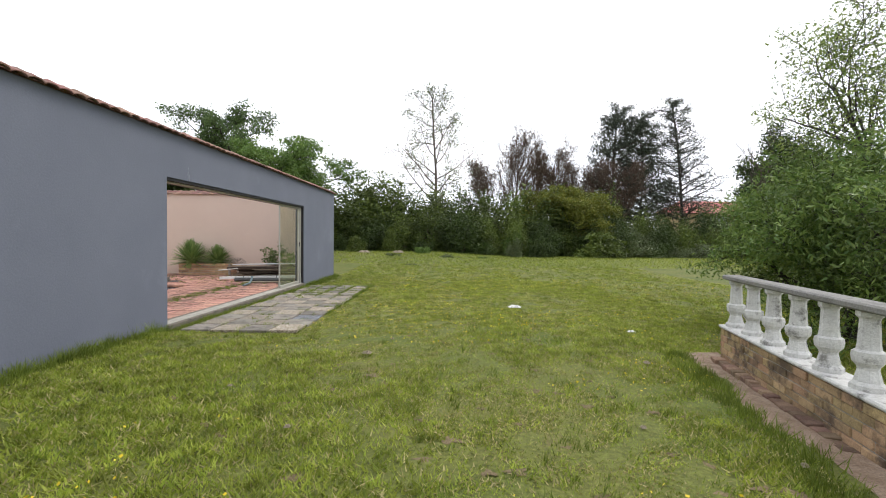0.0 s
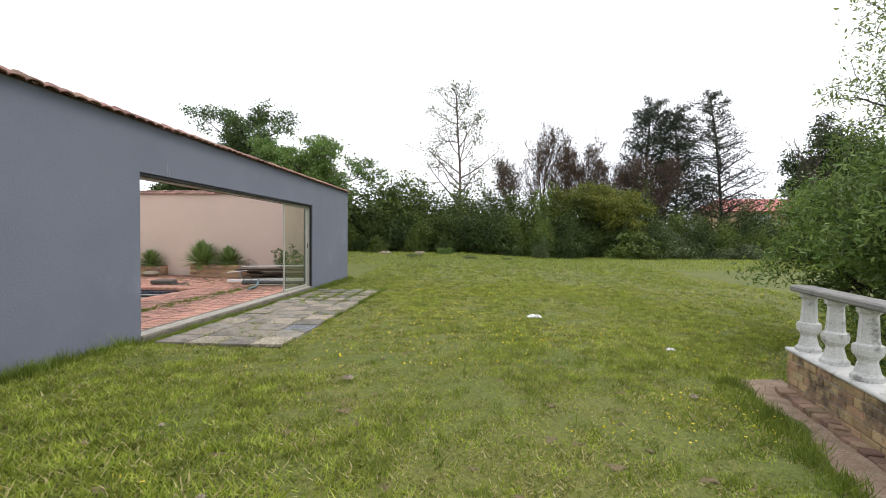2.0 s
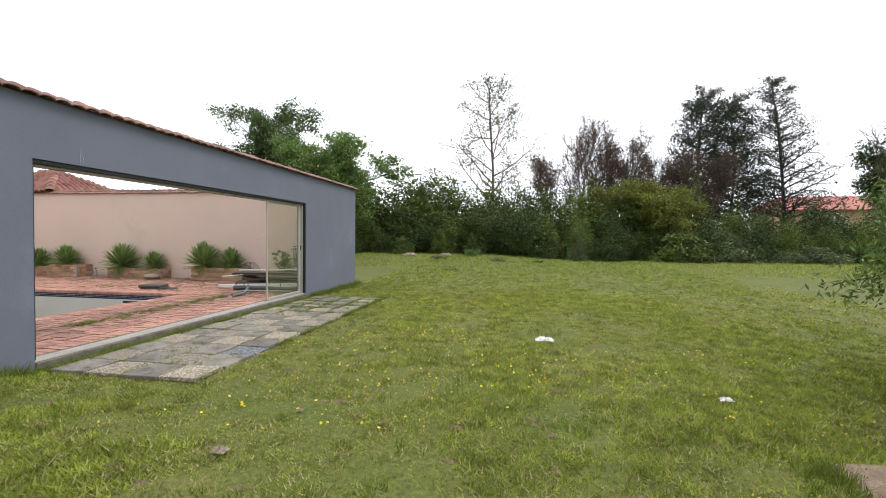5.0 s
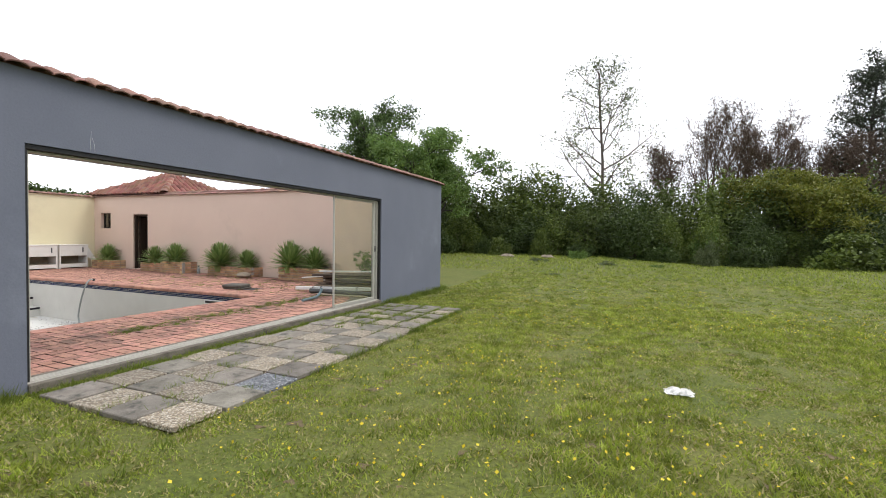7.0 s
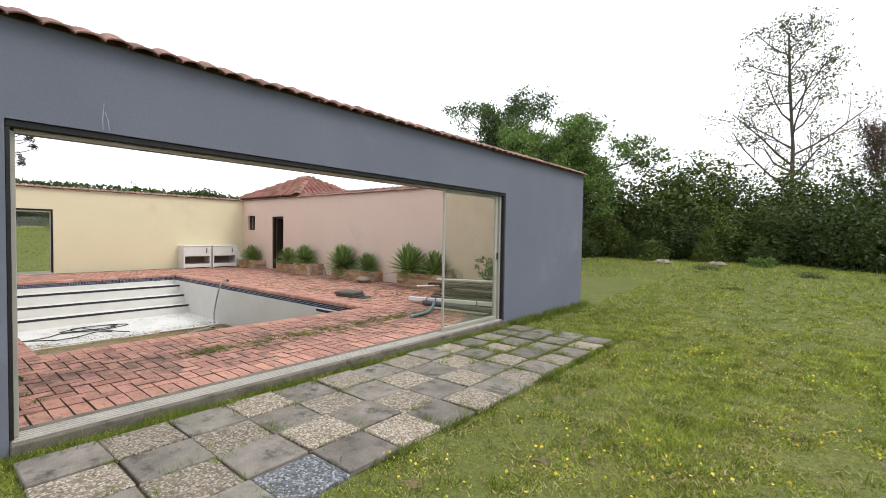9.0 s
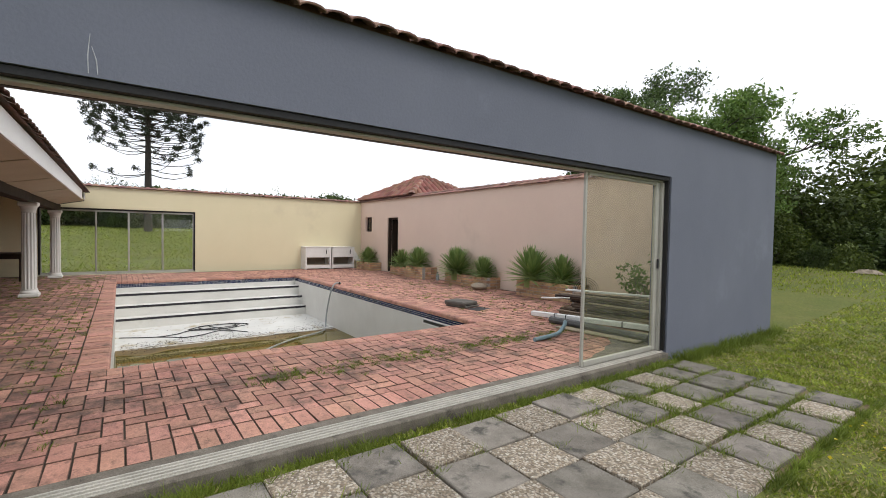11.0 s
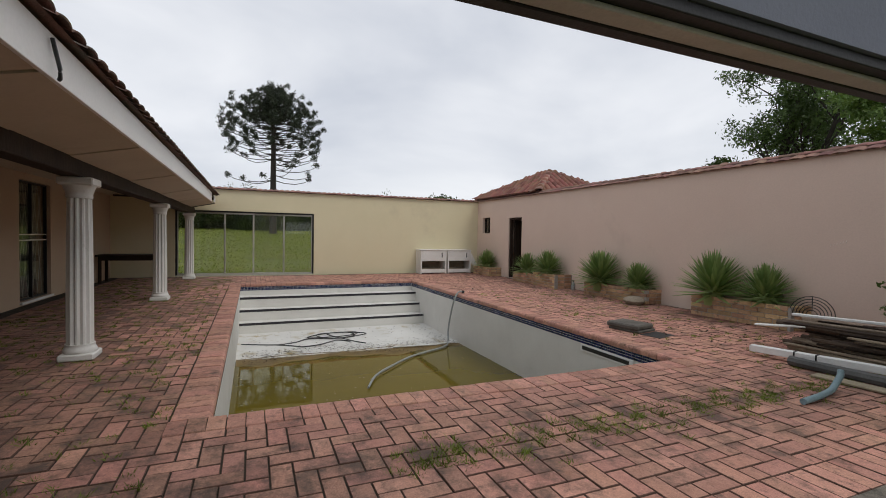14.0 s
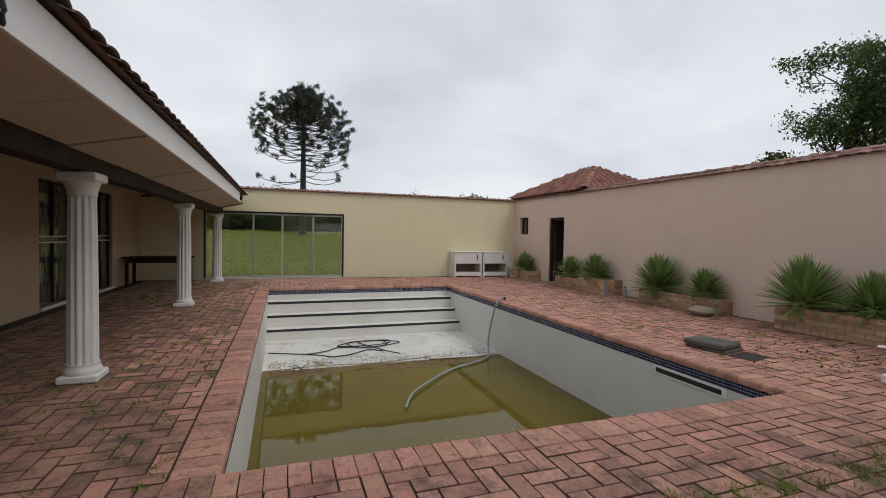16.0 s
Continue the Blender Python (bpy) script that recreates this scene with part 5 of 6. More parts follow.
# far house with a red roof
fh = thing("far_house", (0, 0, 0), "low ochre house with a red roof beyond the scrub", "house")
part("wall", Geo().box(33.5, 46, 0, 52, 52, 4.9), M_FARWALL, fh)
part("roof", Geo().add([(32.8, 45.3, 4.85), (52.7, 45.3, 4.85), (52.7, 52.7, 4.85), (32.8, 52.7, 4.85), (35, 49, 6.6), (50, 49, 6.6)],
                       [(0, 1, 5, 4), (1, 2, 5), (2, 3, 4, 5), (3, 0, 4), (3, 2, 1, 0)]), M_REDROOF, fh, "red painted roof")
for xw in (37.5, 43.0, 48.0):
    wn_ = part("window", Geo().box(xw, 45.9, 3.4, xw + 2.2, 45.99, 4.5, 0.02), M_WHITE, fh, "white window frame")
    for k in range(3):
        part("window_pane", Geo().box(xw + 0.12 + k * 0.68, 45.87, 3.5, xw + 0.68 + k * 0.68, 45.895, 4.4), M_GREYPIPE, wn_)


def agave(x, y, z, r, seed):
    rng = np.random.default_rng(seed)
    ob = thing("agave", (x, y, z), "green spiky agave rosette in a brick planter", "agave", "agaves along the wall")
    g = Geo()
    n = 170
    for i in range(n):
        f = i / n
        az = i * 2.39996 + rng.uniform(-0.15, 0.15)
        el = math.radians(-10 + 96 * f ** 0.82) + rng.uniform(-0.08, 0.08)
        L = r * (0.92 + 0.22 * rng.random()) * (1.0 - 0.12 * f)
        w = 0.038 * r / 0.7 * rng.uniform(0.85, 1.2)
        d = np.array((math.cos(az) * math.cos(el), math.sin(az) * math.cos(el), math.sin(el)))
        s = np.array((-math.sin(az), math.cos(az), 0))
        up = np.cross(d, s) * -1
        base = np.array((0, 0, 0.12 + 0.22 * f * r))
        vs, fs = [], []
        for t, ww in ((0.0, 0.7), (0.3, 1.0), (0.65, 0.8), (1.0, 0.0)):
            p = base + d * L * t + np.array((0, 0, -0.03 * L * t * t))
            if ww == 0:
                vs.append(tuple(p))
            else:
                vs += [tuple(p - s * w * ww), tuple(p - up * w * 0.35 * ww), tuple(p + s * w * ww)]
        for j in range(2):
            o = j * 3
            fs += [(o, o + 1, o + 4, o + 3), (o + 1, o + 2, o + 5, o + 4)]
        fs += [(6, 7, 9), (7, 8, 9)]
        g.add(vs, fs)
    part("leaves", g, M_AGAVE, ob)
    c = Geo().lathe([(0.16, -0.08), (0.18, 0.05), (0.14, 0.2), (0.06, 0.3)], 10)
    part("core", c, M_AGAVE, ob, smooth=True)


def mini_brick(l, d, h):
    """A brick at the origin with its upper edges and face worn."""
    g = Geo()
    c = 0.006
    g.box(0, 0, 0, l, d, h, c)
    return g


BRICK_MESH = mini_brick(0.215, 0.10, 0.067).mesh("brick", M_BRICK)
BRICK_HALF = mini_brick(0.103, 0.10, 0.067).mesh("brick", M_BRICK)


def planter(x0, x1, y0, courses, seed):
    """A low brick box against the pink wall, filled with soil."""
    y1 = Y_PINK - 0.003
    ob = thing("planter", (x0, y0, 0), "low planter of yellow face brick against the pink wall", "planter", "brick planters")
    L, D = x1 - x0, y1 - y0
    H = courses * 0.078
    part("mortar", Geo().box(0.012, 0.012, 0, L - 0.012, 0.09, H - 0.02).box(0.012, 0.09, 0, 0.09, D, H - 0.02).box(L - 0.09, 0.09, 0, L - 0.012, D, H - 0.02), M_MORTAR, ob)
    part("soil", Geo().box(0.09, 0.09, 0, L - 0.09, D, H - 0.05), M_SOIL, ob)
    r = random.Random(seed)
    for c in range(courses):
        s = 0.0 if c % 2 == 0 else -0.113
        while s < L - 0.05:
            a, b = max(s, 0), min(s + 0.215, L)
            me = BRICK_MESH if b - a > 0.16 else BRICK_HALF
            o = part("brick", me, None, ob)
            o.matrix_basis = pose(a, r.uniform(-0.004, 0.004), c * 0.078 + 0.002, 0, 0, r.uniform(-0.6, 0.6))
            if me is BRICK_MESH:
                o.scale.x = (b - a) / 0.215
            s += 0.226
        for xs_, sgn in ((0.0, 1), (L, 1)):
            s = 0.105 if c % 2 == 0 else 0.0 + 0.105
            while s < D - 0.05:
                ln = min(0.215, D - s)
                o = part("brick", BRICK_MESH, None, ob)
                o.matrix_basis = pose(xs_ + (0.10 if xs_ == 0 else 0.0), s, c * 0.078 + 0.002, 0, 0, 90)
                o.scale.x = ln / 0.215
                s += 0.226


planter(-14.25, -13.05, 2.36, 4, 1)
planter(-11.45, -10.25, 2.38, 4, 2)
planter(-10.2, -9.15, 2.30, 5, 3)
planter(-8.12, -6.15, 2.42, 4, 4)
planter(-5.02, -3.28, 2.36, 5, 5)
for x, y, z, r, s in ((-13.6, 2.56, 0.26, 0.62, 1), (-10.95, 2.58, 0.26, 0.62, 2), (-9.8, 2.52, 0.34, 0.66, 3), (-7.65, 2.52, 0.26, 0.82, 4), (-6.55, 2.6, 0.26, 0.58, 5),
                      (-4.68, 2.50, 0.34, 0.82, 6), (-3.82, 2.60, 0.34, 0.64, 7)):
    agave(x, y, z - 0.05, r * 0.9, s)

# ---- balustrade beside the lawn ----
BAL_A, BAL_TURN = (7.70, -7.02), -102.3                  # its far end, and the way it runs back
bal = thing("balustrade", (BAL_A[0], BAL_A[1], 0), "white flaking cement balustrade on a worn brick wall", "balustrade", turn=BAL_TURN)
BL = 4.6
part("wall_core", Geo().box(0.01, -0.10, -0.6, BL, 0.10, 0.235), M_MORTAR, bal)
r_ = random.Random(4)
RB = mini_brick(0.222, 0.11, 0.070).mesh("brick", M_RUBBLE)
for c in range(8):
    s = 0.0 if c % 2 else -0.115
    z = 0.235 - (c + 1) * 0.078
    while s < BL - 0.1:
        a = max(s, 0)
        for yo, t in ((-0.115, 0), (0.115 - 0.11, 0)):
            o = part("brick", RB, None, bal)
            o.matrix_basis = pose(a, yo + r_.uniform(-0.006, 0.008) - (0.03 if c > 4 and yo < 0 and r_.random() < 0.5 else 0), z, r_.uniform(-1, 1), 0, r_.uniform(-1.2, 1.2))
            o.scale.x = min(s + 0.222, BL) / 0.222 - a / 0.222
        s += 0.232
FOOT = mini_brick(0.10, 0.215, 0.13).mesh("foot_brick", surf("dark_red_footing_brick", (0.18, 0.115, 0.078), (0.30, 0.20, 0.135), 6, 0.95, 0.8, 90, rand="object", amount=0.35))
for k in range(41):
    o = part("foot_brick", FOOT, None, bal, "dark worn brick of the stepped footing")
    o.matrix_basis = pose(0.02 + k * 0.111, -0.225 + r_.uniform(-0.02, 0.012), -0.255 + r_.uniform(-0.012, 0.008), r_.uniform(-5, 5), r_.uniform(-2, 2), r_.uniform(-4, 4))
part("ledge", Geo().box(-0.03, -0.135, 0.237, BL, 0.135, 0.275, 0.012), M_BALUSTER, bal, "white cement ledge on the bricks")
rail = Geo().box(-0.05, -0.10, 0.845, BL, 0.10, 0.905, 0.014)
part("rail", rail, M_RAIL, bal, "grey lichen-stained cement rail")


def octagon(profile, at):
    """An eight-sided turned body."""
    g = Geo()
    vs, fs = [], []
    for r, z in profile:
        for k in range(8):
            a = math.pi / 8 + k * math.pi / 4
            vs.append((at + r * math.cos(a), r * math.sin(a), z))
    for j in range(len(profile) - 1):
        for k in range(8):
            fs.append((j * 8 + k, j * 8 + (k + 1) % 8, (j + 1) * 8 + (k + 1) % 8, (j + 1) * 8 + k))
    return g.add(vs, fs)


bal_mesh = octagon([(0.118, 0.274), (0.118, 0.31), (0.092, 0.335), (0.07, 0.42), (0.074, 0.44), (0.105, 0.475), (0.112, 0.515), (0.108, 0.55), (0.082, 0.565), (0.076, 0.60), (0.066, 0.775), (0.07, 0.79),
                    (0.088, 0.805), (0.09, 0.846)], 0).mesh("baluster", M_BALUSTER)
for k in range(10):
    o = part("baluster", bal_mesh, None, bal, "flaking white octagonal baluster")
    o.location = (0.14 + k * 0.475, 0, 0)
    o.scale = (0.9, 0.9, 1)
soil = Geo()
nseg = 30
sv = []
for i in range(nseg + 1):
    t = i / nseg * 5.2 - 0.5
    w = 0.48 + 0.09 * math.sin(i * 0.55) + 0.04 * math.sin(i * 1.3)
    if i in (0, nseg):
        w = 0.08
    a = radians(BAL_TURN)
    for o in (0.02, -w * 0.6, -w):
        X = BAL_A[0] + math.cos(a) * t - math.sin(a) * o
        Y = BAL_A[1] + math.sin(a) * t + math.cos(a) * o
        sv.append((X, Y, gz(X, Y) + (0.05 if o > 0 else 0.035 if o > -w else -0.01)))
soil.add(sv, [(i * 3 + k, i * 3 + k + 1, i * 3 + k + 4, i * 3 + k + 3) for i in range(nseg) for k in range(2)])
setting("soil_strip", soil, M_SOIL, "bare reddish soil along the balustrade wall", "soil", smooth=True)

# ---- pool things ----


def smooth_line(pts, n=8):
    """Points along a soft curve through pts."""
    P = [Vector(p) for p in pts]
    P = [P[0] * 2 - P[1]] + P + [P[-1] * 2 - P[-2]]
    out = []
    for i in range(1, len(P) - 2):
        a, b, c, d = P[i - 1:i + 3]
        for k in range(n):
            t = k / n
            out.append(0.5 * ((2 * b) + (c - a) * t + (2 * a - 5 * b + 4 * c - d) * t * t + (3 * b - a - 3 * c + d) * t ** 3))
    out.append(P[-2])
    return [tuple(p) for p in out]


hose = thing("pool_hose", (0, 0, 0), "grey ribbed pool hose hanging over the edge into the water", "hose")
part("tube", Geo().tube(smooth_line([(-8.95, -0.55, 0.04), (-8.85, -0.74, 0.05), (-8.82, -0.86, -0.10), (-8.95, -0.90, -0.5), (-9.0, -0.94, -0.9), (-8.75, -1.05, -1.10), (-8.4, -1.3, -1.13), (-7.9, -2.2, -1.13), (-7.3, -2.85, -1.12), (-6.8, -3.3, -1.12), (-6.25, -3.57, -1.13)], 8), 0.02, 8), M_GREYPIPE, hose, smooth=True)
part("coupling", Geo().tube([(-9.0, -0.55, 0.03), (-8.88, -0.62, 0.05)], 0.035, 8), M_BLACK, hose)
silt = Geo()
edge_y = [y0 + 0.01 + k * (y1 - y0 - 0.02) / 40 for k in range(41)]
sv_ = [(-8.86 + 0.05 * math.sin(3.1 * q), q, -1.1525) for q in edge_y] + [(-8.62, q, -1.1605) for q in edge_y] + [(-8.36 + 0.12 * math.sin(2.3 * q + 1) + 0.06 * math.sin(7.1 * q), q, -1.1635) for q in edge_y]
silt.add(sv_, [(r * 41 + k, (r + 1) * 41 + k, (r + 1) * 41 + k + 1, r * 41 + k + 1) for r in range(2) for k in range(40)])
tagged(new("silt", silt.mesh("silt", surf("wet_orange_silt", (0.12, 0.075, 0.014), (0.23, 0.145, 0.035), 3, 0.35, 0.3, 40, fine=0.3), True)), "wet orange-brown silt along the waterline", "silt", kind="stuff")
cab = thing("cable_coil", (0, 0, 0), "tangled thin black hose lying on the pool floor", "hose")
coil = [(-9.93, -5.57, -1.10), (-9.85, -5.2, -1.12), (-9.72, -4.8, -1.12), (-9.85, -4.4, -1.12), (-10.1, -4.1, -1.12)]
for i in range(14):
    a = i * 1.25
    coil.append((-10.25 + 0.36 * math.cos(a) * (0.8 + 0.25 * math.sin(i * 1.7)), -3.4 + 0.72 * math.sin(a) * (0.75 + 0.3 * math.cos(i * 2.1)), -1.115 + 0.008 * (i % 4)))
coil += [(-9.8, -3.3, -1.11), (-9.5, -3.1, -1.12), (-9.3, -2.9, -1.13)]
part("loop", Geo().tube(smooth_line(coil, 6), 0.012, 6), M_BLACK, cab, smooth=True)
part("loop", Geo().tube(smooth_line([(-9.75, -4.9, -1.12), (-9.55, -4.5, -1.13), (-9.4, -4.3, -1.13), (-9.5, -3.9, -1.13), (-9.75, -3.5, -1.12), (-9.6, -3.2, -1.13)], 6), 0.012, 6), M_BLACK, cab, smooth=True)
pole = thing("pool_pole", (0, 0, 0), "pale plastic pole lying at the water's edge", "pole")
part("shaft", Geo().tube([(-8.7, -0.85, -1.10), (-8.65, -1.4, -1.13), (-8.75, -2.4, -1.135)], 0.018, 7), M_PVC, pole, smooth=True)
rng = np.random.default_rng(44)
deb = Geo()
for i in range(1700):
    yy = rng.uniform(y0 + 0.1, y1 - 0.05)
    xx = -8.95 + 0.2 * math.sin(yy * 2) + rng.normal() * 0.28 if i < 1500 else rng.uniform(-11, -8.9)
    s = rng.uniform(0.006, 0.028)
    a = rng.uniform(0, 6.3)
    zz = -1.13 - 0.025 * (xx + 11.14) / 2.4 + 0.006
    deb.add([(xx + s * math.cos(a + k), yy + s * math.sin(a + k) * 0.6, zz + (0.004 if k % 2 else 0)) for k in (0, 1.5, 3.1, 4.6)], [(0, 1, 2, 3)])
tagged(new("dead_leaves", deb.mesh("dead_leaves", M_DARKWOOD)), "dark dead leaves and grit along the waterline", "leaves", kind="stuff")
fl = Geo()
for i in range(260):
    xx, yy = rng.uniform(-8.6, x1 - 0.05), rng.uniform(y0 + 0.05, y1 - 0.05)
    s = rng.uniform(0.006, 0.022)
    a = rng.uniform(0, 6.3)
    fl.add([(xx + s * math.cos(a + k), yy + s * math.sin(a + k) * 0.7, -1.162) for k in (0, 1.5, 3.1, 4.6)], [(0, 1, 2, 3)])
tagged(new("floating_scum", fl.mesh("floating_scum", M_STONE)), "pale flecks floating on the pool water", "flecks", kind="stuff")

lid = thing("slab_lid", (-4.25, 0.05, 0), "dark square slate lid lying beside its open hole", "lid", turn=12)
part("slab", Geo().box(-0.26, -0.22, 0.04, 0.27, 0.21, 0.115, 0.018), M_LID, lid)
part("rim", Geo().box(-0.23, -0.20, 0.001, 0.29, 0.23, 0.04, 0.010), M_LID, lid)
# Thin black sheet on the paving paints the hole's darkness.
part("hole_edge", Geo().box(0.31, -0.22, 0.001, 0.62, 0.20, 0.004), M_BLACK, lid, "flat black sheet for the dark of the open hole")
st = thing("field_stone", (-6.25, 2.2, 0), "rounded tan field stone on the paving", "stone")
g = Geo()
vs, fs = [], []
for j in range(7):
    for k in range(12):
        ph, th = math.pi * j / 6, 2 * math.pi * k / 12
        d = Vector((math.sin(ph) * math.cos(th), math.sin(ph) * math.sin(th), math.cos(ph)))
        q = 1 + 0.12 * noise.noise(d * 1.8)
        vs.append((d.x * 0.26 * q, d.y * 0.18 * q, 0.085 + d.z * 0.10 * q))
for j in range(6):
    for k in range(12):
        fs.append((j * 12 + k, (j + 1) * 12 + k, (j + 1) * 12 + (k + 1) % 12, j * 12 + (k + 1) % 12))
part("rock", g.add(vs, fs), M_STONE, st, smooth=True)
can = thing("bottle", (-8.75, 2.6, 0), "small dark bottle standing at the foot of the wall", "bottle")
part("body", Geo().lathe([(0.05, 0), (0.052, 0.02), (0.052, 0.15), (0.03, 0.19), (0.02, 0.24)], 14), M_GREYPIPE, can, smooth=True)
part("cap", Geo().lathe([(0.024, 0.24), (0.024, 0.27)], 12), M_BLACK, can)

# old cabinets against the yellow wall
def cabinet(y, w, label, open_flap):
    ob = thing("cabinet", (X_YELLOW + 0.01, y, 0), label, "cabinet", "old cabinets")
    d, h = 0.55, 0.86
    part("side_panel", Geo().box(0, 0, 0, d, 0.05, h, 0.006), M_WHITE, ob)
    part("side_panel", Geo().box(0, w - 0.05, 0, d, w, h, 0.006), M_WHITE, ob)
    part("top", Geo().box(0, -0.01, h, d + 0.02, w + 0.01, h + 0.03, 0.006), M_WHITE, ob, "dusty white top")
    part("bottom", Geo().box(0, 0.05, 0.04, d, w - 0.05, 0.09, 0.004), M_WHITE, ob)
    part("back", Geo().box(0, 0.05, 0.09, 0.02, w - 0.05, h), M_STONE, ob)
    part("rail", Geo().box(d - 0.04, 0.05, 0.09, d, w - 0.05, 0.17, 0.004), M_WHITE, ob)
    dr = part("drawer_front", Geo().box(d - 0.03, 0.05, 0.47, d, w - 0.05, h, 0.006), M_WHITE, ob)
    part("handle", Geo().box(d, w - 0.2, 0.60, d + 0.02, w - 0.17, 0.78, 0.004), M_BLACK, dr)
    part("interior", Geo().box(0.02, 0.05, 0.17, d - 0.10, w - 0.05, 0.19), M_STONE, ob)
    if open_flap:
        part("flap", Geo().add([(d - 0.02, w - 0.02, 0.82), (d - 0.02, w + 0.42, 0.06), (d + 0.01, w + 0.42, 0.06), (d + 0.01, w - 0.02, 0.82), (d - 0.02, w - 0.02, 0.78 - 0.35), (d - 0.02, w + 0.36, 0.0), (d + 0.01, w + 0.36, 0.0), (d + 0.01, w - 0.02, 0.78 - 0.35)],
                               [(0, 1, 2, 3), (4, 7, 6, 5), (3, 2, 6, 7), (0, 4, 5, 1), (1, 5, 6, 2), (0, 3, 7, 4)]), M_WHITE, ob, "loose white panel leaning on the side")


cabinet(0.30, 1.02, "old white wooden cabinet with an open lower shelf", False)
cabinet(1.38, 0.95, "old white cabinet with a loose panel leaning on it", True)

tb = thing("table", (-13.55, -8.35, 0), "dark brown wooden table against the veranda wall", "table")
part("tabletop", Geo().box(-0.38, -0.75, 0.71, 0.38, 0.75, 0.755, 0.008), M_DARKWOOD, tb)
part("apron", Geo().box(-0.31, -0.66, 0.60, 0.31, 0.66, 0.71, 0.004), M_DARKWOOD, tb)
for a in (-0.33, 0.27):
    for b in (-0.70, 0.63):
        part("leg", Geo().box(a, b, 0, a + 0.06, b + 0.07, 0.71, 0.006), M_DARKWOOD, tb)

# ---- heap of salvaged poles, boards and pipes by the glass panel ----
rp = random.Random(12)
M_GREYDARK = surf("dark_grey_pipe", (0.07, 0.07, 0.068), (0.11, 0.11, 0.105), 5, 0.6, 0.1, 60)
M_TANBOARD = surf("pale_tan_board", (0.30, 0.25, 0.17), (0.38, 0.32, 0.22), 4, 0.9, 0.2, 60)
M_POLE = surf("brown_debarked_pole", (0.075, 0.052, 0.038), (0.13, 0.092, 0.066), 5, 0.9, 0.5, 60)


def stick(name, p, q, r, mat, label, category, square=False, w=0.08, h=0.05):
    ob = thing(name, p, label, category, "salvage heap")
    v = Vector(q) - Vector(p)
    if square:
        L = v.length
        o = part("board" if name != "board" else "plank", Geo().box(0, -w / 2, 0, L, w / 2, h, 0.004), mat, ob)
        o.matrix_basis = v.to_track_quat("X", "Z").to_matrix().to_4x4()
    else:
        part("shaft", Geo().tube([(0, 0, 0), tuple(v * 0.5 + Vector((0, 0, rp.uniform(-0.01, 0.02)))), tuple(v)], r, 8), mat, ob, smooth=True)


for i in range(15):
    lay_ = (i * 7) % 5
    z = 0.05 + 0.066 * lay_
    stick("pole", (-2.9 + rp.uniform(0.0, 0.7), 1.0 + i * 0.055 + rp.uniform(0, 0.1), z), (-0.42 - rp.uniform(0, 0.25), 0.98 + i * 0.075 + rp.uniform(-0.12, 0.2), z + rp.uniform(-0.01, 0.02)), rp.uniform(0.022, 0.05),
          M_POLE if i % 3 else M_WOOD, "weathered dark timber pole on the salvage heap", "pole")
for i in range(28):
    z = 0.02 + 0.054 * ((i * 5) % 7)
    stick("board", (-2.85 + rp.uniform(0.0, 1.0), 0.85 + i * 0.035 + rp.uniform(0, 0.12), z), (-0.42 - rp.uniform(0.0, 0.6), 0.92 + i * 0.042 + rp.uniform(-0.1, 0.22), z + rp.uniform(0, 0.03)), 0, M_WOOD if i % 2 else M_DARKWOOD,
          "weathered grey-brown board on the salvage heap", "board", True, rp.uniform(0.04, 0.12), 0.022)
GA, GB = Vector((-2.58, 0.34, 0.05)), Vector((-0.38, 0.84, 0.08))
stick("gutter", tuple(GA), tuple(GB), 0, M_PVC, "long white plastic gutter length with black straps", "gutter", True, 0.10, 0.075)
stick("gutter", (-2.75, 1.45, 0.40), (-0.42, 2.0, 0.44), 0, M_PVC, "white plastic strip lying on top of the heap", "gutter", True, 0.09, 0.03)
stick("board", (-2.95, 0.98, 0.26), (-2.45, 1.2, 0.30), 0, M_PVC, "short broken white board sticking out of the heap", "board", True, 0.09, 0.02)
stick("drain_pipe", (-2.1, 0.27, 0.058), (-0.41, 0.30, 0.058), 0.055, M_GREYDARK, "dark grey plastic drain pipe on the paving", "pipe")
stick("board", (-1.75, 0.06, 0.008), (-0.45, 0.15, 0.016), 0, M_TANBOARD, "flat pale tan board lying on the cement", "board", True, 0.16, 0.02)
stick("board", (-1.2, 0.48, 0.012), (-0.42, 0.52, 0.06), 0, M_TANBOARD, "flat pale tan board under the gutter", "board", True, 0.22, 0.02)
for f in (0.20, 0.29, 0.70):
    p = GA.lerp(GB, f)
    sb = thing("strap", tuple(p), "black strap round the white gutter", "strap", "gutter straps", turn=12.8)
    part("band", Geo().box(-0.008, -0.056, -0.004, 0.008, 0.056, 0.082, 0.002), M_BLACK, sb)
bp_ = thing("bent_pipe", (0, 0, 0), "bent blue-grey plastic pipe lying on the paving", "pipe")
part("pipe", Geo().tube(smooth_line([(-1.27, -1.0, 0.034), (-1.30, -0.72, 0.034), (-1.34, -0.46, 0.042), (-1.36, -0.34, 0.09), (-1.36, -0.28, 0.15), (-1.37, -0.25, 0.20)], 8), 0.028, 10), M_BLUEPIPE, bp_, smooth=True)
lt = Geo()
rl = random.Random(71)
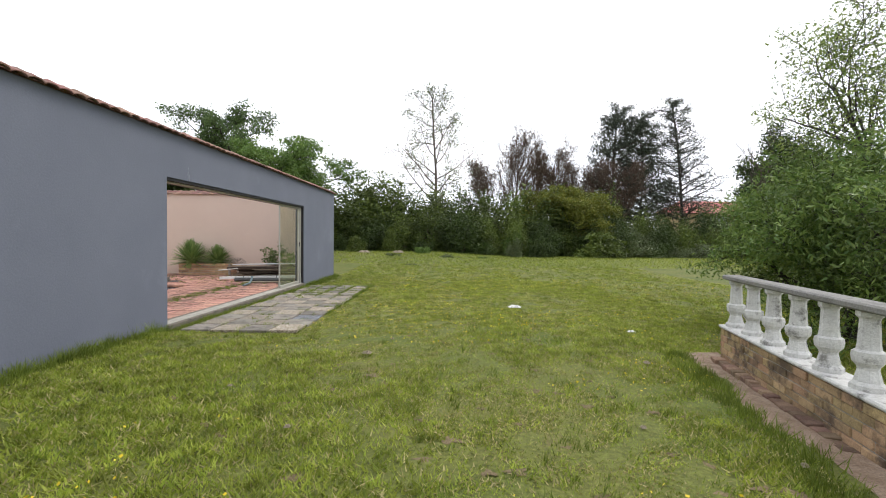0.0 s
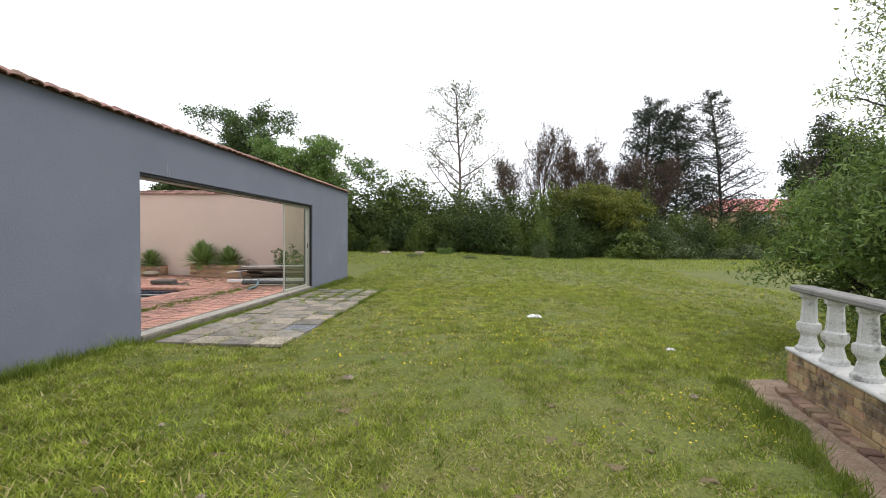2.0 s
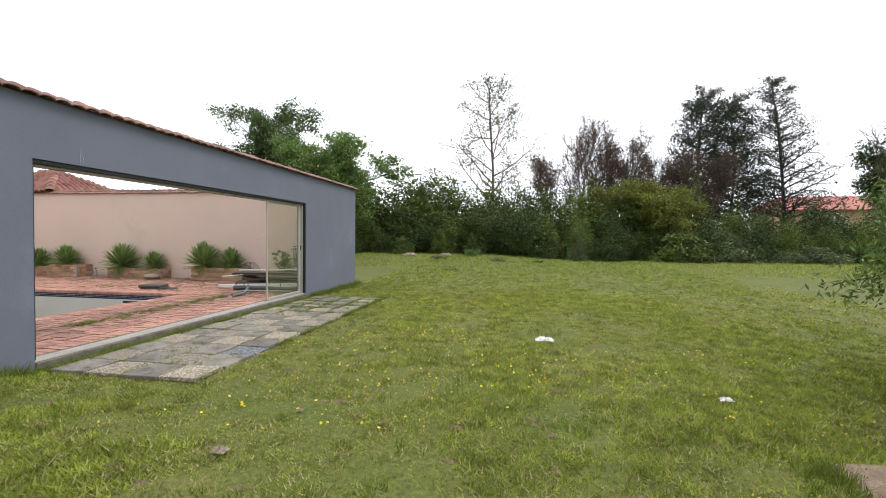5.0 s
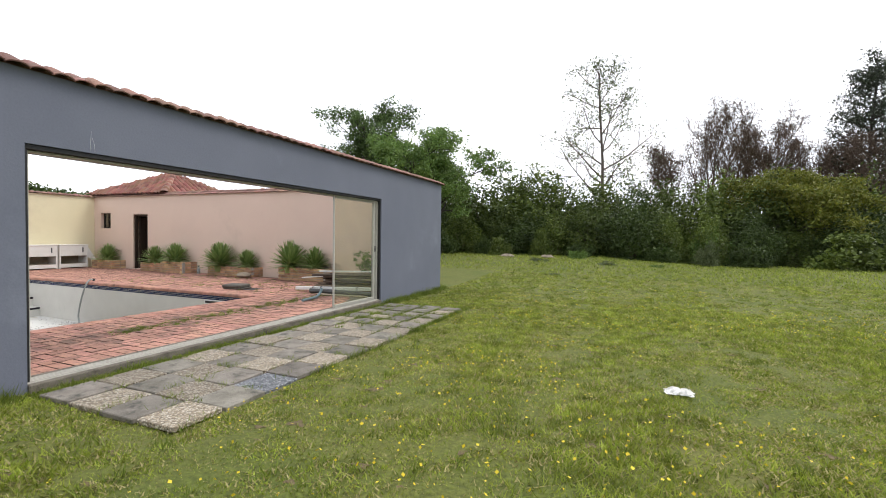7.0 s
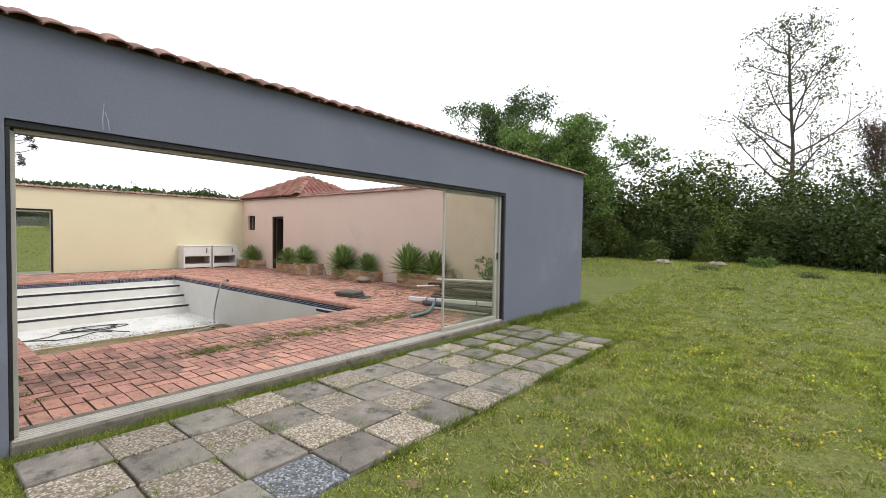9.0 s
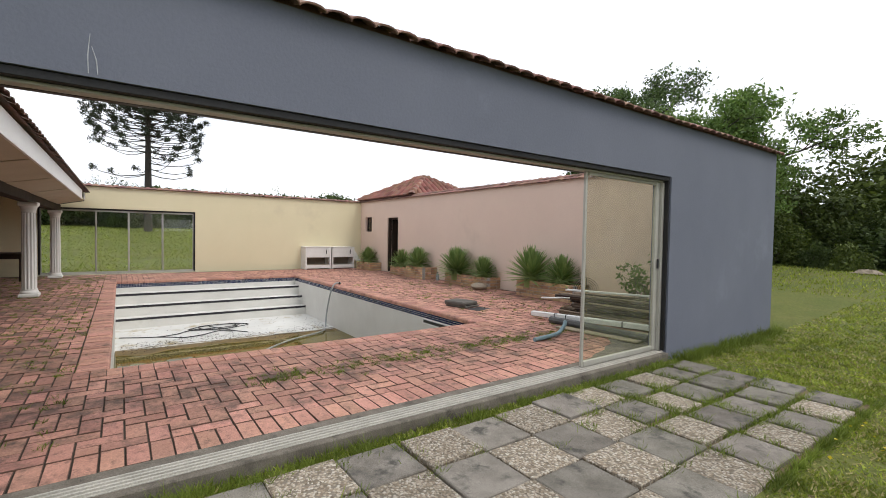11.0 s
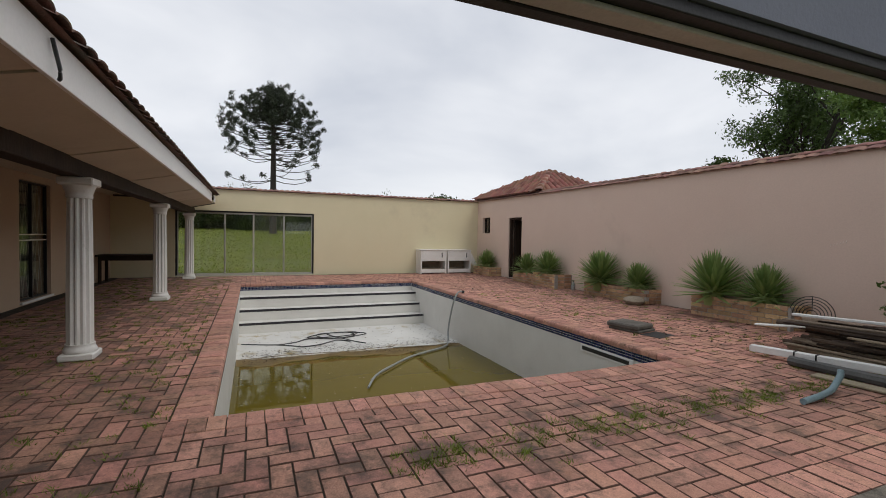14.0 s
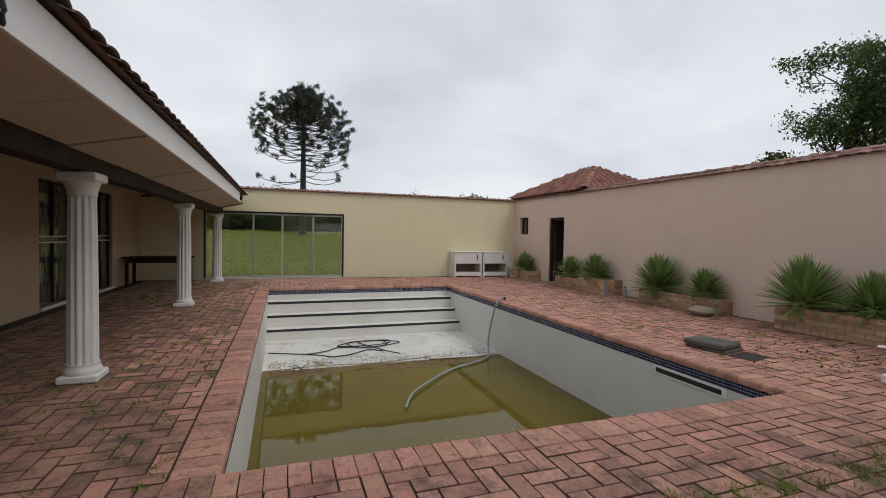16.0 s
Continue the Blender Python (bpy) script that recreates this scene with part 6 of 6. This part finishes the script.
for i in range(340):
    q = rl.random()
    xx, yy = (rl.gauss(-3.2, 0.7), rl.gauss(1.3, 0.6)) if q < 0.6 else (rl.uniform(-13, -0.6), rl.uniform(-0.3, 2.3))
    if xx > -0.45 or yy > 2.8 or (-12.5 < xx < -2.5 and yy < -0.4):
        continue
    s_, a_ = rl.uniform(0.006, 0.024), rl.uniform(0, 6.3)
    lt.add([(xx + s_ * math.cos(a_ + k), yy + s_ * 0.6 * math.sin(a_ + k), 0.005 + (0.012 if k > 3 else 0)) for k in (0, 1.5, 3.1, 4.6)], [(0, 1, 2, 3)])
tagged(new("leaf_litter", lt.mesh("leaf_litter", M_DARKWOOD)), "dry brown leaf litter on the paving", "leaves", kind="stuff")
wr = thing("wire_rack", (-3.05, 2.45, 0.30), "curved dark wire rack leaning behind the heap", "rack", turn=15)
for k in range(6):
    rr = 0.07 + 0.042 * k
    part("wire", Geo().tube([(rr * math.cos(a), 0.0, rr * 1.0 * math.sin(a)) for a in [math.pi * j / 10 for j in range(11)]], 0.006, 5), M_BLACK, wr)
part("wire", Geo().tube([(0, 0.01, 0.05), (0, 0.01, 0.28)], 0.006, 5), M_BLACK, wr)
rng = np.random.default_rng(66)
wd = thing("weed", (-1.6, 2.5, 0), "leafy green weed growing behind the salvage heap", "weed")
g, tips = Geo(), []
for k in range(9):
    limbs(rng, g, tips, Vector((rng.uniform(-0.5, 0.5), rng.uniform(-0.2, 0.2), 0)), Vector((rng.uniform(-0.4, 0.4), rng.uniform(-0.4, 0.2), 1)).normalized(), rng.uniform(0.55, 0.95), 0.012, 2, dict(levels=3, kids=(0, 0, 5), angle=(0, 0, 42), ratio=(0, 0, 0.45), taper=(0, 0, 0.3), wander=0.1, up=(0.05,), thin=0.003, girth=0.02, trunk=1) | {"from": (0, 0, 0.25)})
part("stalk", g, M_BARK, wd)
c = clusters(rng, tips, 8, 0.05)
a, b = leaves(rng, c, 0.045)
part("leaves", quads_mesh("leaves", c, a, b, M_LEAF), None, wd)

# ---- litter on the lawn ----


def crumple(name, x, y, sx, sy, h, seed, label, mat):
    rng = random.Random(seed)
    ob = thing(name, (x, y, gz(x, y) + 0.02), label, "litter")
    g = Geo()
    n = 9
    vs = []
    for j in range(n):
        for i in range(n):
            u, v = i / (n - 1) * 2 - 1, j / (n - 1) * 2 - 1
            e = max(abs(u), abs(v))
            vs.append((u * sx * (1 + rng.uniform(-0.15, 0.15)), v * sy * (1 + rng.uniform(-0.15, 0.15)), h * (1 - e ** 3) * (0.6 + rng.uniform(-0.5, 0.6)) + 0.01))
    g.add(vs, [(j * n + i, j * n + i + 1, (j + 1) * n + i + 1, (j + 1) * n + i) for j in range(n - 1) for i in range(n - 1)])
    part("sheet", g, mat, ob)


for k_, (sx_, sy_) in enumerate(((2.2, -8.8), (3.0, -9.6), (5.6, -9.4), (3.4, -6.9), (6.4, -9.9))):
    crumple("stone_chip", sx_, sy_, 0.022, 0.02, 0.02, 30 + k_, "small pale stone chip in the grass", M_STONE)
crumple("paper", 5.44, -3.75, 0.125, 0.08, 0.045, 1, "crumpled white plastic sheet lying on the lawn", M_PAPER)
crumple("paper", 7.03, -5.55, 0.06, 0.045, 0.03, 2, "scrap of white paper in the grass", M_PAPER)
crumple("stone_chip", 6.40, -7.6, 0.035, 0.03, 0.025, 3, "pale stone chip in the grass", M_STONE)
crumple("stone_chip", 3.20, -7.6, 0.05, 0.04, 0.03, 4, "pale stone chip in the grass", M_STONE)
crumple("rubble", -1.2, 15.2, 0.4, 0.2, 0.14, 5, "low heap of pale rubble at the hedge", M_STONE)
crumple("rubble", 0.9, 15.4, 0.35, 0.2, 0.14, 6, "low heap of pale rubble at the hedge", M_STONE)

M_SOILDARK = surf("bare_lawn_soil", (0.13, 0.10, 0.05), (0.21, 0.155, 0.085), 4, 0.97, 0.9, 70, fine=0.5)

# ---- grass ----


def blades(name, xy, z, height, width, mat, seed, lean=0.5):
    rng = np.random.default_rng(seed)
    n = len(xy)
    c = np.column_stack([xy, z])
    h = height * rng.uniform(0.5, 1.3, n)
    a = rng.uniform(0, 2 * np.pi, n)
    l_ = rng.normal(size=(n, 2)) * lean
    along = np.column_stack([l_[:, 0] * h, l_[:, 1] * h, h])
    w = width * rng.uniform(0.6, 1.3, n)
    across = np.column_stack([np.cos(a) * w, np.sin(a) * w, np.zeros(n)])
    return quads_mesh(name, c, along, across, mat, tri=True)


def lawn_ok(x, y):
    slabs = (x > 0.2) & (x < 1.9) & (y > -6.2) & (y < 0.1)
    a = math.radians(BAL_TURN)
    dx, dy = x - BAL_A[0], y - BAL_A[1]
    t, o = dx * math.cos(a) + dy * math.sin(a), -dx * math.sin(a) + dy * math.cos(a)
    strip = (t > -0.1) & (t < 5) & (o > -0.52) & (o < 0.15)
    return ~slabs & ~strip & (x > 0.02)


def patch(x, y, seed, freq):
    """Broad uneven density between 0 and 1."""
    rng = np.random.default_rng(seed)
    v = np.zeros_like(x)
    for k in range(14):
        fx, fy, ph = rng.normal() * freq, rng.normal() * freq, rng.uniform(0, 6.28)
        v += np.sin(x * fx + y * fy + ph)
    return 1 / (1 + np.exp(-1.1 * v))


rng = np.random.default_rng(7)
path_line = np.array(((4.2, -12.5), (4.6, -11), (5.0, -9.2), (4.7, -7.6), (4.1, -6.6), (2.8, -5.6)))


def scatter(n, box, near, far):
    """Random lawn points, denser close to the walked line."""
    x, y = rng.uniform(box[0], box[2], n), rng.uniform(box[1], box[3], n)
    d = np.min(np.hypot(x[:, None] - path_line[None, :, 0], y[:, None] - path_line[None, :, 1]), axis=1)
    keep = rng.random(n) < np.clip(1.15 - (d - near) / (far - near), 0.10, 1)
    ok = keep & lawn_ok(x, y)
    return x[ok], y[ok], d[ok]


X, Y, D = scatter(1150000, (0.02, -12.6, 13, 9), 3.0, 10.0)
dens = patch(X, Y, 3, 1.6)
bare = patch(X, Y, 5, 3.2)
spots = [(rng.uniform(0.4, 8.5), rng.uniform(-12, 1), rng.uniform(0.015, 0.06), rng.uniform(0, 6)) for _ in range(420)]
spots = [q for q in spots if lawn_ok(np.array([q[0]]), np.array([q[1]]))[0]]
keep = (bare > 0.06) | (rng.random(len(X)) < 0.35)
soil_g = Geo()
for sx, sy, sr, sp in spots:
    keep &= (np.hypot((X - sx) / 1.5, Y - sy) > sr * 0.8) | (rng.random(len(X)) < 0.4)
    ring = []
    for k in range(14):
        a = 2 * math.pi * k / 14
        rr = sr * (0.85 + 0.3 * math.sin(3 * a + sp) + 0.18 * math.sin(5 * a + 2 * sp))
        ring.append((sx + 1.5 * rr * math.cos(a), sy + rr * math.sin(a)))
    soil_g.add([(sx, sy, gz(sx, sy) + 0.008)] + [(p, q, gz(p, q) + 0.002) for p, q in ring], [(0, k + 1, (k + 1) % 14 + 1) for k in range(14)])
tagged(new("bare_patches", soil_g.mesh("bare_patches", M_SOILDARK)), "small bare brown soil patches in the lawn", "soil", kind="stuff")
X, Y, D, dens = X[keep], Y[keep], D[keep], dens[keep]
dry = rng.random(len(X)) < 0.14 + 0.24 * (1 - dens)
hgt = 0.021 + 0.024 * dens
wid = 0.0055 * (1 + D / 4.5)
xy = np.column_stack([X, Y])
z = ground_z(X, Y) - 0.004
lawn = new("lawn_grass", blades("lawn_grass", xy[~dry], z[~dry], hgt[~dry], wid[~dry], M_GRASS, 1, 0.7))
tagged(lawn, "short uneven lawn grass with yellowed patches", "grass", kind="stuff")
dryo = new("dry_grass", blades("dry_grass", xy[dry], z[dry], hgt[dry] * 0.9, wid[dry], M_GRASSDRY, 2, 1.0))
tagged(dryo, "dry straw-coloured blades in the lawn", "grass", kind="stuff")

# tufts scattered over the lawn, along the walls and in the joints
tx, ty, th = [], [], []


def tuft(x, y, n, spread, h):
    tx.append(rng.normal(x, spread, n))
    ty.append(rng.normal(y, spread, n))
    th.append(np.full(n, h))


for i in range(4200):
    a, b = rng.uniform(0.3, 12), rng.uniform(-12.5, 17)
    if lawn_ok(np.array([a]), np.array([b]))[0]:
        tuft(a, b, 20, 0.04, rng.uniform(0.035, 0.08))
for i in range(430):
    b = rng.uniform(-11.5, 3.4)
    big = b < OPEN_Y0 or b > 0.0
    if not big and rng.random() < 0.6:
        continue
    tuft(abs(rng.normal(0.05, 0.08 if big else 0.06)) + 0.035, b, 38, 0.04, rng.uniform(0.07, 0.17) if big else rng.uniform(0.05, 0.11))
for i in range(150):
    tuft(rng.uniform(0.06, 0.2), rng.uniform(-6.2, 0), 30, 0.05, rng.uniform(0.03, 0.09))
for i in range(200):
    t = rng.uniform(-0.2, 4.8)
    a = radians(BAL_TURN)
    o = rng.choice((-0.66, -0.6, 0.25)) + rng.normal() * 0.09
    tuft(BAL_A[0] + math.cos(a) * t - math.sin(a) * o, BAL_A[1] + math.sin(a) * t + math.cos(a) * o, 30, 0.05, rng.uniform(0.06, 0.13))
X, Y, H = np.concatenate(tx), np.concatenate(ty), np.concatenate(th)
ok = X > 0.035
X, Y, H = X[ok], Y[ok], H[ok]
t_ = new("grass_tufts", blades("grass_tufts", np.column_stack([X, Y]), ground_z(X, Y) - 0.005, H, 0.005 + 0 * H, M_LUSH, 4, 0.45))
tagged(t_, "longer grass tufts along the wall foot and over the lawn", "grass", kind="stuff")
n = 36000
X, Y = rng.uniform(-46, -16, n), rng.uniform(-26, 10, n)
sl = new("slope_grass", blades("slope_grass", np.column_stack([X, Y]), ground_z(X, Y) - 0.01, np.full(n, 0.09), np.full(n, 0.03), M_GRASS, 16, 1.2))
tagged(sl, "rough grass on the slope beyond the glass doors", "grass", kind="stuff")
n = 30000
X, Y = rng.uniform(-12, 34, n), rng.uniform(9, 20, n)
t2_ = new("far_grass", blades("far_grass", np.column_stack([X, Y]), ground_z(X, Y) - 0.01, np.full(n, 0.09), np.full(n, 0.022), M_GRASS, 6, 0.5))
tagged(t2_, "rough longer grass towards the hedge", "grass", kind="stuff")
X, Y, D = scatter(8000, (1.9, -12.5, 12, 6), 5.0, 16.0)
p = patch(X, Y, 9, 2.0) > 0.62
X, Y = X[p], Y[p]
fc = np.column_stack([X, Y, ground_z(X, Y) + rng.uniform(0.03, 0.075, len(X))])
fa, fb = leaves(rng, fc, 0.0115, flat=0.2, narrow=0.95)
tagged(new("yellow_flowers", quads_mesh("yellow_flowers", fc, fa, fb, M_PETAL)), "small yellow flowers scattered through the lawn", "flowers", kind="stuff")
X = np.concatenate([rng.uniform(-14.5, -0.5, 800), rng.normal(-2.2, 0.25, 320), rng.uniform(-9, -1, 200)])
Y = np.concatenate([rng.uniform(-8.8, -5.9, 800), rng.uniform(-4.6, 2.2, 320) , rng.uniform(-0.3, 2.4, 200)])
X[800:1120] = -1.55 + rng.normal(0, 0.11, 320)
wx, wy = np.repeat(X, 22) + rng.normal(0, 0.022, 22 * len(X)), np.repeat(Y, 22) + rng.normal(0, 0.022, 22 * len(X))
inp = (wx > POOL[0] - 0.1) & (wx < POOL[2] + 0.1) & (wy > POOL[1] - 0.1) & (wy < POOL[3] + 0.1)
wx, wy = wx[~inp], wy[~inp]
wv = new("paving_weeds", blades("paving_weeds", np.column_stack([wx, wy]), np.full(len(wx), -0.012), np.full(len(wx), 0.038), np.full(len(wx), 0.005), M_LUSH, 8, 0.8))
tagged(wv, "small weeds sprouting from the paving joints", "weeds", kind="stuff")

# ---- slabs of the path outside the opening ----
path = setting("path", Geo().prism([(0.21, -6.19), (1.88, -6.19), (1.88, 0.1), (0.2, 0.1)], -0.30, -0.085), M_SOILDARK, "garden path of concrete and pebble slabs", "path")
rs = random.Random(21)


def slab_mesh(w, l, mat, seed):
    r = random.Random(seed)
    g = Geo().box(0, 0, -0.045, w, l, 0, 0.007)
    return g.mesh("paving_slab", mat)


M_PEBBLEDARK = pebble_material("blue_grey_aggregate", (0.05, 0.055, 0.065), (0.13, 0.14, 0.155), (0.24, 0.25, 0.27), (0.42, 0.42, 0.43), (0.10, 0.10, 0.10))
COL_X, ROW_Y, SLAB_W, SLAB_L = 0.195, -6.21, 0.43, 0.4535
for row in range(14):
    y_ = ROW_Y + row * SLAB_L
    near = y_ < -2.4
    for c in range(4):
        gap = 0.014 if near else 0.055
        mat = M_PEBBLE if (row + c) % 2 else M_SLAB
        if not near and rs.random() < 0.5:
            mat = M_SLAB
        if (row, c) == (2, 3):
            mat = M_PEBBLEDARK
        o = part("paving_slab", slab_mesh(SLAB_W - gap, SLAB_L - gap, mat, row * 10 + c), None, path,
                 "smooth grey concrete slab" if mat is M_SLAB else "exposed pebble slab" if mat is M_PEBBLE else "blue-grey pebble slab")
        loose = 1.0 if near else 2.2
        o.matrix_basis = pose(COL_X + c * SLAB_W + 0.02 * math.sin(row * 1.3) + rs.uniform(-0.008, 0.008) * loose, y_ + rs.uniform(-0.01, 0.01) * loose,
                              -0.05 + rs.uniform(-0.008, 0.008), rs.uniform(-0.9, 0.9), rs.uniform(-0.9, 0.9), rs.uniform(-1.1, 1.1) * loose)
jx, jy = [], []
for i in range(620):
    b = rng.uniform(-6.2, 0.1)
    if b < -2.4 and rng.random() < 0.82:
        continue
    if rng.random() < 0.5:
        a = COL_X + SLAB_W * rng.integers(0, 5)
    else:
        a = rng.uniform(0.15, 1.95)
        b = ROW_Y + SLAB_L * round((b - ROW_Y) / SLAB_L)
    jx.append(rng.normal(a, 0.018, 34)); jy.append(rng.normal(b, 0.045, 34))
X, Y = np.concatenate(jx), np.concatenate(jy)
tagged(new("joint_grass", blades("joint_grass", np.column_stack([X, Y]), np.full(len(X), -0.085), np.full(len(X), 0.07), np.full(len(X), 0.0045), M_LUSH, 14, 0.6)), "grass growing in the joints of the path", "grass", kind="stuff")

# ---- brick paving of the court ----


def paver(l, w):
    """A paver at the origin, with its top edges worn."""
    c, h = 0.0035, 0.04
    g = Geo()
    vs = [(0, 0, -h), (l, 0, -h), (l, w, -h), (0, w, -h), (0, 0, -c), (l, 0, -c), (l, w, -c), (0, w, -c), (c, c, 0), (l - c, c, 0), (l - c, w - c, 0), (c, w - c, 0)]
    g.add(vs, [(0, 1, 5, 4), (1, 2, 6, 5), (2, 3, 7, 6), (3, 0, 4, 7), (4, 5, 9, 8), (5, 6, 10, 9), (6, 7, 11, 10), (7, 4, 8, 11), (8, 9, 10, 11)])
    return g


J = 0.008
P_FULL, P_HALF = paver(2 * CW - J, CW - J), paver(CW - J, CW - J)


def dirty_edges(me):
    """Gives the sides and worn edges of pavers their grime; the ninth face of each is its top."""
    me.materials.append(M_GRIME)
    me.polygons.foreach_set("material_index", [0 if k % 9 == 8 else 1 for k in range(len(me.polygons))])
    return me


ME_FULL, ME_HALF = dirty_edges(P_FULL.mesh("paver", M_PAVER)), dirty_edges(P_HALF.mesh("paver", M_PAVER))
rest, mossy = Geo(), Geo()
rb = random.Random(33)
near_count = 0
gx0, gy0 = CX1, CY0
imin, imax = int((X_YELLOW - gx0) / CW) + 1, int((DECK_X1 - 2 * CW - gx0) / CW)
jmin, jmax = int((Y_HOUSE - gy0) / CW) + 1, int((Y_PINK - gy0) / CW) - 1


def cell_ok(i, j):
    if not (imin <= i < imax and jmin <= j <= jmax):
        return False
    cx, cy = gx0 + (i + 0.5) * CW, gy0 + (j + 0.5) * CW
    return not (CX0 < cx < CX1 and CY0 < cy < CY1)


def lay(i, j, full, turn):
    global near_count
    x, y = gx0 + i * CW + J / 2, gy0 + j * CW + J / 2
    dz = rb.uniform(-0.004, 0.003)
    m = pose(x, y, dz, rb.uniform(-0.5, 0.5), rb.uniform(-0.5, 0.5), 0)
    if turn:
        m = m @ Matrix.Translation((CW - J, 0, 0)) @ pose(0, 0, 0, 0, 0, 90)
    if x > -2.45 and -5.6 < y < -2.6 and near_count < 300:
        o = part("paver", ME_FULL if full else ME_HALF, None, floor)
        o.matrix_basis = m
        near_count += 1
    else:
        src = P_FULL if full else P_HALF
        # Beneath the veranda roof: mossy pavers, also darkened for its shade.
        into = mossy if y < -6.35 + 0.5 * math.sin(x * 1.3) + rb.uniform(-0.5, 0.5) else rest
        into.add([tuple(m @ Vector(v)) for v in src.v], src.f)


for i in range(imin, imax):
    for j in range(jmin, jmax + 1):
        if not cell_ok(i, j):
            continue
        k = (i - j) % 4
        if k == 0:
            lay(i, j, cell_ok(i + 1, j), False)
        elif k == 1 and not cell_ok(i - 1, j):
            lay(i, j, False, False)
        elif k == 3:
            lay(i, j, cell_ok(i, j + 1), True)
        elif k == 2 and not cell_ok(i, j - 1):
            lay(i, j, False, False)
EDGE_X = gx0 + imax * CW                                # a border of headers along the sill
for k in range(int((Y_PINK - Y_HOUSE) / CW)):
    m = pose(EDGE_X + 0.004, Y_HOUSE + k * CW, rb.uniform(-0.004, 0.002), 0, 0, rb.uniform(-0.7, 0.7)) @ Matrix.Diagonal(((DECK_X1 - EDGE_X - 0.008) / (2 * CW - J), 1, 1, 1))
    rest.add([tuple(m @ Vector(v)) for v in P_FULL.v], P_FULL.f)
tagged(part("paver_field", dirty_edges(mossy.mesh("paver_field", M_PAVER_MOSS_SHADE)), None, floor, "mossy clay pavers under the veranda edge, coloured darker for its shade"), kind="stuff")
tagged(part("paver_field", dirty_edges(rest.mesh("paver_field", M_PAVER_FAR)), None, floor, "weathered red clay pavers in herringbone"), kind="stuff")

# coping bricks round the pool, with a rounded nose
def nose_brick(w, l):
    g = Geo()
    sec = [(0, -0.07), (0, -0.03), (0.006, -0.012), (0.02, 0.002), (0.04, 0.006), (l - 0.006, 0.004), (l, -0.004), (l, -0.07)]
    n = len(sec)
    vs = [(s, 0.0, z) for s, z in sec] + [(s, w, z) for s, z in sec]
    fs = [(k, k + 1, n + k + 1, n + k) for k in range(n - 1)] + [tuple(range(n))[::-1], tuple(range(n, 2 * n)), (n - 1, 0, n, 2 * n - 1)]
    return g.add(vs, fs)


coping = setting("coping_pool", Geo().box(CX0, CY0, -0.09, CX1, POOL[1] - 0.02, -0.02).box(CX0, POOL[3] + 0.02, -0.09, CX1, CY1, -0.02).box(CX0, POOL[1] - 0.02, -0.09, POOL[0] - 0.02, POOL[3] + 0.02, -0.02).box(
    POOL[2] + 0.02, POOL[1] - 0.02, -0.09, CX1, POOL[3] + 0.02, -0.02), M_JOINT, "bullnosed red brick coping round the pool", "coping")
NOSE = nose_brick(CW - J, 2 * CW - J + 0.02).mesh("coping_brick", M_PAVER)
nx_ = round((POOL[2] - POOL[0]) / CW)
ny_ = round((CY1 - CY0) / CW)
for k in range(nx_):
    s = POOL[0] + (k + 1) * (POOL[2] - POOL[0]) / nx_
    for y, t in ((POOL[3] - 0.02, 90), (POOL[1] + 0.02, -90)):
        o = part("coping_brick", NOSE, None, coping)
        o.matrix_basis = pose(s - (0 if t == 90 else CW - J), y, rb.uniform(-0.003, 0.003), 0, 0, t + rb.uniform(-0.6, 0.6))
for k in range(ny_):
    s = CY0 + k * (CY1 - CY0) / ny_
    inset = 0.0
    for x, t in ((POOL[2] - 0.02, 0), (POOL[0] + 0.02, 180)):
        o = part("coping_brick", NOSE, None, coping)
        o.matrix_basis = pose(x, s + (0 if t == 0 else CW - J), rb.uniform(-0.003, 0.003), 0, 0, t + rb.uniform(-0.6, 0.6))
